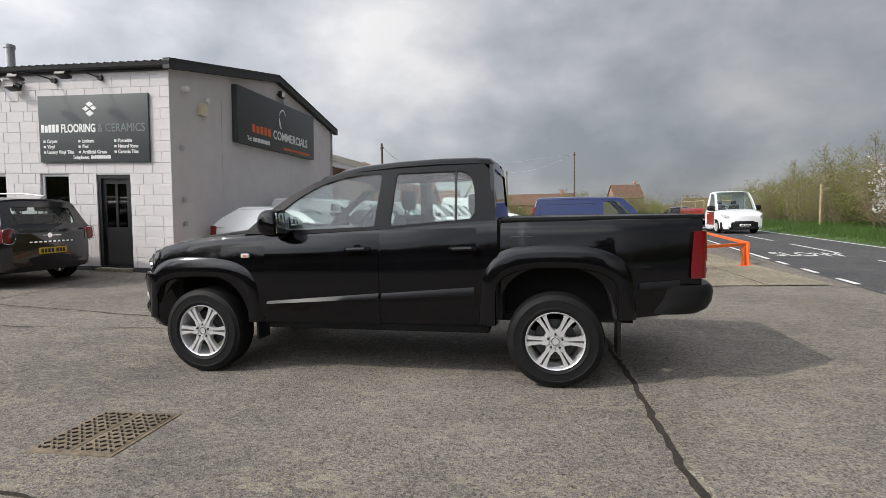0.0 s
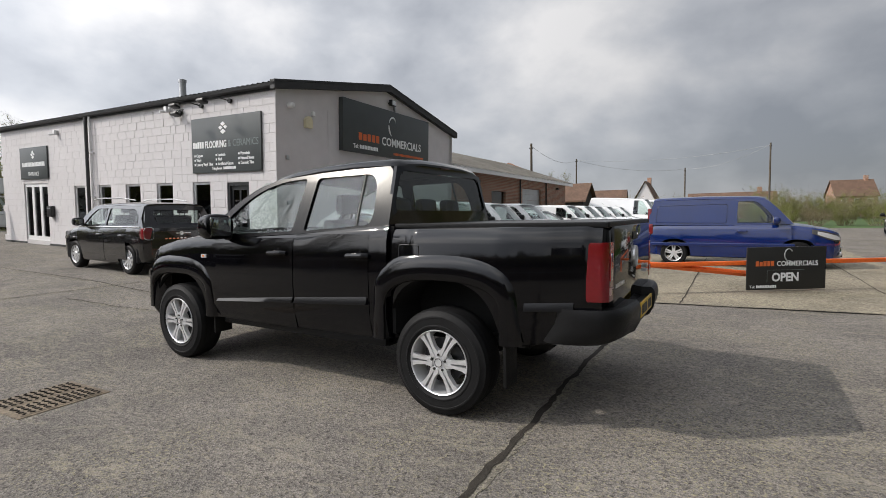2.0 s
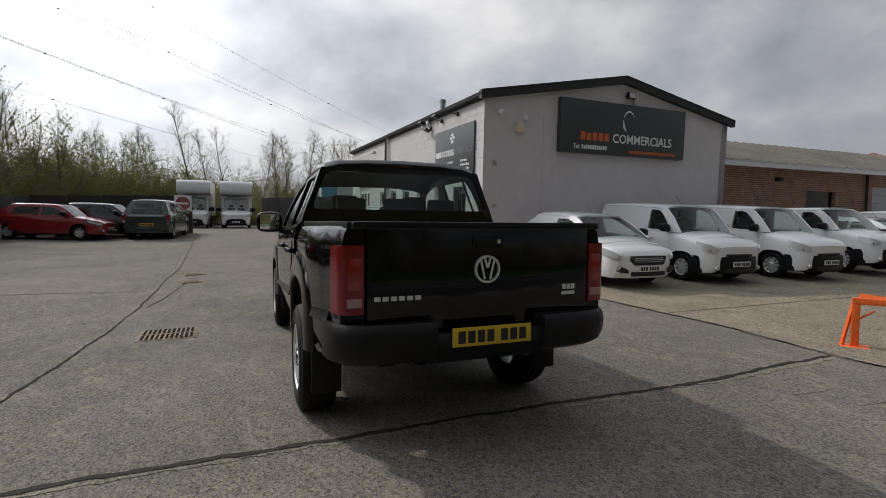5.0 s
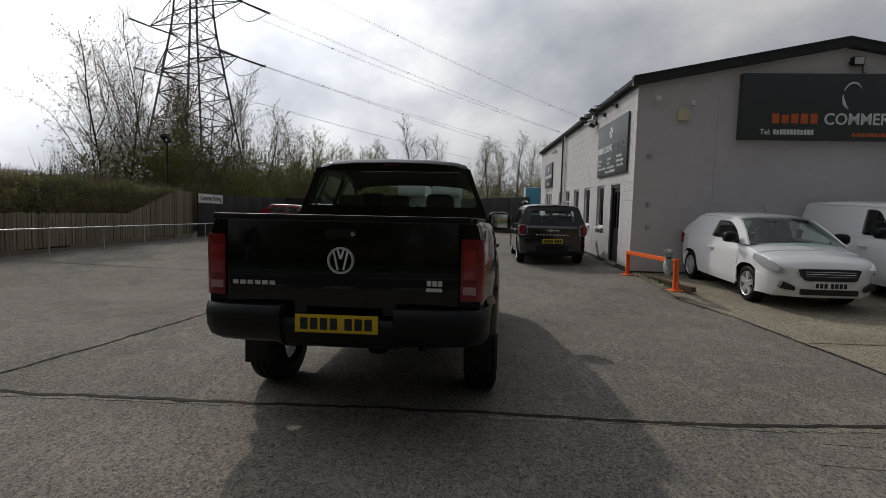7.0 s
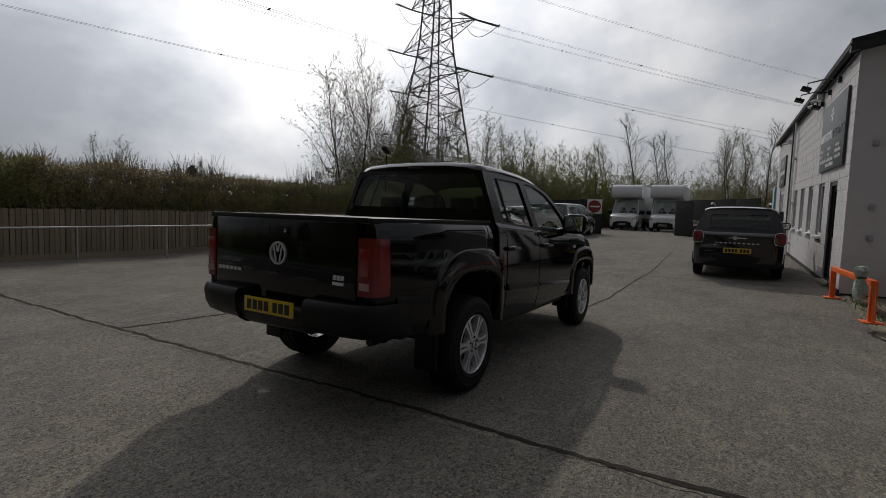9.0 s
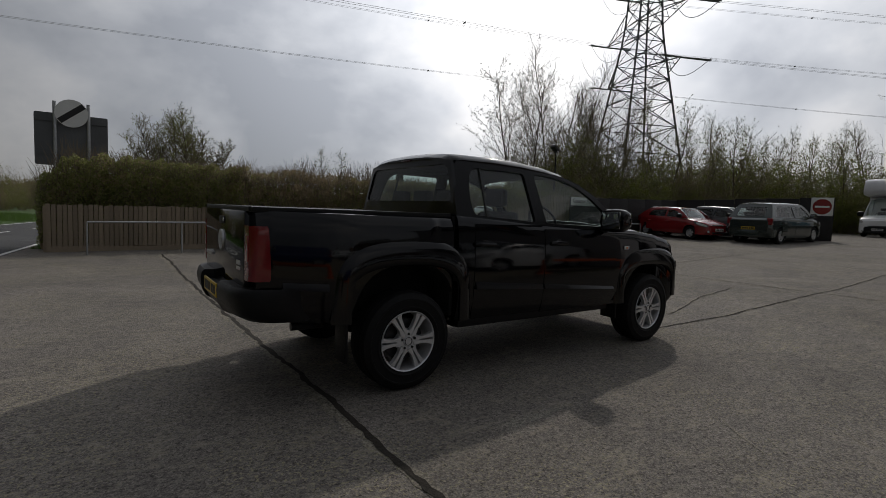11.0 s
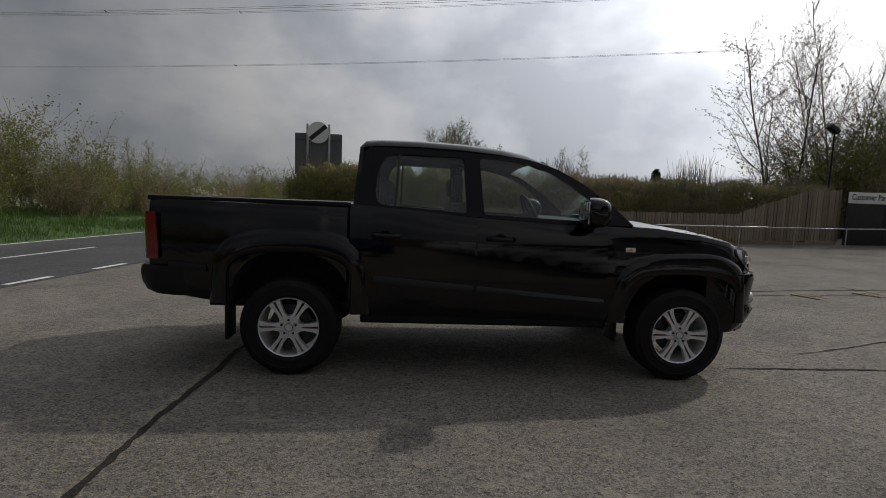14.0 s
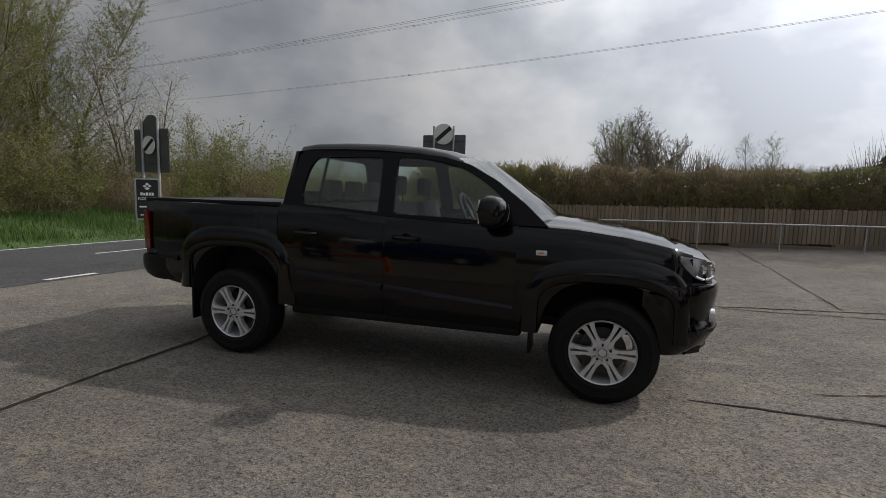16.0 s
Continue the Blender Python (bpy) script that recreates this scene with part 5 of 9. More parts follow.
for pts, w, sd, wob, lab in JOINTS:
    wavy_strip("yard_joint_edge", [(x + 0.02, y - 0.02) for x, y in pts], w * 2.6, M_SCUFF, "worn dusty edge beside a joint", z=0.003, seed=sd + 40, wob=wob, taper=True)
    wavy_strip("yard_joint", pts, w, M_TAR, lab, z=0.0065, seed=sd, wob=wob, taper=False)
wavy_strip("forecourt_joint", [(x, pad_edge(x)) for x in (-5.5, -3, -2, 0.6, 2.2, 5.8, 6.45)], 0.022, M_SCUFF, "earthy joint where asphalt meets concrete", z=0.018, seed=10, wob=0.03)
for a, b, s in (((2.6, 4.4), (2.5, 22), 20), ((-0.4, 4.6), (-0.7, 30), 21), ((5.4, 4.8), (5.5, 30), 22), ((-6, 7.6), (6.4, 8.8), 23), ((-6, 13.2), (6.4, 14.4), 24)):
    wavy_strip("forecourt_joint", [a, b], 0.022, M_TAR, "dark joint between concrete bays", z=0.019, seed=s, wob=0.012)


rs = random.Random(66)
for i in range(18):
    cx, cy, ang = ((2.85, 3.0, 1.62), (-0.5, 2.4, 0.9), (4.3, -3.4, 0.3), (0.3, -4.2, 0.2), (-3.9, 2.6, 1.2), (5.0, 2.4, 1.4))[i % 6]
    x, y, a = cx + rs.uniform(-0.6, 0.6), cy + rs.uniform(-0.6, 0.6), ang + rs.uniform(-0.12, 0.12)
    ln = rs.uniform(0.15, 0.55)
    wavy_strip("yard_scuff", [(x, y), (x + ln * math.cos(a), y + ln * math.sin(a))], rs.uniform(0.015, 0.035), M_SCUFF, "pale scraped streak in the asphalt", z=0.003, seed=70 + i, wob=0.006, step=0.03, taper=True)


def drain_cover():
    t = thing("drain_cover", pose(-1.36, -2.15, ground_z(-1.3, -2.1), 0, 0, 3), "rusty iron drain cover with raised studs set in asphalt", "drain cover")
    bm = bmesh.new()
    box(bm, -0.30, 0.30, -0.31, 0.31, -0.03, 0.006, 0.003)
    part("frame", bm, M_RUST, t)
    bm = bmesh.new()
    box(bm, -0.27, -0.004, -0.28, 0.28, -0.02, 0.0095, 0.002)
    box(bm, 0.004, 0.27, -0.28, 0.28, -0.02, 0.0095, 0.002)
    lid = part("lid", bm, M_RUST, t)
    bm = bmesh.new()
    for i in range(11):
        for j in range(11):
            x, y = -0.245 + i * 0.049, -0.25 + j * 0.05
            if abs(x) < 0.02:
                continue
            mm = Matrix.Translation((x, y, 0)) @ Matrix.Rotation(0.785 if (i + j) % 2 else -0.785, 4, "Z")
            box(bm, -0.016, 0.016, -0.006, 0.006, 0.0, 0.017, m=mm)
    part("studs", bm, M_TAR, lid)


drain_cover()


def yard_grates():
    for x, y, w, d in ((-5.55, -2.35, 0.6, 0.32), (-6.6, -2.4, 0.6, 0.32)):
        t = thing("drain_grate", pose(x, y, ground_z(x, y), 0, 0, 20), "old slotted drain grate in the yard", "drain grate")
        for i in range(12):
            bm = bmesh.new()
            box(bm, -w / 2 + i * w / 12, -w / 2 + (i + 0.55) * w / 12, -d / 2, d / 2, -0.02, 0.004)
            part("grate_bar", bm, M_RUST, t)
        for a in (-d / 2 - 0.03, d / 2):
            bm = bmesh.new()
            box(bm, -w / 2, w / 2, a, a + 0.03, -0.02, 0.005)
            part("grate_rim", bm, M_RUST, t)


yard_grates()

# ---- the white showroom building ----
TILT = 1.7
shop = thing("showroom_building", pose(-6.10, 4.22, 0.02, 0, TILT, 1.2), "white painted block building with black sheet roof and signs", "building")
L_SHOP, W_SHOP, EAVE, APEX_Y, APEX = 15.0, 8.6, 4.46, 4.35, 5.28
OPENINGS = [(-1.80, -0.98, 0.28, 2.27, "door"), (-3.21, -2.48, 1.13, 2.29, "win"), (-4.87, -4.11, 1.13, 2.29, "win"), (-6.47, -5.70, 1.13, 2.29, "win"), (-8.02, -7.29, 1.13, 2.29, "win"), (-9.56, -8.86, 1.13, 2.29, "win"), (-13.25, -11.43, 0.38, 2.42, "entry")]


def build_shop():
    # side wall: a core with openings, the blocks come last in the file
    bm = bmesh.new()
    holed(bm, [(-0.252, -0.3), (-L_SHOP + 0.252, -0.3), (-L_SHOP + 0.252, EAVE), (-0.252, EAVE)], [[(a, c), (b, c), (b, d), (a, d)] for a, b, c, d, _ in OPENINGS], lambda u, v, d: Vector((u, 0.012 + d, v)), 0.24)
    side = part("side_wall", bm, M_MORTAR, shop, "white painted blockwork wall")
    bm = bmesh.new()
    gable = [(0.012, -0.3), (0.012, EAVE), (APEX_Y, APEX), (W_SHOP, EAVE), (W_SHOP, -0.3)]
    prism(bm, gable, lambda u, v, d: Vector((d, u, v)), -0.25, 0.0)
    part("gable_wall", bm, M_RENDER, shop, "pale grey rendered gable wall")
    bm = bmesh.new()
    prism(bm, gable, lambda u, v, d: Vector((d, u, v)), -L_SHOP, -L_SHOP + 0.25)
    part("rear_gable", bm, M_RENDER, shop)
    bm = bmesh.new()
    box(bm, -L_SHOP, 0, W_SHOP - 0.25, W_SHOP, -0.3, EAVE)
    part("back_wall", bm, M_RENDER, shop)
    bm = bmesh.new()
    for a, b in ((-0.98, 0.0), (-11.43, -1.80), (-L_SHOP, -13.25)):
        box(bm, a, b + (0.012 if b == 0 else 0), -0.016, 0.02, -0.3, 0.30)
    part("plinth", bm, M_PLINTH, shop, "black painted plinth")
    bm = bmesh.new()
    box(bm, -0.05, 0.014, -0.02, W_SHOP, -0.3, 0.24)
    part("plinth", bm, M_PLINTH, shop)
    # corrugated roof, two slopes
    for sgn in (0, 1):
        bm = bmesh.new()
        y0, y1 = (-0.13, APEX_Y) if not sgn else (W_SHOP + 0.13, APEX_Y)
        n = int(L_SHOP / 0.045)
        sl = (APEX - EAVE) / APEX_Y
        rows = []
        for k in range(5):
            t = k / 4
            y = y0 + (y1 - y0) * t
            zz = EAVE + 0.10 + sl * (min(y, 2 * APEX_Y - y))
            rows.append([bm.verts.new((0.16 - (L_SHOP + 0.3) * i / n, y, zz + 0.024 * math.sin(i * math.pi / 2) + 0.006 * noise.noise((i * 0.05, y, 3)))) for i in range(n + 1)])
        for a, b in zip(rows, rows[1:]):
            for i in range(n):
                bm.faces.new((a[i], a[i + 1], b[i + 1], b[i]))
        bmesh.ops.solidify(bm, geom=list(bm.faces), thickness=0.012)
        part("roof", bm, M_ROOF, shop, "black corrugated roof sheets", 60)
    # verge boards and gutter
    bm = bmesh.new()
    for s in (0, 1):
        y0 = -0.15 if not s else W_SHOP + 0.15
        sl = (APEX - EAVE) / APEX_Y
        z0 = EAVE - 0.15 * sl
        prism(bm, [(y0, z0 - 0.06), (y0, z0 + 0.15), (APEX_Y, APEX + 0.15), (APEX_Y, APEX - 0.06)], lambda u, v, d: Vector((d, u, v)), 0.0, 0.15)
    part("verge_board", bm, M_ROOF, shop)
    bm = bmesh.new()
    prf = [(0.0, 0.0), (-0.02, -0.07), (-0.075, -0.10), (-0.13, -0.07), (-0.15, 0.0), (-0.14, 0.0), (-0.12, -0.06), (-0.075, -0.085), (-0.03, -0.06), (-0.01, 0.0)]
    prism(bm, prf, lambda u, v, d: Vector((d, u - 0.02, v + EAVE + 0.06)), -L_SHOP - 0.1, 0.14)
    part("gutter", bm, M_ROOF, shop)
    bm = bmesh.new()
    box(bm, -L_SHOP, 0.0, -0.03, -0.004, EAVE - 0.08, EAVE + 0.06)
    part("fascia", bm, M_ROOF, shop)
    for x, r in ((-8.44, 0.05), (-8.22, 0.026)):
        bm = bmesh.new()
        rod(bm, (x, -0.09, 0.25), (x, -0.09, EAVE - 0.02), r, n=10)
        for z in (0.6, 1.9, 3.3):
            box(bm, x - r - 0.02, x + r + 0.02, -0.10, 0.0, z, z + 0.04)
        part("downpipe", bm, M_ROOF if r > 0.04 else M_UPVC, shop)
    # windows and doors
    for a, b, c, d, k in OPENINGS:
        if k == "win":
            bm = bmesh.new()
            fr = 0.055
            holed(bm, [(a, c), (b, c), (b, d), (a, d)], [[(a + fr, c + fr), (b - fr, c + fr), (b - fr, d - fr), (a + fr, d - fr)]], lambda u, v, dd: Vector((u, 0.05 + dd, v)), 0.06)
            w = part("window", bm, M_UPVC, shop, "white framed narrow window")
            bm = bmesh.new()
            box(bm, a + 0.04, b - 0.04, 0.075, 0.082, c + 0.04, d - 0.04)
            part("pane", bm, M_GLASSD, w)
            bm = bmesh.new()
            box(bm, a - 0.05, b + 0.05, -0.06, 0.12, c - 0.06, c - 0.002, 0.006)
            part("sill", bm, M_UPVC, w)
        elif k == "door":
            bm = bmesh.new()
            fr = 0.08
            holed(bm, [(a, c), (b, c), (b, d), (a, d)], [[(a + fr, c + 0.03), (b - fr, c + 0.03), (b - fr, d - fr), (a + fr, d - fr)]], lambda u, v, dd: Vector((u, 0.03 + dd, v)), 0.1)
            dr = part("door", bm, M_DOOR, shop, "near-black panelled door with two glazed lights")
            bm = bmesh.new()
            m_ = (a + b) / 2
            p = [[(a + 0.16, 1.15), (m_ - 0.03, 1.15), (m_ - 0.03, 2.08), (a + 0.16, 2.08)], [(m_ + 0.03, 1.15), (b - 0.16, 1.15), (b - 0.16, 2.08), (m_ + 0.03, 2.08)]]
            holed(bm, [(a + fr, c + 0.03), (b - fr, c + 0.03), (b - fr, d - fr), (a + fr, d - fr)], p, lambda u, v, dd: Vector((u, 0.075 + dd, v)), 0.045)
            lf = part("leaf", bm, M_DOOR, dr)
            bm = bmesh.new()
            for q in p:
                box(bm, q[0][0] - 0.01, q[1][0] + 0.01, 0.09, 0.097, 1.14, 2.09)
            part("door_glass", bm, M_GLASSD, dr)
            bm = bmesh.new()
            box(bm, a - 0.02, b + 0.02, -0.10, 0.10, c - 0.08, c - 0.002, 0.01)
            part("doorstep", bm, M_PAD, dr)
        else:
            bm = bmesh.new()
            n = 3
            w = (b - a) / n
            hs = [[(a + i * w + 0.09, c + 0.15), (a + (i + 1) * w - 0.09, c + 0.15), (a + (i + 1) * w - 0.09, d - 0.12), (a + i * w + 0.09, d - 0.12)] for i in range(n)]
            holed(bm, [(a, c), (b, c), (b, d), (a, d)], hs, lambda u, v, dd: Vector((u, 0.04 + dd, v)), 0.07)
            dr = part("entrance", bm, M_UPVC, shop, "white framed glazed entrance doors")
            bm = bmesh.new()
            for q in hs:
                box(bm, q[0][0] - 0.01, q[1][0] + 0.01, 0.07, 0.078, c + 0.14, d - 0.11)
            part("entrance_glass", bm, M_GLASSD, dr)
    bm = bmesh.new()
    box(bm, -L_SHOP + 0.3, -0.3, 2.6, 2.8, -0.2, 3.0)
    part("inner_wall", bm, M_DARK, shop)
    # dark room behind the glass
    bm = bmesh.new()
    box(bm, -L_SHOP + 0.3, -0.3, 0.3, W_SHOP - 0.3, -0.28, -0.05)
    part("inner_floor", bm, M_DARK, shop)
    # flue
    bm = bmesh.new()
    rod(bm, (-4.9, 0.9, 4.5), (-4.9, 0.9, 5.36), 0.10, n=16)
    lathe(bm, [(0.115, 5.30), (0.115, 5.38), (0.09, 5.39)], 16, "Z", (-4.9, 0.9, 0))
    part("flue", bm, M_GALV, shop, "galvanised flue pipe")
    # gable fittings
    bm = bmesh.new()
    lathe(bm, [(0.001, 0.16), (0.055, 0.14), (0.07, 0.08), (0.07, 0.0)], 16, "X", (0, 0.42, 4.10))
    part("security_camera", bm, M_UPVC, shop)
    bm = bmesh.new()
    prism(bm, rounded([(-0.13, -0.15), (-0.13, 0.06), (-0.05, 0.16), (0.05, 0.16), (0.13, 0.06), (0.13, -0.15)], 0.02), lambda u, v, d: Vector((d, 1.0 + u * 0.9, 3.78 + v * 0.9)), 0.0, 0.09)
    part("alarm_box", bm, M_CREAM, shop, "cream alarm box")
    bm = bmesh.new()
    box(bm, 0.0, 0.07, 1.14, 1.23, 3.97, 4.08, 0.01)
    part("junction_box", bm, M_UPVC, shop)
    for y, z in ((0.35, 1.76), (0.36, 1.24), (0.32, 2.85)):
        bm = bmesh.new()
        box(bm, 0.0, 0.05, y - 0.045, y + 0.045, z - 0.05, z + 0.05, 0.012)
        part("wall_socket", bm, M_GALV, shop)
    bm = bmesh.new()
    for y, z0, z1 in ((1.75, 3.1, 4.2), (1.75, 1.9, 2.9)):
        rod(bm, (0.008, y, z0), (0.008, y, z1), 0.006, n=6)
    part("cable", bm, M_RENDER, shop)
    # security light at the apex
    bm = bmesh.new()
    box(bm, 0.05, 0.16, 4.42, 4.67, 4.82, 5.0, 0.02)
    rod(bm, (0.0, 4.45, 4.9), (0.10, 4.5, 4.9), 0.025)
    lt = part("flood_light", bm, M_LEAD, shop, "black flood light above the sign")
    bm = bmesh.new()
    box(bm, 0.158, 0.166, 4.45, 4.64, 4.84, 4.98)
    part("lens", bm, M_CLEAR, lt)
    bm = bmesh.new()
    box(bm, 0.0, 0.06, 4.72, 4.80, 4.70, 4.86, 0.01)
    part("sensor", bm, M_GALV, lt)
    # lamps over the side sign
    for x, z, arm in ((-3.6, 4.16, 0.12), (-3.05, 4.25, 0.5), (-1.92, 4.27, 0.5)):
        bm = bmesh.new()
        rod(bm, (x + 0.35 if arm > 0.3 else x, 0.0, z), (x + 0.35 if arm > 0.3 else x, -0.06, z), 0.06, n=12)
        pipe(bm, [(x + (0.35 if arm > 0.3 else 0), -0.03, z), (x + 0.2, -arm * 0.5, z + 0.06), (x, -arm, z + 0.05), (x - 0.02, -arm, z - 0.02)], 0.014, 6)
        lp = part("sign_lamp", bm, M_LEAD, shop, "black arm lamp lighting the sign")
        bm = bmesh.new()
        box(bm, x - 0.15, x + 0.10, -arm - 0.09, -arm + 0.09, z - 0.10, z - 0.035, 0.015, Matrix.Translation((x, -arm, z)) @ Matrix.Rotation(-0.35, 4, "X") @ Matrix.Translation((-x, arm, -z)))
        part("lamp_head", bm, M_LEAD, lp)
    for x, z in ((-4.15, 4.28), (-3.72, 4.33), (-10.5, 4.08)):
        bm = bmesh.new()
        box(bm, x - 0.06, x + 0.06, -0.12, 0.0, z - 0.07, z + 0.08, 0.012)
        rod(bm, (x, -0.05, z - 0.04), (x - 0.05, -0.24, z - 0.08), 0.035, n=10)
        part("wall_camera", bm, M_UPVC, shop)


build_shop()


def tile_logo(bm, cx, cz, k, fmap):
    """The four-lozenge mark: plain tilted tiles."""
    for dx, dz, s in ((0.0, 0.62, 0.62), (-0.52, 0.12, 0.55), (0.52, 0.18, 0.55), (0.0, -0.42, 0.72)):
        prism(bm, [(cx + k * (dx - s * 0.8), cz + k * (dz + 0.05 * s)), (cx + k * (dx + 0.05 * s), cz + k * (dz + s * 0.52)), (cx + k * (dx + s * 0.8), cz + k * (dz - 0.02 * s)), (cx + k * (dx - 0.05 * s), cz + k * (dz - s * 0.5))], fmap, 0.0, 0.006)


def shop_signs():
    # side sign, faces -y
    x0, x1, z0, z1 = -3.12, -0.46, 2.53, 3.93
    t = thing("flooring_sign", shop.matrix_basis @ pose(0, 0, 0), "dark slate sign panel with white flooring lettering", "sign")
    bm = bmesh.new()
    box(bm, x0, x1, -0.045, -0.002, z0, z1, 0.004)
    pn = part("panel", bm, M_SIGN, t)
    bm = bmesh.new()
    tile_logo(bm, (x0 + x1) / 2 - 0.05, 3.62, 0.18, lambda u, v, d: Vector((u, -0.046 - d, v)))
    part("tile_mark", bm, M_SIGNW, pn)

    def put(txt, x, z, size, width, mt, bold=0.0):
        words(txt, size, mt, pn, pose(x, -0.048, z, 90), width, depth=0.003, bold=bold)

    bm = bmesh.new()
    bars(bm, 0, 0.46, 0.0, 0.165, 5)
    ob = part("name_lettering", bm, M_SIGNW, pn)
    ob.matrix_basis = pose(x0 + 0.06, -0.048, 3.16, 90)
    put("FLOORING", x0 + 0.56, 3.16, 0.24, 0.84, M_SIGNW, 0.006)
    put("& CERAMICS", x0 + 1.46, 3.16, 0.24, 1.12, M_SIGNG)
    for col, rows, xx in ((0, ("Carpets", "Vinyl", "Luxury Vinyl Tiles"), 0.13), (1, ("Laminate", "Wood", "Artificial Grass"), 1.0), (2, ("Porcelain", "Natural Stone", "Ceramic Tiles"), 1.87)):
        for r, tx in enumerate(rows):
            put(tx, x0 + xx + 0.06, 2.94 - r * 0.115, 0.105, len(tx) * 0.037, M_SIGNW, 0.002)
            bm = bmesh.new()
            box(bm, x0 + xx - 0.03, x0 + xx + 0.02, -0.049, -0.044, 2.945 - r * 0.115, 2.995 - r * 0.115)
            part("bullet", bm, M_SIGNW, pn)
    put("Telephone:", x0 + 0.82, 2.60, 0.10, 0.40, M_SIGNW, 0.002)
    bm = bmesh.new()
    bars(bm, 0, 0.48, 0, 0.07, 11)
    ob = part("number_lettering", bm, M_SIGNW, pn)
    ob.matrix_basis = pose(x0 + 1.27, -0.048, 2.60, 90)
    # small entrance sign
    t = thing("entrance_sign", shop.matrix_basis @ pose(0, 0, 0), "small dark slate sign above the entrance doors", "sign")
    bm = bmesh.new()
    box(bm, -13.33, -11.25, -0.045, -0.002, 2.58, 3.70, 0.004)
    pn2 = part("panel", bm, M_SIGN, t)
    bm = bmesh.new()
    tile_logo(bm, -12.29, 3.42, 0.17, lambda u, v, d: Vector((u, -0.046 - d, v)))
    part("tile_mark", bm, M_SIGNW, pn2)
    bm = bmesh.new()
    bars(bm, 0, 1.75, 0, 0.15, 16)
    ob = part("name_lettering", bm, M_SIGNW, pn2)
    ob.matrix_basis = pose(-13.16, -0.048, 3.02, 90)
    words("ENTRANCE", 0.2, M_SIGNW, pn2, pose(-12.68, -0.048, 2.69, 90), 0.8, depth=0.003)
    # gable sign, faces +x
    y0, y1, z0, z1 = 2.18, 6.62, 3.23, 4.64
    t = thing("fascia_sign", shop.matrix_basis @ pose(0, 0, 0), "dark slate box sign on the gable with orange lettering", "sign")
    bm = bmesh.new()
    box(bm, 0.002, 0.15, y0, y1, z0, z1, 0.006)
    pn = part("panel", bm, M_SIGN, t)

    def face(txt, y, z, size, width, mt, bold=0.0):
        words(txt, size, mt, pn, pose(0.152, y, z, 90, 0, 90), width, depth=0.003, bold=bold)

    bm = bmesh.new()
    bars(bm, 0, 1.0, 0, 0.21, 5, 0.74)
    ob = part("name_lettering", bm, M_SIGNO, pn)
    ob.matrix_basis = pose(0.152, y0 + 0.66, 3.58, 90, 0, 90)
    face("COMMERCIALS", y0 + 1.75, 3.565, 0.345, 2.18, M_SIGNW, 0.006)
    face("Tel:", y0 + 0.42, 3.34, 0.165, 0.22, M_SIGNW, 0.003)
    bm = bmesh.new()
    bars(bm, 0, 0.86, 0, 0.11, 12)
    ob = part("number_lettering", bm, M_SIGNW, pn)
    ob.matrix_basis = pose(0.152, y0 + 0.70, 3.34, 90, 0, 90)
    bm = bmesh.new()
    bars(bm, 0, 1.75, 0, 0.075, 26, 0.7)
    ob = part("address_lettering", bm, M_SIGNO, pn)
    ob.matrix_basis = pose(0.152, y0 + 2.35, 3.31, 90, 0, 90)
    bm = bmesh.new()
    for r, a0, a1, w in ((0.30, 0.55, 2.75, 0.022), (0.30, 3.0, 4.35, 0.03)):
        pts = [(0.156, y0 + 2.3 + 0.68 * r * math.cos(a0 + (a1 - a0) * i / 14), 4.16 + r * 0.95 * math.sin(a0 + (a1 - a0) * i / 14)) for i in range(15)]
        pipe(bm, pts, [w * math.sin(math.pi * (i + 0.5) / 15) + 0.002 for i in range(15)], 6)
    part("crescent_mark", bm, M_SIGNW, pn, "thin silver crescent mark")


shop_signs()


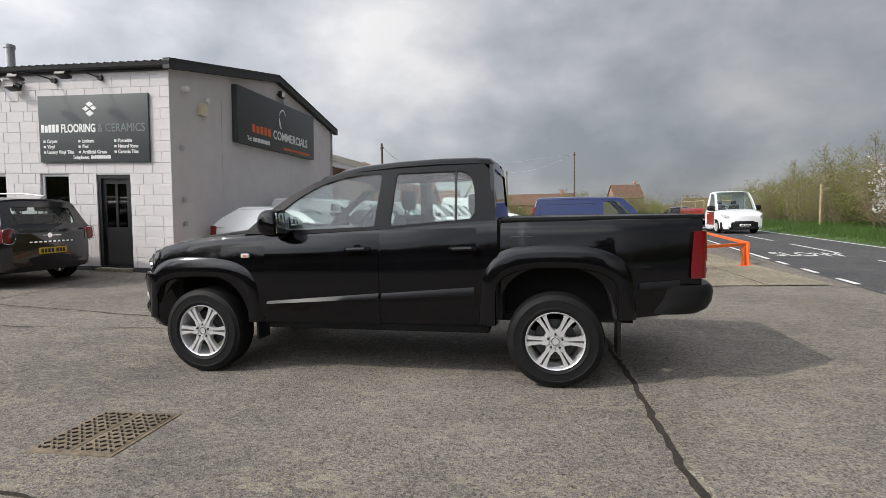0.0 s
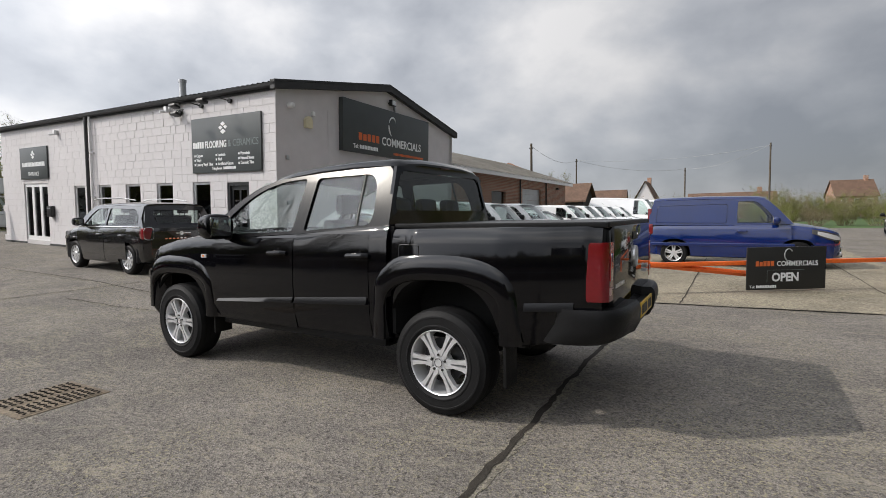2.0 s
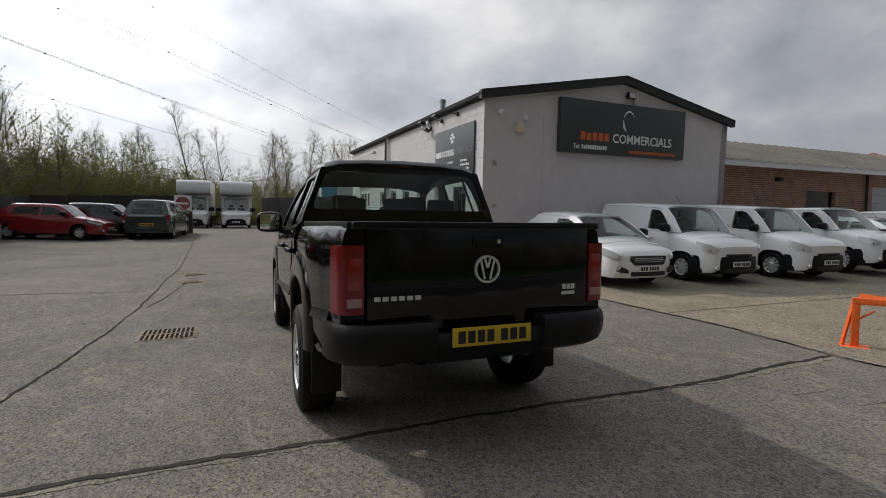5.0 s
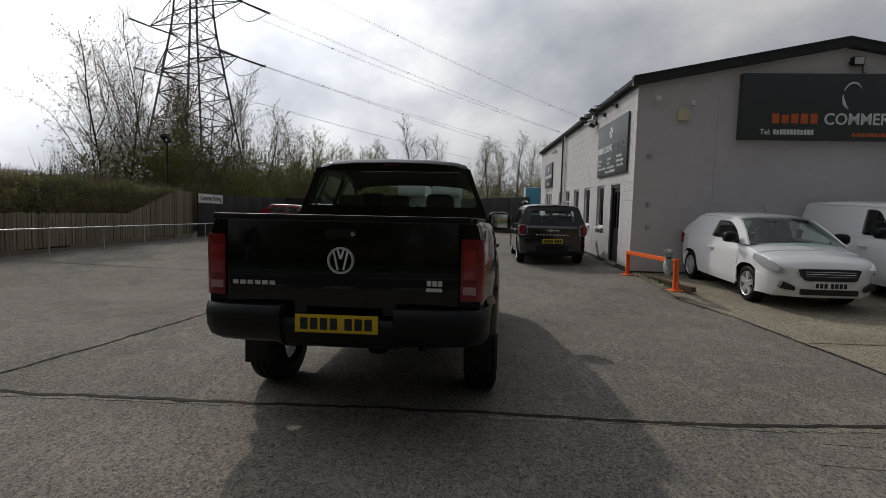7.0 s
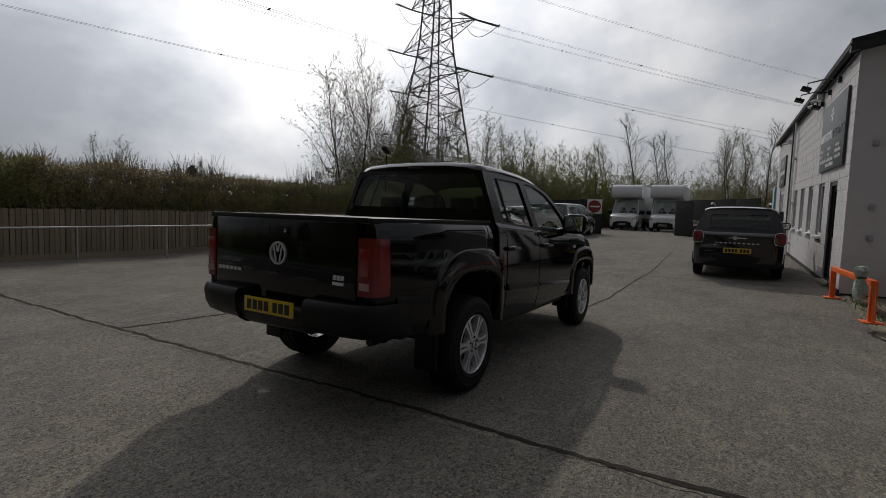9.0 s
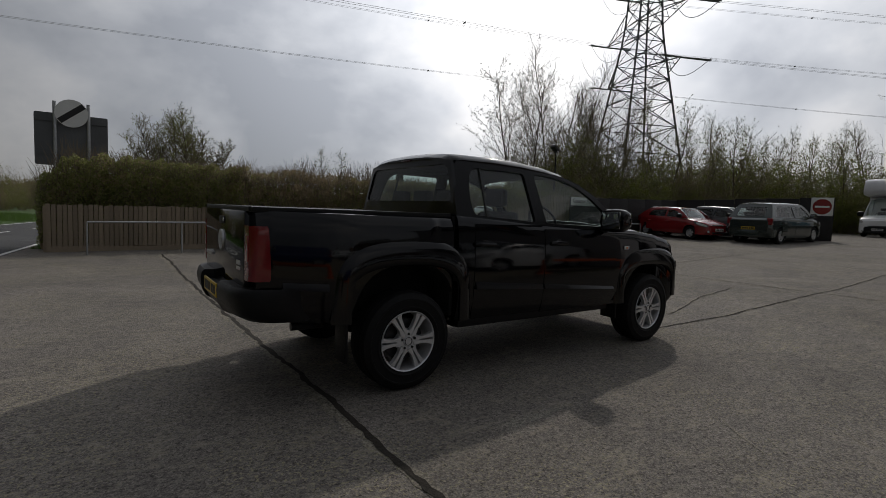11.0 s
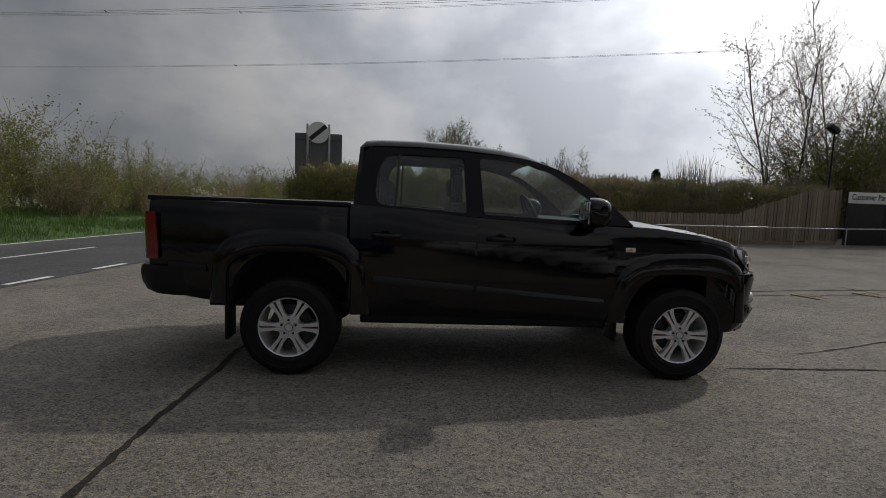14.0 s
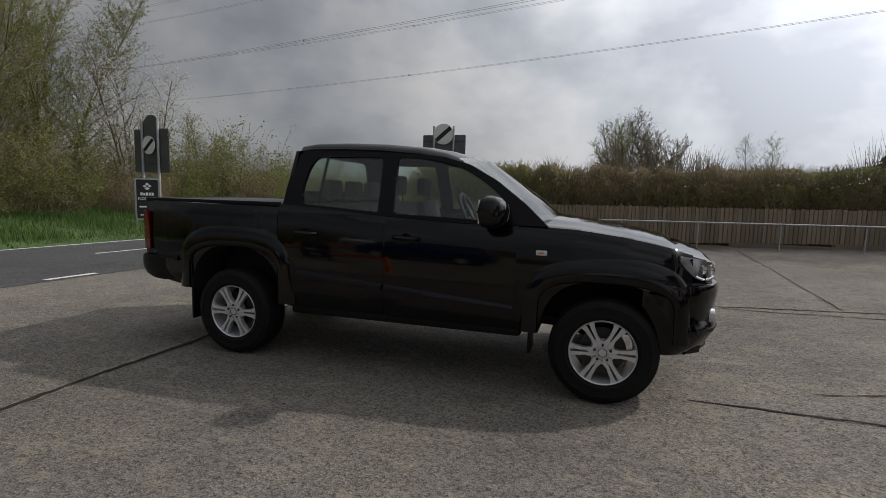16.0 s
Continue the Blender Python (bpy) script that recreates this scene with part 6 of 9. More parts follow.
def brick_range():
    t = thing("brick_workshop", pose(-6.9, 13.3, 0), "long low red brick workshop with weathered sheet roof", "building")
    Lb, h = 16.5, 3.45
    bm = bmesh.new()
    holed(bm, [(0, -0.2), (Lb, -0.2), (Lb, h), (0, h)], [[(8.6, 0), (11.6, 0), (11.6, 2.9), (8.6, 2.9)], [(4.6, 1.6), (6.3, 1.6), (6.3, 2.6), (4.6, 2.6)]], lambda u, v, d: Vector((-d, u, v)), 0.25)
    part("wall", bm, M_BRICK, t, "red brick wall with pale patches")
    bm = bmesh.new()
    box(bm, -8, -0.25, Lb - 0.25, Lb, -0.2, h)
    part("wall", bm, M_BRICK, t)
    bm = bmesh.new()
    prism(bm, [(-8, h), (-0.25, h), (-4.1, 5.2)], lambda u, v, d: Vector((u, d, v)), Lb - 0.25, Lb)
    part("end_gable", bm, M_BRICK, t)
    bm = bmesh.new()
    n = 130
    rows = []
    for k in range(3):
        tt = k / 2
        rows.append([bm.verts.new((0.45 - 4.6 * tt, -0.3 + (Lb + 0.6) * i / n, h + 0.02 + 1.62 * tt + 0.03 * math.sin(i * math.pi / 2))) for i in range(n + 1)])
    for a, b in zip(rows, rows[1:]):
        for i in range(n):
            bm.faces.new((a[i], a[i + 1], b[i + 1], b[i]))
    bmesh.ops.solidify(bm, geom=list(bm.faces), thickness=0.03)
    part("roof", bm, M_ASBEST, t, "weathered corrugated sheet roof", 60)
    bm = bmesh.new()
    box(bm, 0.30, 0.42, -0.3, Lb + 0.3, h - 0.16, h + 0.03)
    part("eaves_board", bm, M_UPVC, t)
    bm = bmesh.new()
    for i in range(9):
        box(bm, -0.16, -0.10, 8.6, 11.6, i * 0.32, i * 0.32 + 0.31, 0.008)
    part("roller_door", bm, M_GALV, t, "pale grey roller door")
    bm = bmesh.new()
    box(bm, -0.14, -0.12, 4.6, 6.3, 1.6, 2.6)
    part("window", bm, M_GLASSD, t)
    for y in (8.1, 12.3):
        bm = bmesh.new()
        rod(bm, (0.08, y, 0), (0.08, y, h - 0.1), 0.045)
        part("downpipe", bm, M_LEAD, t)
    for y, z in ((3.0, 2.9), (14.5, 3.0)):
        bm = bmesh.new()
        box(bm, 0.0, 0.18, y - 0.12, y + 0.12, z, z + 0.12, 0.02)
        part("wall_light", bm, M_LEAD, t)


brick_range()


# ---- barriers, fence, hoarding, boards ----
def barrier(name, a, b, h, label, diag=None, w=0.036):
    t = thing(name, pose(a[0], a[1], ground_z(*a)), label, "barrier", "orange barriers")
    d = Vector((b[0] - a[0], b[1] - a[1], 0))
    Lb = d.length
    ang = math.atan2(d.y, d.x)
    R = Matrix.Rotation(ang, 4, "Z")
    for x in (0.0, Lb):
        bm = bmesh.new()
        box(bm, x - w, x + w, -w, w, 0.01, h, 0.006, R)
        p = part("post", bm, M_ORANGE, t)
        bm = bmesh.new()
        box(bm, x - 0.13, x + 0.13, -0.11, 0.11, 0.0, 0.016, 0.003, R)
        part("foot_plate", bm, M_ORANGE, p)
        bm = bmesh.new()
        sgn = 1 if x == 0 else -1
        rod(bm, R @ Vector((x + sgn * 0.16, 0, h - 0.06)), R @ Vector((x, 0, h * 0.62)), 0.012, n=6)
        rod(bm, R @ Vector((x - sgn * 0.02, 0, h + 0.02)), R @ Vector((x - sgn * 0.11, 0, 0.015)), 0.022, n=4)
        part("brace", bm, M_ORANGE, p)
    bm = bmesh.new()
    box(bm, -w, Lb + w, -w, w, h, h + 2 * w, 0.006, R)
    part("rail", bm, M_ORANGE, t)
    if diag:
        bm = bmesh.new()
        c = Vector((diag[0] - a[0], diag[1] - a[1], diag[2]))
        rod(bm, (0, 0.05, h + 0.07), c, 0.05, n=4)
        part("rail", bm, M_ORANGE, t)
    return t


barrier("barrier", (1.83, 4.97), (6.2, 7.95), 0.48, "bright orange painted steel barrier at the forecourt edge", (4.5, 6.85, 0.18))
barrier("barrier", (-5.78, 4.10), (-3.28, 4.19), 0.47, "bright orange painted steel barrier beside the gable", w=0.038)
barrier("barrier", (6.42, 8.3), (7.4, 15.5), 0.48, "orange painted steel barrier along the road")


def open_board():
    a, b = Vector((3.40, 5.96, 0)), Vector((4.55, 6.74, 0))
    d = b - a
    t = thing("open_board", pose(a.x + 0.06, a.y - 0.09, 0.07, 0, 0, math.degrees(math.atan2(d.y, d.x))) @ Matrix.Diagonal((0.84, 0.84, 0.84, 1)), "black board saying open, hung on an orange barrier", "sign board")
    w = d.length / 0.84
    bm = bmesh.new()
    box(bm, 0, w, -0.03, 0.0, 0, 0.86, 0.008)
    pn = part("panel", bm, M_INK, t)

    def put(txt, x, z, size, width, mt, bold=0.0):
        words(txt, size, mt, pn, pose(x, -0.032, z, 90), width, depth=0.002, bold=bold)

    bm = bmesh.new()
    bars(bm, 0, 0.40, 0, 0.10, 5, 0.75)
    ob = part("name_lettering", bm, M_SIGNO, pn)
    ob.matrix_basis = pose(0.18, -0.032, 0.48, 90)
    put("COMMERCIALS", 0.62, 0.48, 0.14, 0.86, M_SIGNW, 0.002)
    put("OPEN", 0.52, 0.175, 0.235, 0.56, M_SIGNW, 0.008)
    put("Tel:", 0.06, 0.04, 0.08, 0.11, M_SIGNW)
    bm = bmesh.new()
    bars(bm, 0, 0.42, 0, 0.055, 12)
    ob = part("number_lettering", bm, M_SIGNW, pn)
    ob.matrix_basis = pose(0.20, -0.032, 0.04, 90)
    bm = bmesh.new()
    pipe(bm, [(0.86 + 0.085 * math.cos(q), -0.034, 0.70 + 0.12 * math.sin(q)) for q in [0.6 + 0.28 * i for i in range(17)]], 0.012, 6)
    part("crescent_mark", bm, M_GALV, pn)
    bm = bmesh.new()
    for x0, x1, z0, z1 in ((0.42, 0.425, 0.15, 0.40), (0.42, 1.20, 0.395, 0.40)):
        box(bm, x0, x1, -0.032, -0.029, z0, z1)
    part("thin_border", bm, M_SIGNG, pn)


open_board()


def barrier_clutter():
    """A bundle of striped cloth tied to the barrier post, and a low bar lying behind it."""
    x, y = -3.28, 4.11
    t = thing("cloth_bundle", pose(x, y, ground_z(x, y) + 0.40), "grey and white striped cloth bundle tied to a barrier post", "cloth")
    bm = bmesh.new()
    secs = []
    for z, r in ((0.0, 0.035), (0.05, 0.07), (0.14, 0.085), (0.24, 0.075), (0.29, 0.05), (0.33, 0.075), (0.39, 0.095), (0.44, 0.07)):
        secs.append([Vector((r * (1 + 0.25 * math.sin(3 * a + z * 20)) * math.cos(a), -0.06 + r * 0.8 * (1 + 0.25 * math.cos(4 * a + z * 14)) * math.sin(a), z)) for a in [2 * math.pi * i / 14 for i in range(14)]])
    loft(bm, secs)
    c = part("cloth", bm, M_BIN, t)
    bm = bmesh.new()
    pipe(bm, [(0.06 * math.cos(a), -0.055 + 0.055 * math.sin(a), 0.295) for a in [2 * math.pi * i / 12 for i in range(12)]], 0.012, 6, True)
    part("tie", bm, M_INK, c)
    t = thing("kerb_bar", pose(-4.6, 4.55, ground_z(-4.6, 4.5), 0, 0, 2), "low rust-red bar lying behind the barrier", "bar")
    bm = bmesh.new()
    box(bm, -1.2, 1.1, -0.05, 0.05, 0.005, 0.095, 0.012)
    part("bar", bm, M_TILE, t)
    t = thing("letter_box", shop.matrix_basis @ pose(-11.1, 0, 0), "black steel letter box on the showroom wall", "letter box")
    bm = bmesh.new()
    box(bm, -0.15, 0.15, -0.13, -0.004, 1.25, 1.62, 0.012)
    b = part("body", bm, M_DOOR, t)
    bm = bmesh.new()
    box(bm, -0.12, 0.12, -0.138, -0.128, 1.53, 1.56, 0.003)
    part("flap", bm, M_GALV, b)


barrier_clutter()


def fence_line():
    """Close-boarded timber fence, low along the hedge and sweeping up at its far end."""
    t = thing("timber_fence", pose(0, -10.75, 0), "weathered brown close-boarded timber fence", "fence")
    rnd = random.Random(4)
    x = 4.5
    bay = 0

    def top(x):
        if x > -9.8:
            return 1.16 + 0.012 * (4.5 - x)
        k = min(1.0, (-9.8 - x) / 3.2)
        return 1.33 + 0.90 * min(1.0, k * 1.25)

    shapes = []
    for k in range(6):
        bm = bmesh.new()
        w = 0.090 + rnd.uniform(-0.008, 0.008)
        box(bm, -w, 0, 0, 0.018, 0, 1, 0.0)
        for v in bm.verts:
            if v.co.z > 0.5:
                v.co.z += rnd.uniform(-0.006, 0.006)
        me = bpy.data.meshes.new("board")
        bm.to_mesh(me)
        bm.free()
        me.materials.append(M_FENCE)
        shapes.append((me, w))
    while x > -13.3:
        xe = max(x - 2.4, -13.35)
        u = x
        while u > xe:
            me, w = shapes[rnd.randrange(6)]
            gz = ground_z(u, -10.75) + 0.12 + rnd.uniform(-0.01, 0.01)
            ob = new("board", me)
            ob.parent = t
            ob.matrix_basis = Matrix.Translation((u, rnd.uniform(-0.004, 0.004) + (0.012 if rnd.random() < 0.5 else 0), gz)) @ Matrix.Rotation(rnd.uniform(-0.006, 0.006), 4, "Y") @ Matrix.Diagonal((1, 1, top(u) + rnd.uniform(-0.015, 0.015) - gz, 1))
            u -= w + 0.015
        bm = bmesh.new()
        box(bm, xe, x, -0.012, 0.03, ground_z(x, -10.75) - 0.05, ground_z(x, -10.75) + 0.14)
        part("gravel_board", bm, M_FENCE, t)
        bm = bmesh.new()
        box(bm, x - 0.05, x + 0.05, -0.10, -0.002, -0.1, top(x) - 0.05)
        part("fence_post", bm, M_FENCE, t)
        for z in (0.4, 0.95):
            bm = bmesh.new()
            box(bm, xe, x - 0.05, -0.07, -0.004, z, z + 0.07)
            part("fence_rail", bm, M_FENCE, t)
        x = xe
        bay += 1


fence_line()


def hand_rail():
    t = thing("tube_rail", pose(0, -9.95, 0), "galvanised tube rail on posts in front of the fence", "rail")
    xs = [3.7, 1.75, -0.2, -2.2, -4.1, -6.0, -7.8, -9.5, -11.3, -13.0]
    for x in xs:
        bm = bmesh.new()
        g = ground_z(x, -9.95)
        rod(bm, (x, 0, g - 0.1), (x, 0, 0.80 + 0.012 * (3 - x)), 0.020)
        part("post", bm, M_GALV, t)
    bm = bmesh.new()
    pipe(bm, [(x, 0, 0.80 + 0.012 * (3 - x)) for x in xs] + [(-15.2, 0.12, 1.06), (-17.4, 0.3, 1.1)], 0.021, 8)
    part("rail", bm, M_GALV, t)
    for x, y in ((-15.2, 0.12), (-17.4, 0.3)):
        bm = bmesh.new()
        rod(bm, (x, y, ground_z(x, -9)), (x, y, 1.07), 0.024)
        part("post", bm, M_GALV, t)


hand_rail()


def hoarding():
    corner, turn_at, end = Vector((-13.4, -10.5, 0)), Vector((-20.8, -9.9, 0)), Vector((-22.9, -3.9, 0))
    legs = []
    for a, b in ((corner, turn_at), (turn_at, end)):
        d = b - a
        t = thing("black_hoarding", pose(a.x, a.y, 0.2, 0, 0, math.degrees(math.atan2(d.y, d.x))), "tall black painted timber hoarding round the car park", "hoarding", "hoarding runs")
        n = max(4, round(d.length / 1.22))
        w = d.length / n
        for i in range(n):
            bm = bmesh.new()
            box(bm, i * w, (i + 1) * w - 0.012, -0.02, 0.02, 0.0, 1.98 + (0.03 * i if a is corner else 0.2 + 0.045 * i), 0.004)
            part("board", bm, M_HOARD, t)
        legs.append(t)
    t = legs[0]
    s = thing("parking_sign", t.matrix_basis @ pose(0.02, 0, 0), "white customer parking sign on the black hoarding", "sign")
    bm = bmesh.new()
    box(bm, 0, 1.6, -0.045, -0.022, 1.62, 1.98, 0.004)
    pn = part("panel", bm, M_WPLATE, s)
    words("Customer Parking", 0.26, M_INK, pn, pose(0.10, -0.047, 1.74, 90, 0, 0), 1.40, depth=0.002, bold=0.004)
    s = thing("no_entry_sign", legs[1].matrix_basis @ pose(d.length - 0.85, 0, 0), "red and white no entry sign on the hoarding", "sign")
    bm = bmesh.new()
    box(bm, 0, 0.80, -0.045, -0.022, 1.58, 2.38, 0.004)
    pn = part("panel", bm, M_WPLATE, s)
    bm = bmesh.new()
    lathe(bm, [(0.001, -0.052), (0.34, -0.052), (0.34, -0.04)], 32, "Y", (0.40, 0, 1.98))
    dsc = part("red_disc", bm, M_CRED, pn)
    bm = bmesh.new()
    box(bm, 0.14, 0.66, -0.058, -0.052, 1.94, 2.02)
    part("white_bar", bm, M_WPLATE, dsc)
    g = thing("black_gate", pose(-25.6, -0.5, 0.62, 0, 0, -47), "black solid sheet gate standing open by the yard", "gate")
    for i in range(4):
        bm = bmesh.new()
        box(bm, -0.03, 0.03, i * 1.42, (i + 1) * 1.42 - 0.012, 0.05, 2.05, 0.006)
        part("panel", bm, M_HOARD, g)
    bm = bmesh.new()
    for z in (0.3, 1.8):
        box(bm, -0.08, -0.03, 0, 5.66, z, z + 0.08)
    part("frame", bm, M_HOARD, g)


hoarding()


def road_sign(x, y, z_disc, turn, low_board, label):
    """A speed sign on two posts, seen with the grey backs of its neighbours."""
    t = thing("road_sign", pose(x, y, 0, 0, 0, turn), label, "road sign")
    for u in (-0.38, 0.38):
        bm = bmesh.new()
        rod(bm, (u, 0, -0.2), (u, 0, z_disc + 0.30), 0.045, n=10)
        part("post", bm, M_GALV, t)
    bm = bmesh.new()
    prism(bm, rounded([(-0.83, z_disc - 1.45), (-0.83, z_disc - 0.02), (0.83, z_disc - 0.02), (0.83, z_disc - 1.45)], 0.05), lambda u, v, d: Vector((u, d, v)), -0.052, -0.046)
    part("sign_back", bm, M_STEELDK, t, "dark grey back of a sign plate")
    for z in (z_disc - 0.25, z_disc - 1.15):
        bm = bmesh.new()
        box(bm, -0.80, 0.80, -0.046, -0.02, z, z + 0.04)
        part("channel", bm, M_STEELDK, t)
    zd = z_disc if not low_board else z_disc - 0.55
    k = 0.38 if not low_board else 0.30
    bm = bmesh.new()
    lathe(bm, [(0.001, 0.062), (k, 0.062), (k, 0.05), (0.001, 0.05)], 36, "Y", (0.0, 0, zd))
    ds = part("disc", bm, M_WPLATE, t, "white disc with a black diagonal bar")
    bm = bmesh.new()
    mm = Matrix.Translation((0, 0.064, zd)) @ Matrix.Rotation(radians(40), 4, "Y")
    box(bm, -k * 0.95, k * 0.95, -0.002, 0.002, -k * 0.20, k * 0.20, 0, mm)
    part("diagonal_bar", bm, M_INK, ds)
    if low_board:
        bm = bmesh.new()
        lathe(bm, [(0.001, -0.055), (0.40, -0.055), (0.40, -0.065)], 32, "Y", (0.0, 0, z_disc + 0.05))
        part("disc_back", bm, M_STEELDK, t)
    return t


road_sign(4.06, -13.4, 3.66, 0, False, "national speed limit sign on two posts by the road")
sg = road_sign(12.8, -8.6, 3.36, -6, True, "speed limit sign on two posts on the far verge")


def arrow_board():
    t = thing("flooring_board", pose(12.72, -8.36, -0.05, 0, 0, 40) @ Matrix.Diagonal((0.86, 0.86, 0.86, 1)), "black arrow board for the flooring shop below the road sign", "sign board")
    bm = bmesh.new()
    prism(bm, rounded([(-0.42, 0.45), (-0.42, 2.05), (0.42, 2.05), (0.42, 0.45)], 0.08), lambda u, v, d: Vector((u, d, v)), 0.03, 0.08)
    pn = part("frame", bm, M_GALV, t)
    bm = bmesh.new()
    prism(bm, rounded([(-0.36, 0.51), (-0.36, 1.99), (0.36, 1.99), (0.36, 0.51)], 0.05), lambda u, v, d: Vector((u, d, v)), 0.08, 0.086)
    pp = part("panel", bm, M_INK, pn)
    bm = bmesh.new()
    tile_logo(bm, 0, 1.72, 0.16, lambda u, v, d: Vector((-u, 0.087 + d, v)))
    part("tile_mark", bm, M_SIGNW, pp)
    words("FLOORING", 0.15, M_SIGNW, pp, pose(0.31, 0.088, 1.22, 90, 0, 180), 0.62, depth=0.002)
    bm = bmesh.new()
    bars(bm, 0, 0.46, 0, 0.11, 5)
    ob = part("name_lettering", bm, M_SIGNW, pp)
    ob.matrix_basis = pose(0.23, 0.088, 1.39, 90, 0, 180)
    bm = bmesh.new()
    prism(bm, [(0.28, 0.93), (0.28, 0.99), (-0.08, 0.99), (-0.08, 1.06), (-0.30, 0.96), (-0.08, 0.86), (-0.08, 0.93)], lambda u, v, d: Vector((u, 0.087 + d, v)), 0, 0.004)
    part("arrow", bm, M_SIGNW, pp)
    bm = bmesh.new()
    bars(bm, 0, 0.5, 0, 0.05, 8)
    ob = part("number_lettering", bm, M_SIGNW, pp)
    ob.matrix_basis = pose(0.25, 0.088, 0.62, 90, 0, 180)
    for u in (-0.38, 0.38):
        bm = bmesh.new()
        rod(bm, (u, 0.02, -0.2), (u, 0.02, 1.9), 0.03)
        part("leg", bm, M_GALV, t)


arrow_board()

# ---- the other vehicles ----
def car_spec(kind, L, W, H, wb, fo, r, paint, **kw):
    hw, x0 = W / 2, -L / 2

    def fx(f):
        return x0 + f * L

    van = kind == "van"
    bz = kw.pop("belt_z", (0.60 if van else 0.64) * H)
    c = kw.pop("cowl", 0.19 if van else 0.25)
    rf, rr = kw.pop("roof_from", 0.335 if van else 0.44), kw.pop("roof_to", 0.955 if van else 0.86)
    tail_top = kw.pop("tail_top", 0.985)
    k = kw.pop("tumble", 0.10 if van else 0.34)
    zb = 0.22 if van else 0.20
    nz = (0.76, 0.81, 0.86, 0.92) if van else (0.70, 0.765, 0.825, 0.895)
    st = [(x0, 0.68 * hw, 0.34, bz * nz[0], 0.01), (x0 + 0.05, 0.83 * hw, 0.24, bz * nz[1], 0.03), (x0 + 0.18, 0.93 * hw, zb, bz * nz[2], 0.045), (x0 + 0.5, 0.985 * hw, zb, bz * nz[3], 0.055), (fx(c), hw, zb, bz - 0.015, 0.06),
          (0, hw, zb, bz, 0), (fx(0.88), 0.995 * hw, zb + 0.02, bz + (0.0 if van else 0.04), 0), (x0 + L - 0.16, 0.96 * hw, zb + 0.07, bz + (0.0 if van else 0.04), 0), (x0 + L - 0.04, 0.90 * hw, zb + 0.12, bz + (0 if van else 0.02), 0), (x0 + L, 0.82 * hw, zb + 0.18, bz - 0.06, 0)]
    S = dict(paint=paint, st=st, n=36, deck=0.26, cab=(fx(c) + 0.03, x0 + L - 0.10), belt=(0.957 * hw, bz, k), tuck=0.15 if van else 0.4)
    xf, xr = x0 + fo, x0 + fo + wb
    S["arches"] = [(xf, r + 0.07, r * 2 + 0.05, hw - 0.30), (xr, r + 0.07, r * 2 + 0.05, hw - 0.30)]
    zt = H - 0.085
    yr = cabin_y(S, zt) + 0.012
    ax = fx(c) - 0.03
    S["outline"] = [(ax, bz), (ax + (fx(rf) - ax) * 0.45, bz + (zt - bz) * 0.56), (ax + (fx(rf) - ax) * 0.78, bz + (zt - bz) * 0.87), (fx(rf), zt), (fx((rf + rr) / 2), zt + 0.02), (fx(rr), zt - 0.02), (fx(tail_top) - 0.02 - (0 if van else 0.16), bz + (zt - bz) * 0.45), (fx(tail_top), bz), (0, bz - 0.01)]
    wz = zt - 0.07
    bx = fx(kw.pop("b_pillar", 0.47 if van else 0.56))
    fw = rounded([(ax + 0.30, bz + 0.03), (ax + 0.30 + (fx(rf) - ax) * 0.30, bz + (wz - bz) * 0.55), (fx(rf) + 0.10, wz - 0.01), (bx - 0.03, wz), (bx, bz + 0.04)], [0.03, 0.06, 0.12, 0.04, 0.04])
    S["holes"] = [fw]
    if not van:
        ex = fx(rr) - 0.04
        S["holes"].append(rounded([(bx + 0.07, bz + 0.04), (bx + 0.05, wz), (ex - 0.22, wz - 0.01), (ex - 0.03, bz + (wz - bz) * 0.6), (ex + 0.02, bz + 0.07)], [0.04, 0.04, 0.1, 0.05, 0.05]))
    S["roof"] = [(fx(rf) - 0.06, H - 0.055, yr), (fx(rf) + 0.12, H - 0.025, yr), (fx((rf + rr) / 2), H, yr), (fx(rr) - 0.12, H - 0.012, yr), (fx(rr), H - 0.035, yr * 0.985)]
    S["screen"] = ((ax + 0.01, bz + 0.01, 0.93 * hw), (fx(rf) - 0.01, H - 0.075, yr * 0.95), -0.10)
    gl = (0.62 * hw, bz + 0.10, yr * 0.80, zt - 0.10) if not van else (0.30 * hw, zt - 0.5, 0.28 * hw, zt - 0.12)
    S["back"] = dict(x0=fx(tail_top), z0=bz, x1=fx(rr), z1=zt - 0.02, w0=0.93 * hw, w1=yr * 0.97, bulge=0.04, glass=gl)
    S["wheels"] = [(xf, 0, r, 0.19, hw - 0.03), (xr, 0, r, 0.19, hw - 0.03)]
    S["mirror"] = (ax + 0.36, hw * 0.95, bz + 0.09)
    S["mirrork"] = 0.9
    S["doors"] = [(ax + 0.26, bx + 0.03, zb + 0.07, bz - 0.015, bx - 0.12)] + ([(bx + 0.05, xr - 0.02, zb + 0.12, bz - 0.015, xr - 0.14)] if kw.pop("four", not van) else [])
    S["seats"] = [(bx - 0.30, 2, bz - 0.28)] + ([] if van else [(fx(0.72), 3, bz - 0.28)])
    S["dash"] = (ax + 0.02, ax + 0.45, bz + 0.02, hw * 0.85)
    low = kw.pop("lower", paint)
    S["bits"] = [("grille", M_INK, (x0 - 0.018, x0 + 0.06, -0.46 * hw, 0.46 * hw, 0.605, 0.66), 0.02, False), ("lower_grille", M_INK, (x0 - 0.078, x0 + 0.06, -0.5 * hw, 0.5 * hw, 0.27, 0.36), 0.02, False)]
    S["plates"] = [(x0 - 0.085, 0.45, False, -1), (x0 + L + 0.008, bz * 0.62, True, 1)]
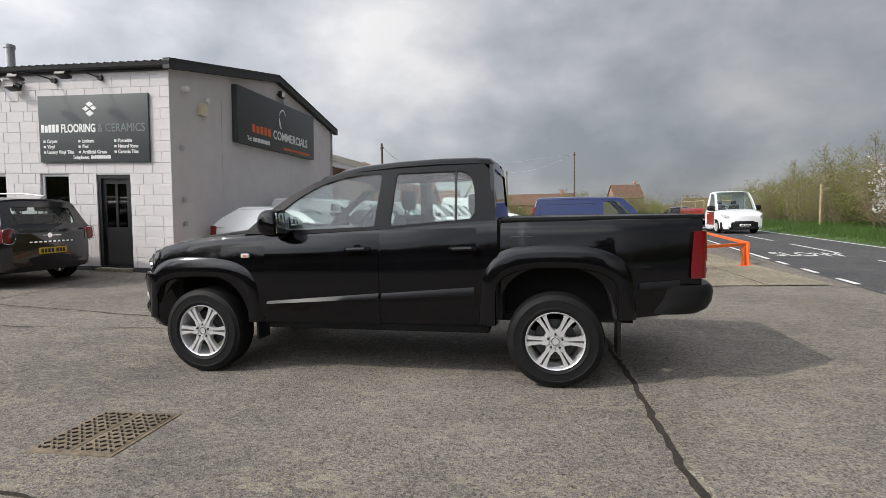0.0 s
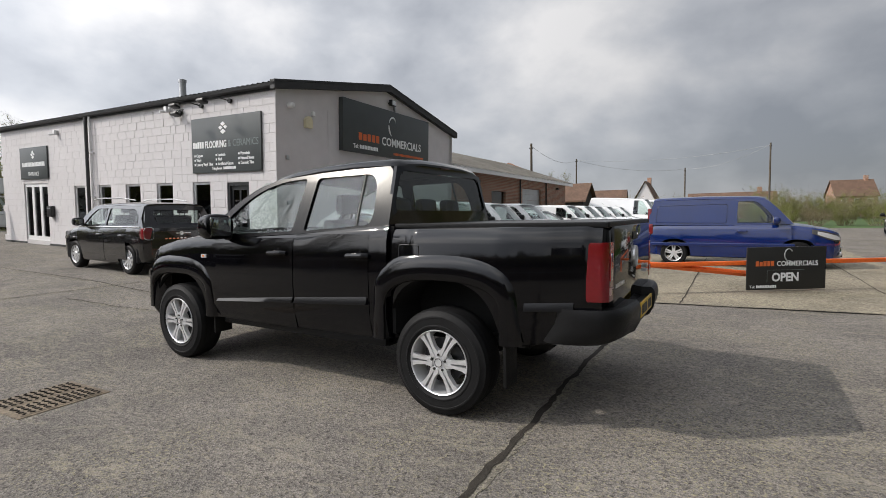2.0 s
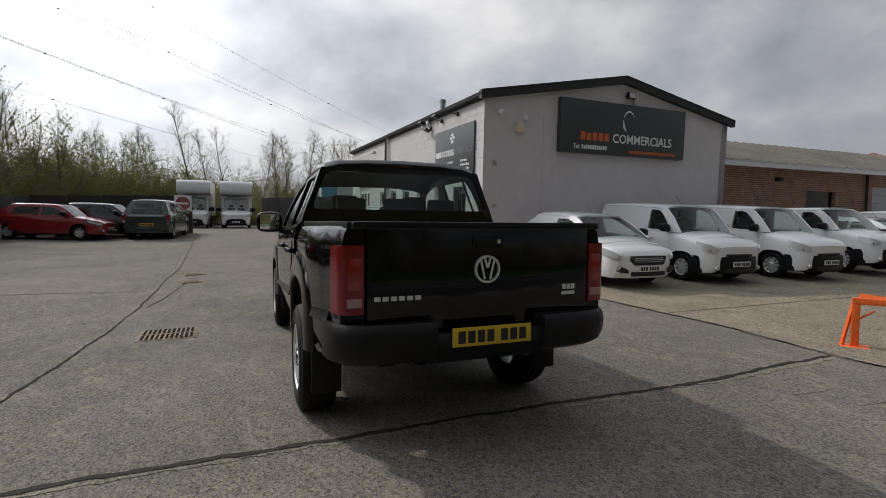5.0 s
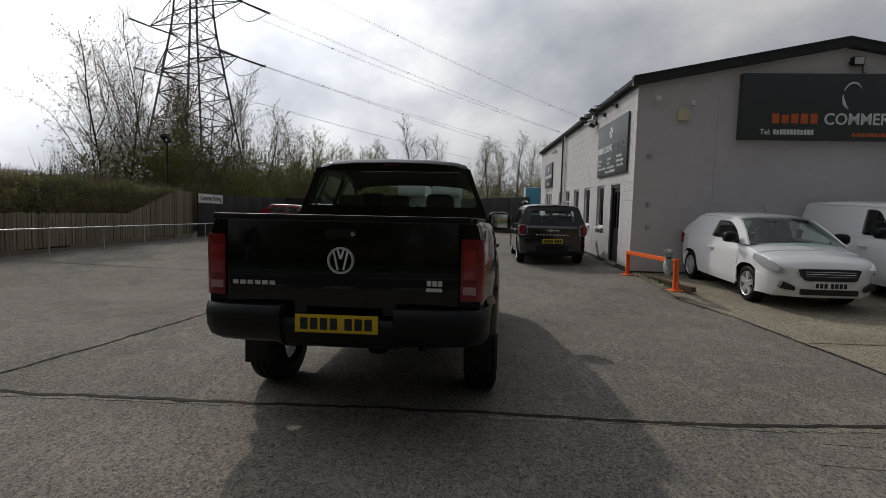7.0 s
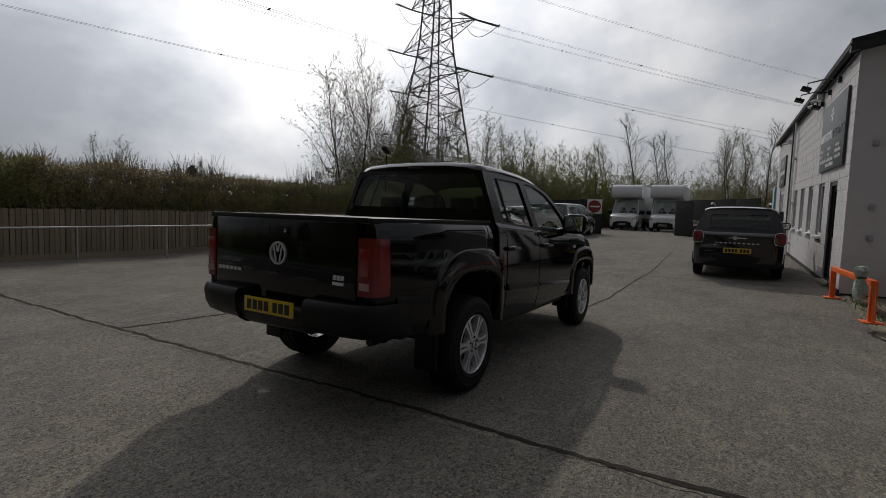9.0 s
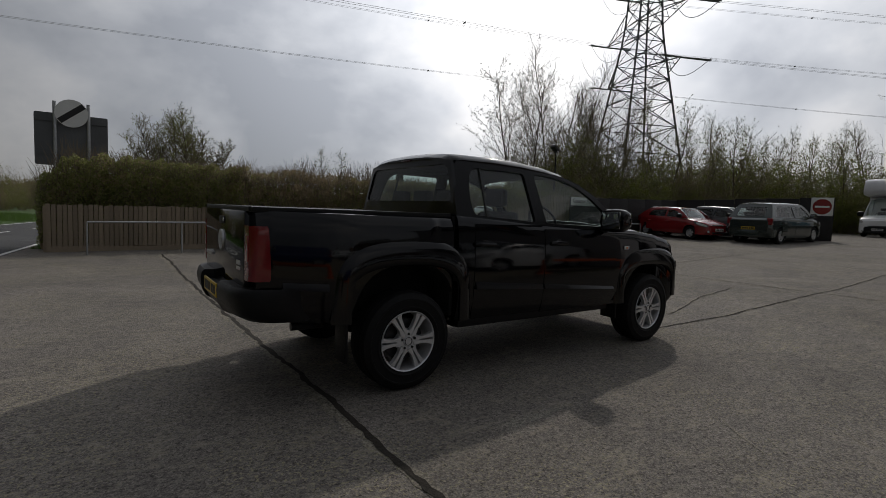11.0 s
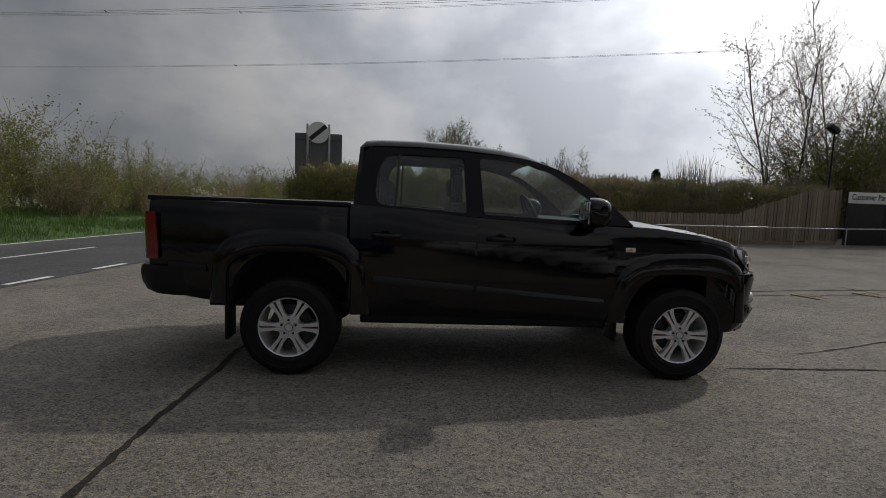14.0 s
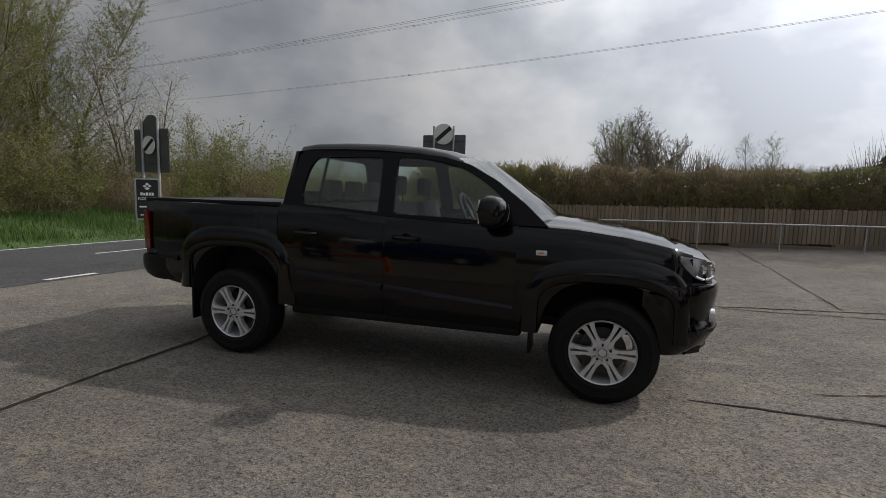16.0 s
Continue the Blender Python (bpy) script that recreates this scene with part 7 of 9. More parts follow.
    S["nose"] = (x0, bz, hw, low, L)
    S.update(kw)
    return S


def dress(root, S, tail=True):
    """Head lamps, bumpers and tail lamps of an everyday car or van."""
    x0, bz, hw, low, L = S["nose"]
    for s in (-1, 1):
        bm = bmesh.new()
        secs = []
        for d, z0, z1 in (((0.02, 0.66, 0.74), (0.10, 0.65, 0.80), (0.26, 0.69, 0.84), (0.42, 0.77, 0.865)) if low is M_BLACK2 else ((0.03, 0.62, 0.70), (0.12, 0.62, 0.775), (0.30, 0.67, 0.835), (0.58, 0.79, 0.885))):
            x = x0 + d
            w = lerp_table(S["st"], x)
            secs.append([Vector((x - 0.02, s * (w * 0.985 + 0.022), bz * z0)), Vector((x - 0.02, s * (w * 0.97 + 0.022), bz * z1)), Vector((x + 0.08, s * (w - 0.14), bz * z1)), Vector((x + 0.08, s * (w - 0.14), bz * z0))])
        loft(bm, secs)
        hl = part("headlamp", bm, M_CLEAR if low is M_BLACK2 or S["paint"] is M_WHITE else M_HLAMP, root, "", 50)
        if low is not M_BLACK2:
            bm = bmesh.new()
            secs = []
            for d, z0, z1 in ((0.05, 0.645, 0.70), (0.12, 0.65, 0.745), (0.30, 0.70, 0.80), (0.48, 0.77, 0.84)):
                x = x0 + d
                w = lerp_table(S["st"], x)
                secs.append([Vector((x - 0.024, s * (w * 0.983 + 0.027), bz * z0)), Vector((x - 0.024, s * (w * 0.973 + 0.027), bz * z1)), Vector((x + 0.02, s * (w - 0.05), bz * z1)), Vector((x + 0.02, s * (w - 0.05), bz * z0))])
            loft(bm, secs)
            part("lamp_reflector", bm, M_CLEAR, hl, "", 50)
        bm = bmesh.new()
        w = lerp_table(S["st"], x0 + 0.16)
        lathe(bm, [(0.001, -0.004), (0.035, -0.006), (0.05, 0.006), (0.05, 0.05)], 16, "X", (x0 + 0.085, s * (w - 0.07), bz * 0.69))
        part("lamp_bowl", bm, M_HLAMP if low is M_BLACK2 else M_CHROME, hl)
        bm = bmesh.new()
        lathe(bm, [(0.001, -0.01), (0.04, -0.01), (0.05, 0.03)], 14, "X", (x0 - 0.01, s * 0.72 * hw, 0.36))
        part("fog_lamp", bm, M_CLEAR, root)
        if tail:
            bm = bmesh.new()
            a, b = sorted((s * hw * 0.76, s * hw * 0.965))
            box(bm, x0 + L - 0.17, x0 + L - 0.015, a, b, bz * 0.76, bz * 1.03, 0.03)
            part("tail_lamp", bm, M_RED, root)
    van = low is M_BLACK2
    tz = 0.60 if van else 0.54
    bm = bmesh.new()
    secs = []
    for f in (-1, -0.95, -0.85, -0.6, -0.3, 0, 0.3, 0.6, 0.85, 0.95, 1):
        x = x0 - 0.035 + 0.42 * abs(f) ** 6 + 0.05 * abs(f) ** 2
        y = f * hw * 0.995
        secs.append([Vector((x, y, 0.23)), Vector((x - 0.03, y, 0.30)), Vector((x - 0.035, y, tz - 0.10)), Vector((x - 0.012, y, tz)), Vector((x + 0.14, y * 0.93, tz + 0.02)), Vector((x + 0.14, y * 0.93, 0.22))])
    loft(bm, secs)
    part("front_bumper", bm, low, root, "", 50)
    bm = bmesh.new()
    secs = []
    for f in (-1, -0.9, -0.6, 0, 0.6, 0.9, 1):
        x = x0 + L - 0.26 * abs(f) ** 5 - 0.04 * abs(f) ** 2
        y = f * hw * 0.985
        secs.append([Vector((x + 0.02, y, 0.28)), Vector((x + 0.03, y, 0.50)), Vector((x + 0.0, y, 0.58)), Vector((x - 0.1, y * 0.95, 0.58)), Vector((x - 0.1, y * 0.95, 0.26))])
    loft(bm, secs)
    part("rear_bumper", bm, low, root, "", 50)
    bm = bmesh.new()
    rod(bm, (S["roof"][1][0] + 0.1, 0, S["roof"][1][1]), (S["roof"][1][0] + 0.28, 0, S["roof"][1][1] + 0.22), 0.006, 0.003, n=5)
    part("aerial", bm, M_INK, root)


def park(name, S, x, y, turn, label, category, z=None, group="", tail=True):
    pitch = 0.0
    if z is None:
        c, s = 1.3 * math.cos(radians(turn)), 1.3 * math.sin(radians(turn))
        a, b = ground_z(x - c, y - s), ground_z(x + c, y + s)
        pitch, z = math.degrees(math.atan2(a - b, 2.6)), (a + b) / 2 + (0.014 if y > 4.4 and x > -6.6 else 0.001)
    r = vehicle(name, pose(x, y, z, 0, pitch, turn), S, label, category, group)
    dress(r, S, tail)
    return r


# compact dark hatchback by the showroom wall
S_MINI = car_spec("hatch", 3.80, 1.76, 1.58, 2.36, 0.74, 0.325, M_MINI, style="ten", rim=0.66, roof_to=0.925, cowl=0.24, roof_from=0.40, tumble=0.30, lower=M_BLACK2, glass=M_GLASS, belt_z=1.01)
mini = park("hatchback_car", S_MINI, -9.20, 2.64, 0.0, "dark brown-grey compact hatchback parked by the showroom wall", "car", tail=False)


def mini_extras():
    x0, bz, hw, low, L = S_MINI["nose"]
    xr = x0 + L
    bm = bmesh.new()
    rod(bm, (xr - 0.03, -0.05, 0.90), (xr + 0.012, -0.05, 0.90), 0.045, n=16)
    box(bm, xr - 0.03, xr + 0.008, -0.17, 0.17, 0.885, 0.912, 0.004)
    part("winged_badge", bm, M_CHROME, mini)
    for s in (-1, 1):
        bm = bmesh.new()
        a, b = sorted((s * hw * 0.73, s * hw * 0.99))
        box(bm, xr - 0.20, xr + 0.004, a, b, 0.77, 1.04, 0.085)
        tl = part("tail_lamp", bm, M_RED, mini, "rounded red tail lamp")
        bm = bmesh.new()
        pipe(bm, [(xr + 0.004, y, z) for y, z in rounded([(a + 0.012, 0.775), (a + 0.012, 1.035), (b - 0.012, 1.035), (b - 0.012, 0.775)], 0.085, 6)], 0.005, 6, True)
        part("lamp_ring", bm, M_CHROME, tl)
        bm = bmesh.new()
        pipe(bm, [(-0.75, s * 0.58, 1.615), (-0.42, s * 0.59, 1.655), (0.55, s * 0.59, 1.66), (1.1, s * 0.58, 1.61)], 0.014, 8)
        part("roof_rail", bm, M_GALV, mini)
        bm = bmesh.new()
        pipe(bm, [(-1.0, s * (hw * 0.965), bz), (0, s * (hw * 0.965), bz + 0.005), (1.7, s * (hw * 0.955), bz + 0.03)], 0.010, 6)
        part("waist_trim", bm, M_CHROME, mini)
    bm = bmesh.new()
    for i in range(10):
        box(bm, xr - 0.02, xr + 0.012, -0.42 + i * 0.085, -0.42 + i * 0.085 + 0.05, 0.775, 0.80)
    part("badge_lettering", bm, M_CHROME, mini)


mini_extras()

S_FI = car_spec("hatch", 3.62, 1.66, 1.46, 2.26, 0.74, 0.30, M_WHITE, style="five", rim=0.68, cowl=0.225, roof_from=0.43, roof_to=0.84, four=False, glass=M_GLASS, belt_z=0.945, b_pillar=0.60, tumble=0.38)
S_FI["holes"] = S_FI["holes"][:1]
S_FI["seats"] = S_FI["seats"][:1]
S_FI["bits"] = S_FI["bits"][1:]
S_FI["plates"][0] = (S_FI["nose"][0] - 0.085, 0.42, False, -1)
fi = park("small_van", S_FI, -4.25, 6.10, 180, "small white car-based van parked nose out by the gable", "van", group="vans for sale")


def small_van_face():
    """Wide dark grille with chrome slats and dark fog lamp recesses."""
    x0, bz, hw, low, L = S_FI["nose"]
    bm = bmesh.new()
    prism(bm, rounded([(-0.45, 0.665), (-0.37, 0.49), (0.37, 0.49), (0.45, 0.665)], 0.04, 3), lambda u, v, d: Vector((x0 - 0.062 + d + 0.05 * max(0, v - 0.44) / 0.16 * 0.5, u, v)), -0.022, 0.06)
    g = part("main_grille", bm, M_INK, fi, "black trapezoid grille with chrome slats")
    for z in (0.52, 0.555, 0.59, 0.625):
        bm = bmesh.new()
        rod(bm, (x0 - 0.075 + (z - 0.44) * 0.12, -0.36, z), (x0 - 0.075 + (z - 0.44) * 0.12, 0.36, z), 0.006, n=6)
        part("slat", bm, M_CHROME, g)
    for s in (-1, 1):
        bm = bmesh.new()
        prism(bm, rounded([(0.50, 0.33), (0.50, 0.40), (0.66, 0.47), (0.70, 0.36)], 0.02, 3), lambda u, v, d: Vector((x0 - 0.02 + d + 0.25 * max(0, u - 0.5), s * u, v)), -0.045, 0.03)
        part("fog_recess", bm, M_INK, fi)
    # green paper on the dashboard
    bm = bmesh.new()
    box(bm, S_FI["dash"][0] + 0.10, S_FI["dash"][0] + 0.34, -0.55, -0.05, S_FI["dash"][2] + 0.001, S_FI["dash"][2] + 0.006)
    part("green_paper", bm, M_PAPERG, fi)


small_van_face()
S_B = car_spec("van", 3.70, 1.70, 1.72, 2.51, 0.76, 0.305, M_WHITE, lower=M_BLACK2, cowl=0.235, roof_from=0.385, belt_z=1.06, b_pillar=0.50)
S_C = car_spec("van", 3.90, 1.72, 1.73, 2.51, 0.76, 0.31, M_WHITE, lower=M_BLACK2, cowl=0.225, roof_from=0.375, belt_z=1.08, b_pillar=0.49)
park("panel_van", S_B, -4.25, 8.62, 180, "white compact panel van with black bumpers, parked nose out", "van", group="vans for sale")
v2 = park("panel_van", S_C, -4.15, 11.3, 180, "white compact panel van with black bumpers, parked nose out", "van", group="vans for sale")
for i, (x, y) in enumerate(((-4.2, 14.2), (-4.0, 19.4), (-3.9, 22.0), (-3.9, 24.3), (-3.8, 26.7), (-3.6, 29.2))):
    copy_thing(v2, pose(x, y, ground_z(x, y) + 0.014, 0, 0, 180 + (i % 3 - 1) * 2))
S_GC = car_spec("hatch", 4.25, 1.76, 1.48, 2.58, 0.88, 0.31, M_SILVER, style="five")
park("estate_car", S_GC, -4.2, 16.8, 180, "silver-grey hatchback parked among the vans", "car")
S_T = car_spec("van", 5.3, 2.0, 2.35, 3.2, 0.95, 0.34, M_WHITE, lower=M_BLACK2, cowl=0.17, roof_from=0.30, belt_z=1.25, b_pillar=0.42)
tv = park("large_van", S_T, -3.2, 32.0, 180, "large white panel van at the end of the row", "van", group="vans for sale")
copy_thing(tv, pose(-2.6, 35.0, 0.014, 0, 0, 178))

S_BL = car_spec("van", 4.18, 1.84, 1.80, 2.66, 0.84, 0.325, M_BLUE, style="five", rim=0.66, cowl=0.23, roof_from=0.375, belt_z=1.06, b_pillar=0.50, tumble=0.12, lower=M_BLUE, mirrorpaint=M_BLUE)
bv = park("blue_van", S_BL, 3.28, 11.3, 181.5, "deep blue panel van parked behind the orange barrier", "van")


def blue_extras():
    x0, bz, hw, low, L = S_BL["nose"]
    for s in (-1, 1):
        bm = bmesh.new()
        pts = rounded([(0.22, 1.10), (0.20, 1.58), (1.80, 1.56), (1.86, 1.12)], 0.07)
        for a, b in zip(pts, pts[1:] + pts[:1]):
            rod(bm, (a[0], s * (cabin_y(S_BL, a[1]) + 0.002), a[1]), (b[0], s * (cabin_y(S_BL, b[1]) + 0.002), b[1]), 0.009, n=5)
        part("panel_pressing", bm, M_BLUE, bv)
        bm = bmesh.new()
        box(bm, -1.2, 2.0, min(s * hw * 0.985, s * (hw + 0.012)), max(s * hw * 0.985, s * (hw + 0.012)), 0.52, 0.60, 0.01)
        part("side_moulding", bm, M_BLUE, bv)
        bm = bmesh.new()
        a, b = sorted((s * hw * 0.84, s * hw * 0.915))
        box(bm, x0 + L - 0.13, x0 + L - 0.035, a, b, 0.95, 1.50, 0.02)
        part("tail_lamp", bm, M_RED, bv)


blue_extras()

# cars at the far side of the yard
S_R = car_spec("hatch", 3.62, 1.60, 1.38, 2.34, 0.74, 0.28, M_CRED, style="five", cowl=0.25, roof_from=0.42, roof_to=0.84)
park("red_hatchback", S_R, -18.3, -8.2, -99, "red hatchback parked in front of the black hoarding", "car")
S_D = car_spec("hatch", 4.0, 1.74, 1.44, 2.62, 0.88, 0.31, M_GREY, style="five", cowl=0.26, roof_from=0.42, roof_to=0.80)
park("dark_saloon", S_D, -20.0, -6.9, -99, "dark grey car parked beyond the red hatchback", "car")
S_G = car_spec("hatch", 4.35, 1.76, 1.64, 2.7, 0.85, 0.32, M_GREEN, style="five", cowl=0.22, roof_from=0.37, roof_to=0.90, belt_z=1.0)
park("green_people_carrier", S_G, -19.9, -4.95, -4, "dark green people carrier parked near the no entry sign", "car")


def luton(x, y, z, turn, label):
    S = car_spec("van", 6.2, 2.0, 2.35, 3.6, 1.0, 0.35, M_WHITE, lower=M_BLACK2, cowl=0.15, roof_from=0.25, roof_to=0.36, tail_top=0.38, belt_z=1.25, b_pillar=0.34)
    S["cab"] = (-2.15, -0.75)
    S["body_end"] = -0.7
    S["plates"] = S["plates"][:1]
    S["mirrork"] = 1.5
    r = park("box_lorry", S, x, y, turn, label, "lorry", z, "box lorries", False)
    bm = bmesh.new()
    box(bm, -0.72, 3.4, -1.1, 1.1, 0.95, 3.45, 0.04)
    part("box_body", bm, M_LUTON, r)
    bm = bmesh.new()
    prism(bm, rounded([(-0.73, 2.42), (-1.95, 2.50), (-2.1, 2.75), (-1.85, 3.45), (-0.73, 3.45)], [0, 0.15, 0.3, 0.4, 0], 6), lambda u, v, d: Vector((u, d, v)), -1.1, 1.1)
    part("cab_pod", bm, M_LUTON, r)
    bm = bmesh.new()
    box(bm, -0.7, 3.3, -0.5, 0.5, 0.55, 0.95)
    part("chassis", bm, M_WELL, r)
    return r


lt1 = luton(-36.3, -4.9, ground_z(-36.3, -4.9), 180, "white box-bodied lorry parked beyond the yard gate")
copy_thing(lt1, pose(-36.3, -2.1, ground_z(-36.3, -2.1), 0, 0, 180))
lt3 = luton(-39.0, 8.0, ground_z(-39, 8), -90, "white box-bodied lorry with a light blue curtain at the rear")
bm = bmesh.new()
box(bm, 2.1, 3.42, 1.10, 1.115, 1.1, 3.40, 0.004)
part("blue_curtain", bm, M_CURTAIN, lt3)


def tipper():
    S = car_spec("van", 6.2, 2.0, 2.25, 3.6, 1.0, 0.35, M_WHITE, lower=M_BLACK2, cowl=0.15, roof_from=0.25, roof_to=0.36, tail_top=0.38, belt_z=1.22, b_pillar=0.34)
    S["cab"] = (-2.15, -0.75)
    S["body_end"] = -0.7
    S["plates"] = S["plates"][:1]
    S["mirrork"] = 1.4
    x, y = 11.5, 25.6
    r = park("flatbed_lorry", S, x, y, 93, "white flatbed lorry with red body on the road", "lorry", 0.03, "", False)
    bm = bmesh.new()
    box(bm, -0.6, 3.3, -1.05, 1.05, 0.75, 0.9)
    for s in (-1, 1):
        box(bm, -0.6, 3.3, s * 1.03 - 0.02, s * 1.03 + 0.02, 0.9, 1.35, 0.01)
    part("red_dropside", bm, M_CRED, r)
    bm = bmesh.new()
    for u in (-0.5, 0.8, 2.0, 3.2):
        for s in (-1, 1):
            rod(bm, (u, s * 1.0, 1.3), (u, s * 1.0, 1.75), 0.025)
    for s in (-1, 1):
        rod(bm, (-0.5, s * 1.0, 1.75), (3.2, s * 1.0, 1.75), 0.025)
    part("rail", bm, M_WOOD, r)
    for s in (-1, 1):
        bm = bmesh.new()
        a, b = sorted((s * 1.001, s * 1.006))
        box(bm, -1.9, -0.95, a, b, 0.45, 1.15)
        part("red_door_panel", bm, M_CRED, r)


tipper()
S_K = car_spec("hatch", 4.2, 1.78, 1.48, 2.58, 0.87, 0.31, M_GREY, style="five")
park("passing_car", S_K, near_x(33) + 0.9, 33.0, 80, "dark grey hatchback out on the road", "car", 0.03)

# ---- trees, hedges, grass ----
class Geo:
    """Loose triangles and quads gathered for one mesh."""

    def __init__(self):
        self.v, self.f = [], []

    def tube(self, a, b, ra, rb, n=4):
        d = b - a
        if d.length < 1e-5:
            return
        s = d.cross(Vector((0.3, 0.9, 0.2))).normalized()
        t = d.cross(s).normalized()
        k = len(self.v)
        for p, r in ((a, ra), (b, rb)):
            for i in range(n):
                q = 2 * math.pi * i / n
                self.v.append(p + s * (r * math.cos(q)) + t * (r * math.sin(q)))
        for i in range(n):
            j = (i + 1) % n
            self.f.append((k + i, k + j, k + n + j, k + n + i))

    def strand(self, a, b, ra, rb):
        """The finest twig: one narrow tapering face."""
        d = b - a
        s = d.cross(Vector((0.4, 0.7, 0.5)))
        if s.length < 1e-6:
            return
        s.normalize()
        k = len(self.v)
        self.v += [a - s * ra, a + s * ra, b + s * rb, b - s * rb]
        self.f.append((k, k + 1, k + 2, k + 3))

    def leaf(self, p, size, rnd, squash=0.6):
        d = Vector((rnd.gauss(0, 1), rnd.gauss(0, 1), rnd.gauss(0, 0.8)))
        d.normalize()
        e = d.cross(Vector((rnd.gauss(0, 1), rnd.gauss(0, 1), rnd.gauss(0, 1)))).normalized()
        k = len(self.v)
        a, b = d * size * 0.5, e * size * 0.5 * squash
        self.v += [p - a, p + b, p + a, p - b]
        self.f.append((k, k + 1, k + 2, k + 3))

    def part(self, name, material, parent=None, kind="", label=""):
        me = bpy.data.meshes.new(name)
        me.from_pydata([tuple(v) for v in self.v], [], self.f)
        me.materials.append(material)
        ob = new(name, me)
        ob.parent = parent
        return tagged(ob, label, kind=kind)


def bare_tree(seed, h, spread, stems, limb_mat, leaf_mat, leaves, leaf_size, label, dense=1.0, up=0.5, category="tree", thick=0.008, clear=0.16, lean=1.0, fat=1.0):
    """A tree in early spring: leaders with rising side limbs, fine twigs, and small buds or blossom."""
    rnd = random.Random(seed)
    root = thing("bare_tree", None, label, category)
    wood, twig, leaf = Geo(), Geo(), Geo()
    tips = []

    def wander(p, d, length, n, r0, r1, jitter, lift, geo, sides):
        """Draw a bending shoot and return its nodes."""
        nodes = []
        for i in range(n):
            d = (d + Vector((rnd.gauss(0, jitter), rnd.gauss(0, jitter), rnd.gauss(0, jitter * 0.6) + lift))).normalized()
            q = p + d * (length / n)
            ra, rb = r0 + (r1 - r0) * i / n, r0 + (r1 - r0) * (i + 1) / n
            geo.tube(p, q, ra, rb, sides)
            nodes.append((q, d, rb))
            p = q
        return nodes

    def off(d, lo, hi):
        """A direction that leaves d at an angle."""
        s = d.cross(Vector((rnd.gauss(0, 1), rnd.gauss(0, 1), rnd.gauss(0, 1)))).normalized()
        a = rnd.uniform(lo, hi)
        return (d * math.cos(a) + s * math.sin(a)).normalized()

    for st in range(stems):
        a = 2 * math.pi * st / stems + rnd.uniform(-0.5, 0.5)
        ln = 0.05 + 0.16 * lean * rnd.uniform(0.3, 1.0) * spread if stems > 1 else 0.03
        hs = h * (rnd.uniform(0.72, 1.0) if st else 1.0)
        base = Vector((math.cos(a), math.sin(a), 0)) * (0.22 if stems > 1 else 0.0) + Vector((0, 0, -0.1))
        r0 = hs * thick + 0.015
        trunk = wander(base, Vector((math.cos(a) * ln, math.sin(a) * ln, 1)).normalized(), hs, 12, r0, 0.012, 0.055, 0.02, wood, 6)
        nb = int(hs * 2.3 * dense)
        turn = rnd.uniform(0, 6.28)
        for b in range(nb):
            t = clear + (0.98 - clear) * (b + rnd.random()) / nb
            k = min(11, int(t * 12))
            p0, d0, rr = trunk[k]
            pm = trunk[k - 1][0].lerp(p0, t * 12 - k) if k else p0
            turn += 2.4 + rnd.uniform(-0.5, 0.5)
            el = rnd.uniform(0.45, 0.95) + 0.35 * t
            d = Vector((math.cos(turn) * math.cos(el), math.sin(turn) * math.cos(el), math.sin(el)))
            L = hs * (0.08 + 0.36 * spread * (1 - t) ** 0.75) * rnd.uniform(0.65, 1.2)
            rb = min(rr * 0.7, 0.006 + L * 0.008) * (1 + 0.3 * (fat - 1))
            limb = wander(pm, d, L, 5, rb, 0.005 * fat, 0.13, up * 0.10, wood if L > 1.6 else twig, 4 if L > 1.6 else 3)
            for q, dd, rq in limb:
                for _ in range(2 if rnd.random() < 0.75 * dense else 1):
                    L2 = (0.25 + L * 0.26) * rnd.uniform(0.6, 1.25)
                    sh = wander(q, off(dd, 0.4, 0.95), L2, 3, min(rq, 0.0085 * fat), 0.004 * fat, 0.14, up * 0.09, twig, 3)
                    for q2, d2, _r in sh[::2] if L2 < 0.5 else sh:
                        L3 = L2 * rnd.uniform(0.3, 0.6)
                        q3 = q2 + off((d2 + Vector((0, 0, up * 0.3))).normalized(), 0.3, 0.8) * L3
                        twig.strand(q2, q3, 0.005 * fat, 0.003 * fat)
                        tips.append(q3)
                        tips.append(q2)
    for _ in range(leaves):
        p = rnd.choice(tips) + Vector((rnd.gauss(0, 0.04), rnd.gauss(0, 0.04), rnd.gauss(0, 0.04)))
        leaf.leaf(p, leaf_size * rnd.uniform(0.6, 1.3), rnd)
    wood.part("trunk", limb_mat, root)
    cr = twig.part("crown", M_TWIG, root)
    if leaves:
        leaf.part("leaves", leaf_mat, cr)
    return root


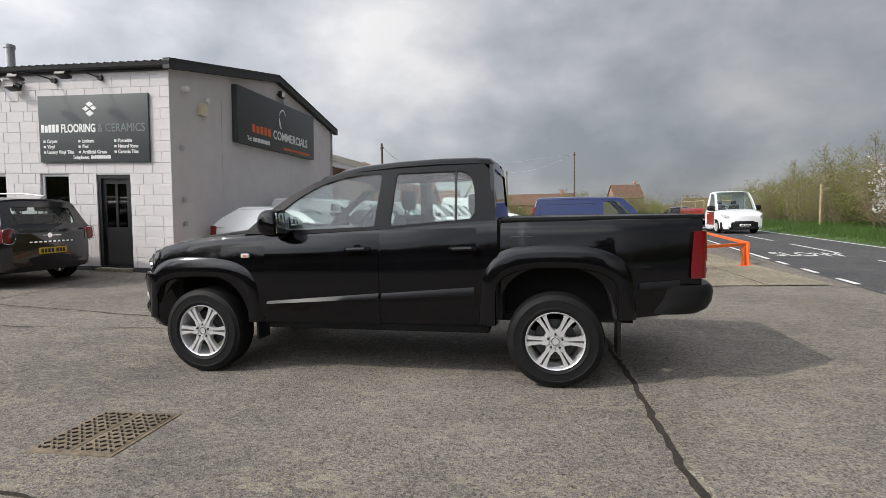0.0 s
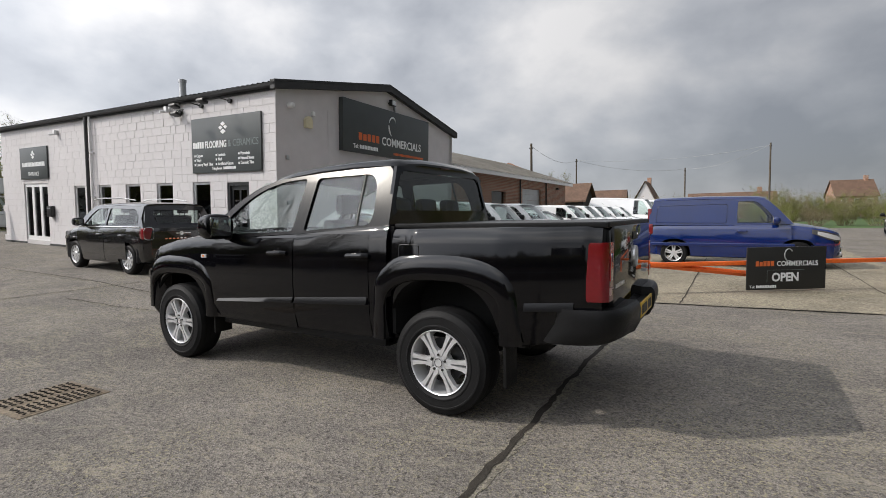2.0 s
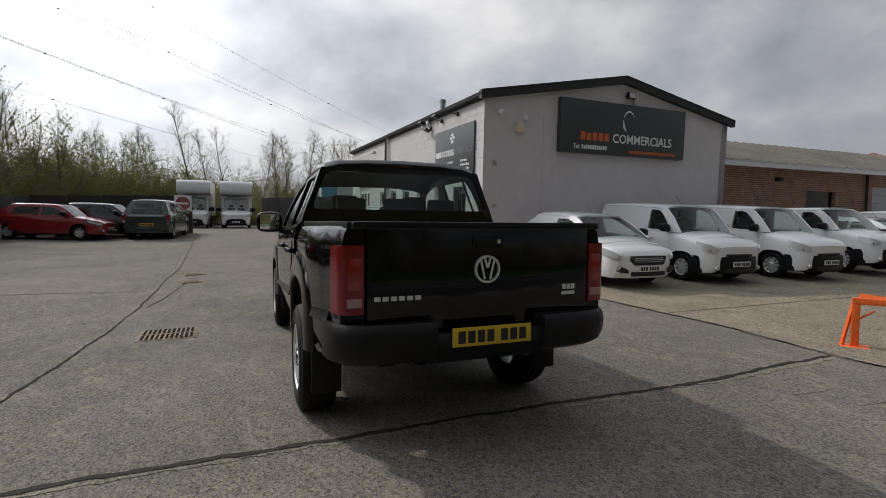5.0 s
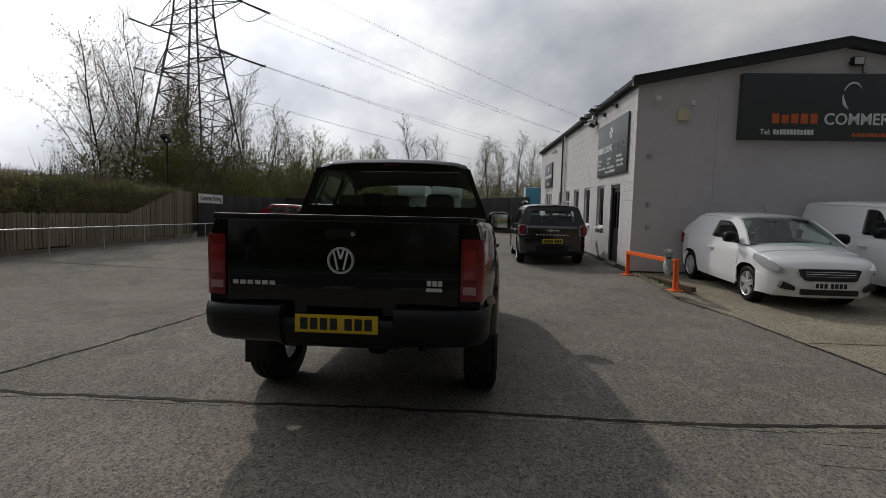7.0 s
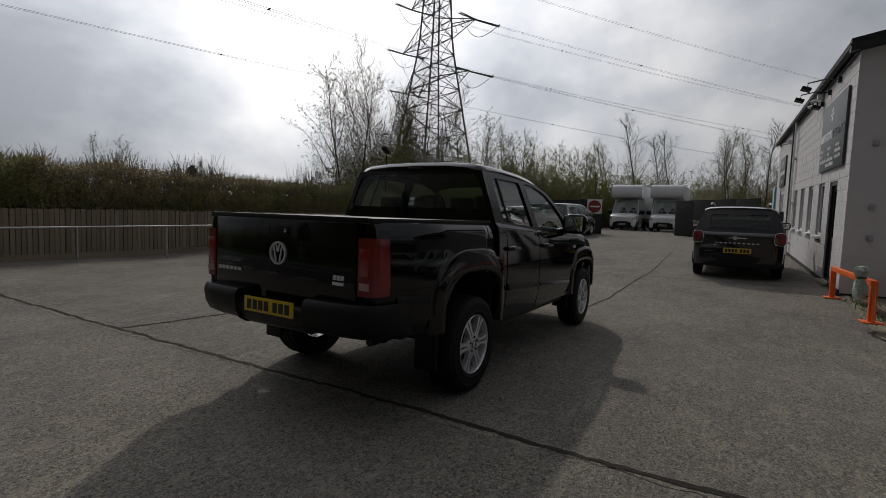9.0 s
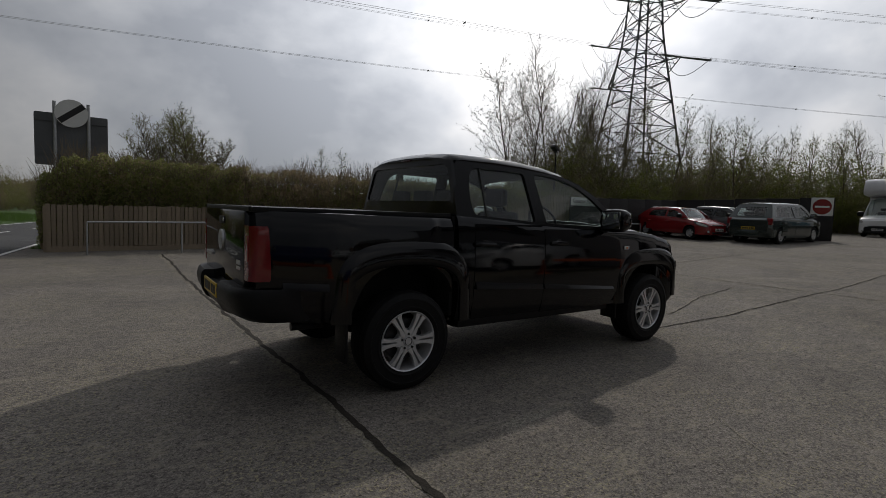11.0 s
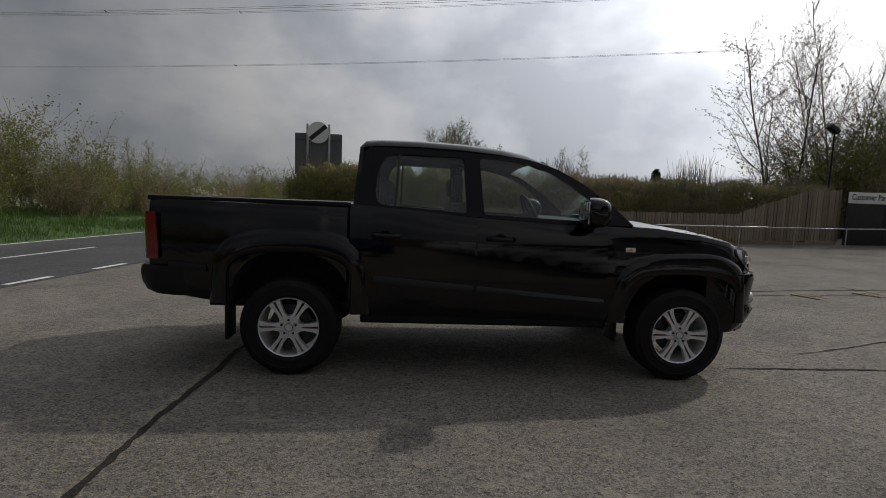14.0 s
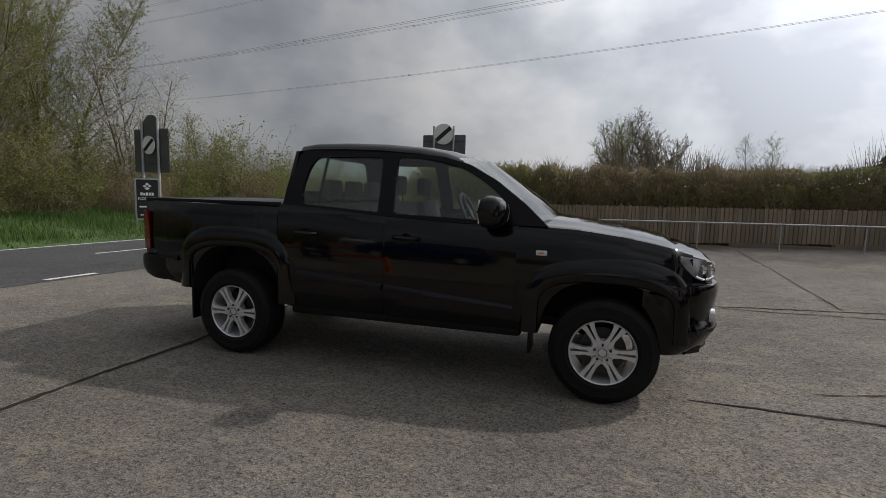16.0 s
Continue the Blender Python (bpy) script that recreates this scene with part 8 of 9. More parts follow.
def bush(seed, h, r, stems, leaf_mat, leaves, leaf_size, label, blossom=0):
    rnd = random.Random(seed)
    root = thing("shrub", None, label, "shrub")
    twig, leaf, bl = Geo(), Geo(), Geo()
    pts, share = [], []
    for _ in range(stems):
        a, k = rnd.uniform(0, 2 * math.pi), math.sqrt(rnd.random())
        lush = 0.12 + rnd.random() ** 1.6
        p = Vector((math.cos(a) * r * 0.45 * k, math.sin(a) * r * 0.45 * k, -0.05))
        d = Vector((math.cos(a) * 0.5 * k + rnd.gauss(0, 0.12), math.sin(a) * 0.5 * k + rnd.gauss(0, 0.12), 1)).normalized()
        ln = h * rnd.uniform(0.55, 1.12) * (1.1 - 0.45 * k)
        rad = 0.022
        for i in range(6):
            d = (d + Vector((rnd.gauss(0, 0.14), rnd.gauss(0, 0.14), 0.03))).normalized()
            q = p + d * ln / 6
            twig.tube(p, q, rad, rad * 0.75, 3)
            rad *= 0.75
            pts.append((q, i))
            share.append(lush * (1.0 if i < 4 else 0.45 if i < 5 else 0.15))
            if i > 0:
                for _ in range(3):
                    e = (d + Vector((rnd.gauss(0, 0.7), rnd.gauss(0, 0.7), rnd.gauss(0.1, 0.4)))).normalized()
                    m = q + e * rnd.uniform(0.2, 0.65)
                    twig.strand(q, m, max(0.006, rad * 0.6), 0.0035)
                    pts.append((m, i))
                    share.append(lush * (1.0 if i < 4 else 0.5 if i < 5 else 0.2) * rnd.uniform(0.2, 1.8))
            p = q
    for p, i in rnd.choices(pts, share, k=leaves):
        leaf.leaf(p + Vector((rnd.gauss(0, 0.10), rnd.gauss(0, 0.10), rnd.gauss(0, 0.10))), leaf_size * rnd.uniform(0.6, 1.4), rnd, 0.7)
    for _ in range(blossom):
        p, i = rnd.choice(pts)
        if i > 1:
            bl.leaf(p + Vector((rnd.gauss(0, 0.06), rnd.gauss(0, 0.06), rnd.gauss(0, 0.06))), rnd.uniform(0.05, 0.12), rnd, 0.9)
    twig.part("branchwork", M_TWIG, root, "stuff")
    cr = leaf.part("leaves", leaf_mat, root)
    if blossom:
        bl.part("blossom", M_BLOSSOM, cr)
    return root


def put(src, x, y, turn, k=1.0, z=None, kz=None):
    g = ground_z(max(x, -60), y) if abs(y) < 60 else 0
    return copy_thing(src, Matrix.Translation((x, y, g - 0.05 if z is None else z)) @ Matrix.Rotation(radians(turn), 4, "Z") @ Matrix.Diagonal((k, k, kz or k, 1)))


def move(src, x, y, turn, k=1.0):
    g = ground_z(max(x, -60), y) if abs(y) < 60 else 0
    src.matrix_basis = Matrix.Translation((x, y, g - 0.05)) @ Matrix.Rotation(radians(turn), 4, "Z") @ Matrix.Diagonal((k, k, k, 1))


def plant_all():
    tall = bare_tree(11, 10.5, 0.78, 6, M_BARKG, M_BUD, 1500, 0.045, "tall bare multi-stemmed tree in early bud", 1.35, 0.6, lean=3.0, thick=0.0036, fat=1.1)
    road_tree = bare_tree(16, 10.0, 0.62, 5, M_BARKG, M_BUD, 24000, 0.06, "tall roadside tree in fresh yellow-green leaf", 1.2, 0.5, lean=2.0, thick=0.0048)
    slim = bare_tree(12, 10.0, 0.55, 1, M_BARK, M_BUD, 700, 0.08, "slim bare tree in early bud behind the yard", 1.7, 0.6)
    broad = bare_tree(13, 8.0, 0.85, 2, M_BARK, M_BUD, 2400, 0.09, "broad bare tree with first green leaves", 1.3, 0.4)
    bloss = bare_tree(14, 8.2, 1.0, 3, M_BARK, M_BLOSSOM, 9000, 0.07, "slender tree covered with pale blossom", 1.0, 0.25, lean=1.6, thick=0.0052)
    move(tall, -17.6, -15.2, 20, 0.92)
    move(slim, -44.3, -5.6, 0, 1.08)
    move(broad, -25.5, -13.5, 0, 0.95)
    move(bloss, -14.3, -14.6, 40, 0.98)
    for x, y, a, k in ((-20.6, -14.6, 130, 0.9), (-21.9, -17.2, 300, 0.85)):
        put(tall, x, y, a, k)
    move(road_tree, 20.9, -6.0, 60, 1.05)
    for x, y, a, k in ((20.1, -8.2, 170, 1.0), (19.4, -3.4, 260, 0.98), (22.2, -10.0, 10, 1.0), (21.6, -1.0, 100, 0.95), (23.3, 3.5, 200, 0.9), (21.7, -7.0, 320, 1.08), (22.8, -4.6, 150, 1.15), (20.2, -10.7, 240, 1.0), (22.6, -2.2, 30, 1.05), (19.9, -5.0, 110, 0.85), (19.7, -1.2, 15, 0.85)):
        put(road_tree, x, y, a, k)
    for i, (x, y, k) in enumerate(((-43.8, -8.0, 0.85), (-46.5, -2.9, 1.02), (-45.0, 1.5, 0.95), (-45.0, 4.2, 1.0), (-47.0, 7.5, 1.0), (-50, 10.5, 1.05), (-42.0, -10.6, 0.9), (-38.5, -12.2, 0.85), (-52.0, 3.0, 1.1), (-55.0, -5.0, 1.15), (-49.0, -9.5, 1.0), (-33.0, -13.6, 0.8), (-36.0, -15.5, 0.95), (-54, 14, 1.1), (-52, 18, 1.0), (-56, 0, 1.2), (-58, 9, 1.2))):
        put(slim, x, y, 37 * i, k * 0.84)
    for i, (x, y, k) in enumerate(((-28.5, -12.8, 0.85), (-30.5, -11.6, 0.9), (-33.5, -12.0, 0.8), (-36.5, -10.6, 0.85), (-24.0, -14.5, 0.8), (-40.0, -9.0, 0.85), (-47.0, -12.0, 1.0), (29.5, -28.0, 0.95), (31.0, -34.5, 0.8), (25.5, -19.0, 0.75), (24.5, 33.0, 0.8), (27.0, 44.0, 0.85), (22.0, 25.0, 0.75), (-4.0, -57.0, 1.35), (-12.0, -34.0, 0.7), (35, -60, 1.0), (12, -48, 0.7), (33, 62, 0.9), (-20, 70, 1.0), (-24, 66, 0.9))):
        put(broad, x, y, 53 * i, k)
    for x, y, a, k in ((17.9, -12.3, 0, 1.02), (20.6, 21.0, 90, 0.55)):
        put(bloss, x, y, a, k)
    rnd_tree = bare_tree(15, 15.5, 0.85, 6, M_BARK, M_BUD, 2500, 0.2, "large round-headed bare tree far across the field", 1.3, 0.3, thick=0.009, lean=3.6, fat=3.2)
    move(rnd_tree, -12.5, -100, 0, 1.12)
    put(rnd_tree, -5.5, -102, 140, 1.05)
    b1 = bush(21, 3.6, 1.9, 36, M_HEDGE, 13000, 0.058, "tangled roadside shrub in fresh green leaf")
    b2 = bush(22, 3.4, 2.0, 38, M_BUD, 11000, 0.056, "hawthorn shrub with new yellow-green leaves")
    b3 = bush(23, 3.0, 1.7, 30, M_HEDGEB, 1200, 0.10, "blackthorn shrub with white blossom", 2600)
    b4 = bush(24, 3.3, 1.8, 46, M_HEDGEB, 7000, 0.055, "bare brown thicket with few leaves")
    b5 = bush(25, 3.4, 2.0, 46, M_BUD, 11000, 0.058, "tall yellow-green thicket behind the yard")
    b6 = bush(26, 3.3, 1.9, 50, M_HEDGEB, 6000, 0.05, "tall bare brown thicket behind the yard")
    for b, x, y in ((b5, -30.0, -13.2), (b6, -26.5, -14.8), (b1, 20.5, -3.5), (b2, 20.0, -13.0), (b3, 19.0, -15.8), (b4, 21.0, -8.0)):
        move(b, x, y, 0, 1.0)
    put(b3, near_x(-21.0) + W_ROAD + 3.0, -21.0, 40, 0.62)
    rnd = random.Random(77)
    kinds = (b1, b2, b4, b4, b2, b1, b4)
    # thicket along the far side of the road
    y = -60.0
    i = 0
    while y < 100:
        for row in (0, 1):
            x = near_x(y) + W_ROAD + 4.6 + row * 2.6 + rnd.uniform(-0.6, 0.6)
            if -13 < y < 2:
                x += 1.6
            k = rnd.uniform(0.85, 1.15) * (1.0 if row == 0 else 1.25) * (0.8 if y < -20 else 1.08 if y > 8 else 1.0)
            src = b3 if rnd.random() < 0.16 and row == 0 and not -16 < y < 1 else kinds[i % 7]
            put(src, x, y + rnd.uniform(-0.5, 0.5), rnd.uniform(0, 360), k)
            i += 1
        y += 2.3 if abs(y) < 40 else 3.2
    # scrub behind the hoarding and the far trees
    for i in range(34):
        t = i / 33
        x, y = -15.5 - 34 * t, -14.0 + 9.0 * t * t + rnd.uniform(-1.2, 1.0)
        put((b5, b6, b2)[i % 3], x, y, rnd.uniform(0, 360), rnd.uniform(0.9, 1.25))
    for i in range(16):
        put((b4, b2)[i % 2], -47 - rnd.uniform(0, 6), -6 + i * 2.1, rnd.uniform(0, 360), rnd.uniform(0.9, 1.2))
    for i in range(22):
        t = i / 21
        x, y = -17.0 - 32 * t, -15.5 + 10.5 * t * t + rnd.uniform(-1.5, 0.5)
        put((b5, b6, b5)[i % 3], x, y, rnd.uniform(0, 360), rnd.uniform(1.4, 1.9))
    for i in range(9):
        put((b6, b5)[i % 2], -50 - rnd.uniform(0, 5), -5 + i * 2.9, rnd.uniform(0, 360), rnd.uniform(1.5, 1.9))
    for i in range(15):
        put((b6, b5, b6)[i % 3], -62 - rnd.uniform(0, 9), -12 + i * 3.0, rnd.uniform(0, 360), rnd.uniform(1.9, 2.5))
    for i, (x, y, k) in enumerate(((-50, 2, 1.1), (-53, 7, 1.25), (-49, 13, 1.05), (-55, 17, 1.2), (-50, 21, 1.1), (-56, 12, 1.3))):
        put(broad, x, y, 71 * i, k)
    for i in range(10):
        put((b2, b1, b4)[i % 3], 6.5 + i * 1.9, 74 + i * 3.2 + rnd.uniform(-1, 1), rnd.uniform(0, 360), rnd.uniform(1.15, 1.5))
    # garden edge beyond the forecourt
    for i in range(12):
        put((b1, b2, b4)[i % 3], -9 + i * 2.3, 52 + rnd.uniform(-1, 1), rnd.uniform(0, 360), rnd.uniform(0.7, 1.0))


plant_all()


def conifer(x, y, h, label):
    rnd = random.Random(int(h * 10))
    root = thing("conifer_tree", pose(x, y, 0), label, "tree")
    wood, leaf = Geo(), Geo()
    wood.tube(Vector((0, 0, -0.2)), Vector((0, 0, h)), 0.16, 0.03, 6)
    for i in range(900):
        t = rnd.random() ** 0.8
        z = h * (0.15 + 0.85 * t)
        a = rnd.uniform(0, 2 * math.pi)
        r = h * 0.30 * (1.05 - t) ** 0.7 * math.sqrt(rnd.random()) * (0.75 + 0.35 * math.sin(z * 3 + a * 2))
        leaf.leaf(Vector((math.cos(a) * r, math.sin(a) * r, z)), h * 0.055, rnd, 0.6)
    wood.part("trunk", M_BARK, root)
    leaf.part("crown", M_CONIF, root)


conifer(-22.5, -41.5, 5.2, "dark conifer beyond the hedge")
conifer(31, -150, 12.0, "dark conifer far across the fields")
conifer(36, -152, 10.0, "dark conifer far across the fields")


def hedge(name, x0, x1, y0, y1, top, leaves, mats, twigs, label, seed):
    """A clipped hedge: a thicket of twigs and leaves with an uneven top and whips standing up."""
    rnd = random.Random(seed)
    tw, lf, lb = Geo(), Geo(), Geo()

    def crest(x):
        end = max(0.0, (x - x1 + 0.9) / 0.9)
        return top + 0.24 * noise.noise((x * 0.9, seed, 0)) + 0.24 * noise.noise((x * 3.1, seed, 5)) + 0.10 * noise.noise((x * 8, seed, 7)) - 0.7 * end * end * (x1 > 1)

    for _ in range(twigs):
        x, y = rnd.uniform(x0, x1), rnd.uniform(y0, y1 - 0.3)
        z0, z1 = rnd.uniform(0, top * 0.6), 0
        z1 = min(crest(x), z0 + rnd.uniform(0.5, 1.4))
        a = Vector((x, y, z0))
        m = Vector((x + rnd.gauss(0, 0.12), y + rnd.gauss(0, 0.12), (z0 + z1) / 2))
        tw.tube(a, m, 0.012, 0.008, 3)
        tw.tube(m, Vector((m.x + rnd.gauss(0, 0.15), m.y + rnd.gauss(0, 0.15), z1)), 0.008, 0.003, 3)
    for _ in range(int(leaves * 0.06)):
        x = rnd.uniform(x0, x1)
        lf.leaf(Vector((x, rnd.uniform(y0 + 0.35, y1 - 0.45), rnd.uniform(0.3, crest(x) - 0.22))), rnd.uniform(0.14, 0.30), rnd, 0.8)
    for _ in range(int(twigs * 0.9)):
        x, y = rnd.uniform(x0, x1), rnd.uniform(y0, y1)
        c = crest(x)
        tw.tube(Vector((x, y, c - 0.4)), Vector((x + rnd.gauss(0, 0.20), y + rnd.gauss(0, 0.15), c + rnd.uniform(0.05, 0.8) * (0.26 + 2.6 * max(0, noise.noise((x * 0.6, 9, seed)))))), 0.008, 0.003, 3)
    for _ in range(leaves):
        x = rnd.uniform(x0, x1)
        shell = rnd.random()
        y = y1 - abs(rnd.gauss(0, 0.22)) if shell < 0.55 else rnd.uniform(y0, y1)
        c = crest(x)
        z = rnd.uniform(0.2, c) if shell < 0.7 else c - abs(rnd.gauss(0, 0.12))
        brown = noise.noise((x * 0.35, z * 0.6, seed)) + rnd.gauss(0, 0.25) > mats[2]
        (lb if brown else lf).leaf(Vector((x, min(y1 + 0.05, y), z)), rnd.uniform(0.035, 0.08), rnd, 0.65)
    core = Geo()
    nx = int((x1 - x0) / 0.12)
    for i in range(nx + 1):
        x = x0 + (x1 - x0) * i / nx
        for j in range(13):
            z = (crest(x) - 0.42) * j / 12
            core.v.append(Vector((x + 0.05 * noise.noise((x * 7, z * 7, 1)), (y0 + y1) / 2 + 0.25 + 0.45 * noise.noise((x * 1.6, z * 1.8, seed + 3)) + 0.2 * noise.noise((x * 6, z * 6, seed)), z)))
    for i in range(nx):
        for j in range(12):
            k = i * 13 + j
            core.f.append((k, k + 13, k + 14, k + 1))
    root = thing(name, None, label, "hedge")
    core.part("inner_growth", M_GARDENB, root, "stuff")
    tw.part("branchwork", M_TWIG, root, "stuff")
    lf.part("green_leaves", mats[0], root, "stuff")
    lb.part("brown_leaves", mats[1], root, "stuff")


hedge("garden_hedge", -13.6, 0.2, -12.7, -11.15, 2.34, 40000, (M_GARDEN, M_GARDENB, 0.06), 3600, "brown and green mixed hedge behind the timber fence", 5)
hedge("evergreen_hedge", 0.0, 4.7, -13.0, -11.1, 2.38, 26000, (M_GARDEN, M_GARDENB, 0.45), 1000, "dense green hedge at the end of the fence", 6)


def verge():
    bm = grid_sheet(steps(0, 1, 8), [-400, -250, -150] + steps(-100, 100, 100) + [150, 250, 400], lambda u, y: Vector((near_x(y) + W_ROAD - 0.05 + u * 12.0, y, -0.02 + 0.40 * min(1, u * 2.2) + 0.06 * noise.noise((u * 9, y * 0.6, 0)) * min(1, u * 8))))
    tagged(part("verge_bank", bm, M_VERGE, None, "", 180), "low grassy bank beyond the road", "verge", kind="structure")
    rnd = random.Random(8)
    g = Geo()

    def blade(x, y, z, h):
        a = rnd.uniform(0, 2 * math.pi)
        k = len(g.v)
        w = rnd.uniform(0.008, 0.018)
        dx, dy = math.cos(a) * w, math.sin(a) * w
        lx, ly = rnd.gauss(0, 0.35) * h, rnd.gauss(0, 0.35) * h
        g.v.extend([Vector((x - dx, y - dy, z)), Vector((x + dx, y + dy, z)), Vector((x + lx, y + ly, z + h))])
        g.f.append((k, k + 1, k + 2))

    for _ in range(130000):
        u = rnd.random() ** 0.9 * 0.55
        y = rnd.uniform(-34, 46)
        x = near_x(y) + W_ROAD + 0.15 + u * 12
        patch = 0.5 + noise.noise((x * 0.8, y * 0.8, 2))
        if rnd.random() < 0.25 + patch:
            blade(x, y, -0.02 + 0.40 * min(1, (u + 0.02) * 2.2) - 0.02, rnd.uniform(0.08, 0.26) * (0.6 + 0.8 * max(0, patch)) * (0.45 if u < 0.05 else 1))
    for _ in range(5000):
        y = rnd.uniform(-22, -11.6)
        x = near_x(y) - abs(rnd.gauss(0, 0.5)) - 0.1
        blade(x, y, -0.03, rnd.uniform(0.05, 0.18))
    for _ in range(450):
        x = rnd.uniform(-6.6, -3.6)
        blade(x, 4.45 + rnd.gauss(0, 0.09), ground_z(x, 4.5), rnd.uniform(0.02, 0.07))
    tagged(g.part("grass", M_GRASS, None, "stuff"), "spring grass on the verge and paving edges", "grass")


verge()


def far_woods():
    rnd = random.Random(31)
    g = Geo()
    for _ in range(60000):
        a = rnd.uniform(0, 2 * math.pi)
        r = rnd.uniform(230, 300)
        x, y = math.cos(a) * r, math.sin(a) * r
        h = 6.5 + 4.0 * noise.noise((math.cos(a) * 6, math.sin(a) * 6, 1)) + 2.0 * noise.noise((math.cos(a) * 25, math.sin(a) * 25, 4))
        if 1.30 < a < 1.62:
            h *= 0.4
        g.leaf(Vector((x, y, rnd.uniform(0, 1) ** 1.4 * max(2.0, h))), rnd.uniform(0.5, 1.1), rnd, 0.8)
    n = 480
    for i in range(n + 1):
        a = 2 * math.pi * i / n
        h = 5.2 + 3.2 * noise.noise((math.cos(a) * 6, math.sin(a) * 6, 1)) + 1.8 * noise.noise((math.cos(a) * 25, math.sin(a) * 25, 4)) + 0.8 * noise.noise((math.cos(a) * 90, math.sin(a) * 90, 2))
        if 1.30 < a < 1.62:
            h *= 0.4
        g.v += [Vector((math.cos(a) * 265, math.sin(a) * 265, -1.0)), Vector((math.cos(a) * 265, math.sin(a) * 265, max(1.0, h)))]
        if i:
            k = len(g.v)
            g.f.append((k - 4, k - 2, k - 1, k - 3))
    tagged(g.part("far_woodland", M_HEDGEB, None, "stuff"), "distant brown woodland along the horizon", "woodland")


far_woods()


# ---- pylon, wires, poles, far houses ----
PY = Vector((-52.0, -33.9, 0.0))
ARM = Vector((math.cos(radians(67)), math.sin(radians(67)), 0))
LEVELS = ((19.0, 7.6), (24.9, 8.4), (30.6, 6.4))


def pylon():
    t = thing("pylon", Matrix.Translation(PY) @ Matrix.Rotation(radians(67), 4, "Z"), "tall grey lattice steel electricity pylon", "pylon")

    def half(z):
        return 4.9 - 3.3 * min(1, z / 24.0) - 0.7 * max(0, (z - 24.0) / 14)

    zs = [0, 4.9, 9.1, 12.5, 15.6, 18.2, 20.5, 22.8, 25.1, 27.4, 29.6, 31.9, 34.2]
    bm = bmesh.new()
    for sx in (-1, 1):
        for sy in (-1, 1):
            for a, b in zip(zs, zs[1:]):
                rod(bm, (sx * half(a), sy * half(a), a), (sx * half(b), sy * half(b), b), 0.13, 0.12, 4, False)
            rod(bm, (sx * half(34.2), sy * half(34.2), 34.2), (0, 0, 37.6), 0.10, 0.08, 4, False)
    part("leg_frame", bm, M_STEELDK, t)
    bm = bmesh.new()
    for a, b in zip(zs, zs[1:]):
        p, q = half(a), half(b)
        for s in (-1, 1):
            for c0, c1 in (((-p, s * p, a), (q, s * q, b)), ((p, s * p, a), (-q, s * q, b)), ((s * p, -p, a), (s * q, q, b)), ((s * p, p, a), (s * q, -q, b)), ((-q, s * q, b), (q, s * q, b)), ((s * q, -q, b), (s * q, q, b))):
                rod(bm, c0, c1, 0.06, 0.06, 4, False)
    part("lattice", bm, M_STEELDK, t)
    for z, ln in LEVELS:
        for s in (-1, 1):
            bm = bmesh.new()
            h0, h1 = half(z), half(z + 2.0)
            tip = (s * ln, 0, z + 0.2)
            for w in (-1, 1):
                rod(bm, (s * h0, w * h0, z), tip, 0.085, 0.07, 4, False)
                rod(bm, (s * h1, w * h1, z + 2.0), tip, 0.075, 0.06, 4, False)
                for k in (0.25, 0.5, 0.75):
                    lo = Vector((s * h0, w * h0, z)).lerp(Vector(tip), k)
                    hi = Vector((s * h1, w * h1, z + 2.0)).lerp(Vector(tip), k - 0.12)
                    rod(bm, lo, hi, 0.045, 0.045, 4, False)
            for k in (0.3, 0.6):
                a = Vector((s * h0, -h0, z)).lerp(Vector(tip), k)
                b = Vector((s * h0, h0, z)).lerp(Vector(tip), k)
                rod(bm, a, b, 0.045, 0.045, 4, False)
            part("cross_arm", bm, M_STEELDK, t)


pylon()


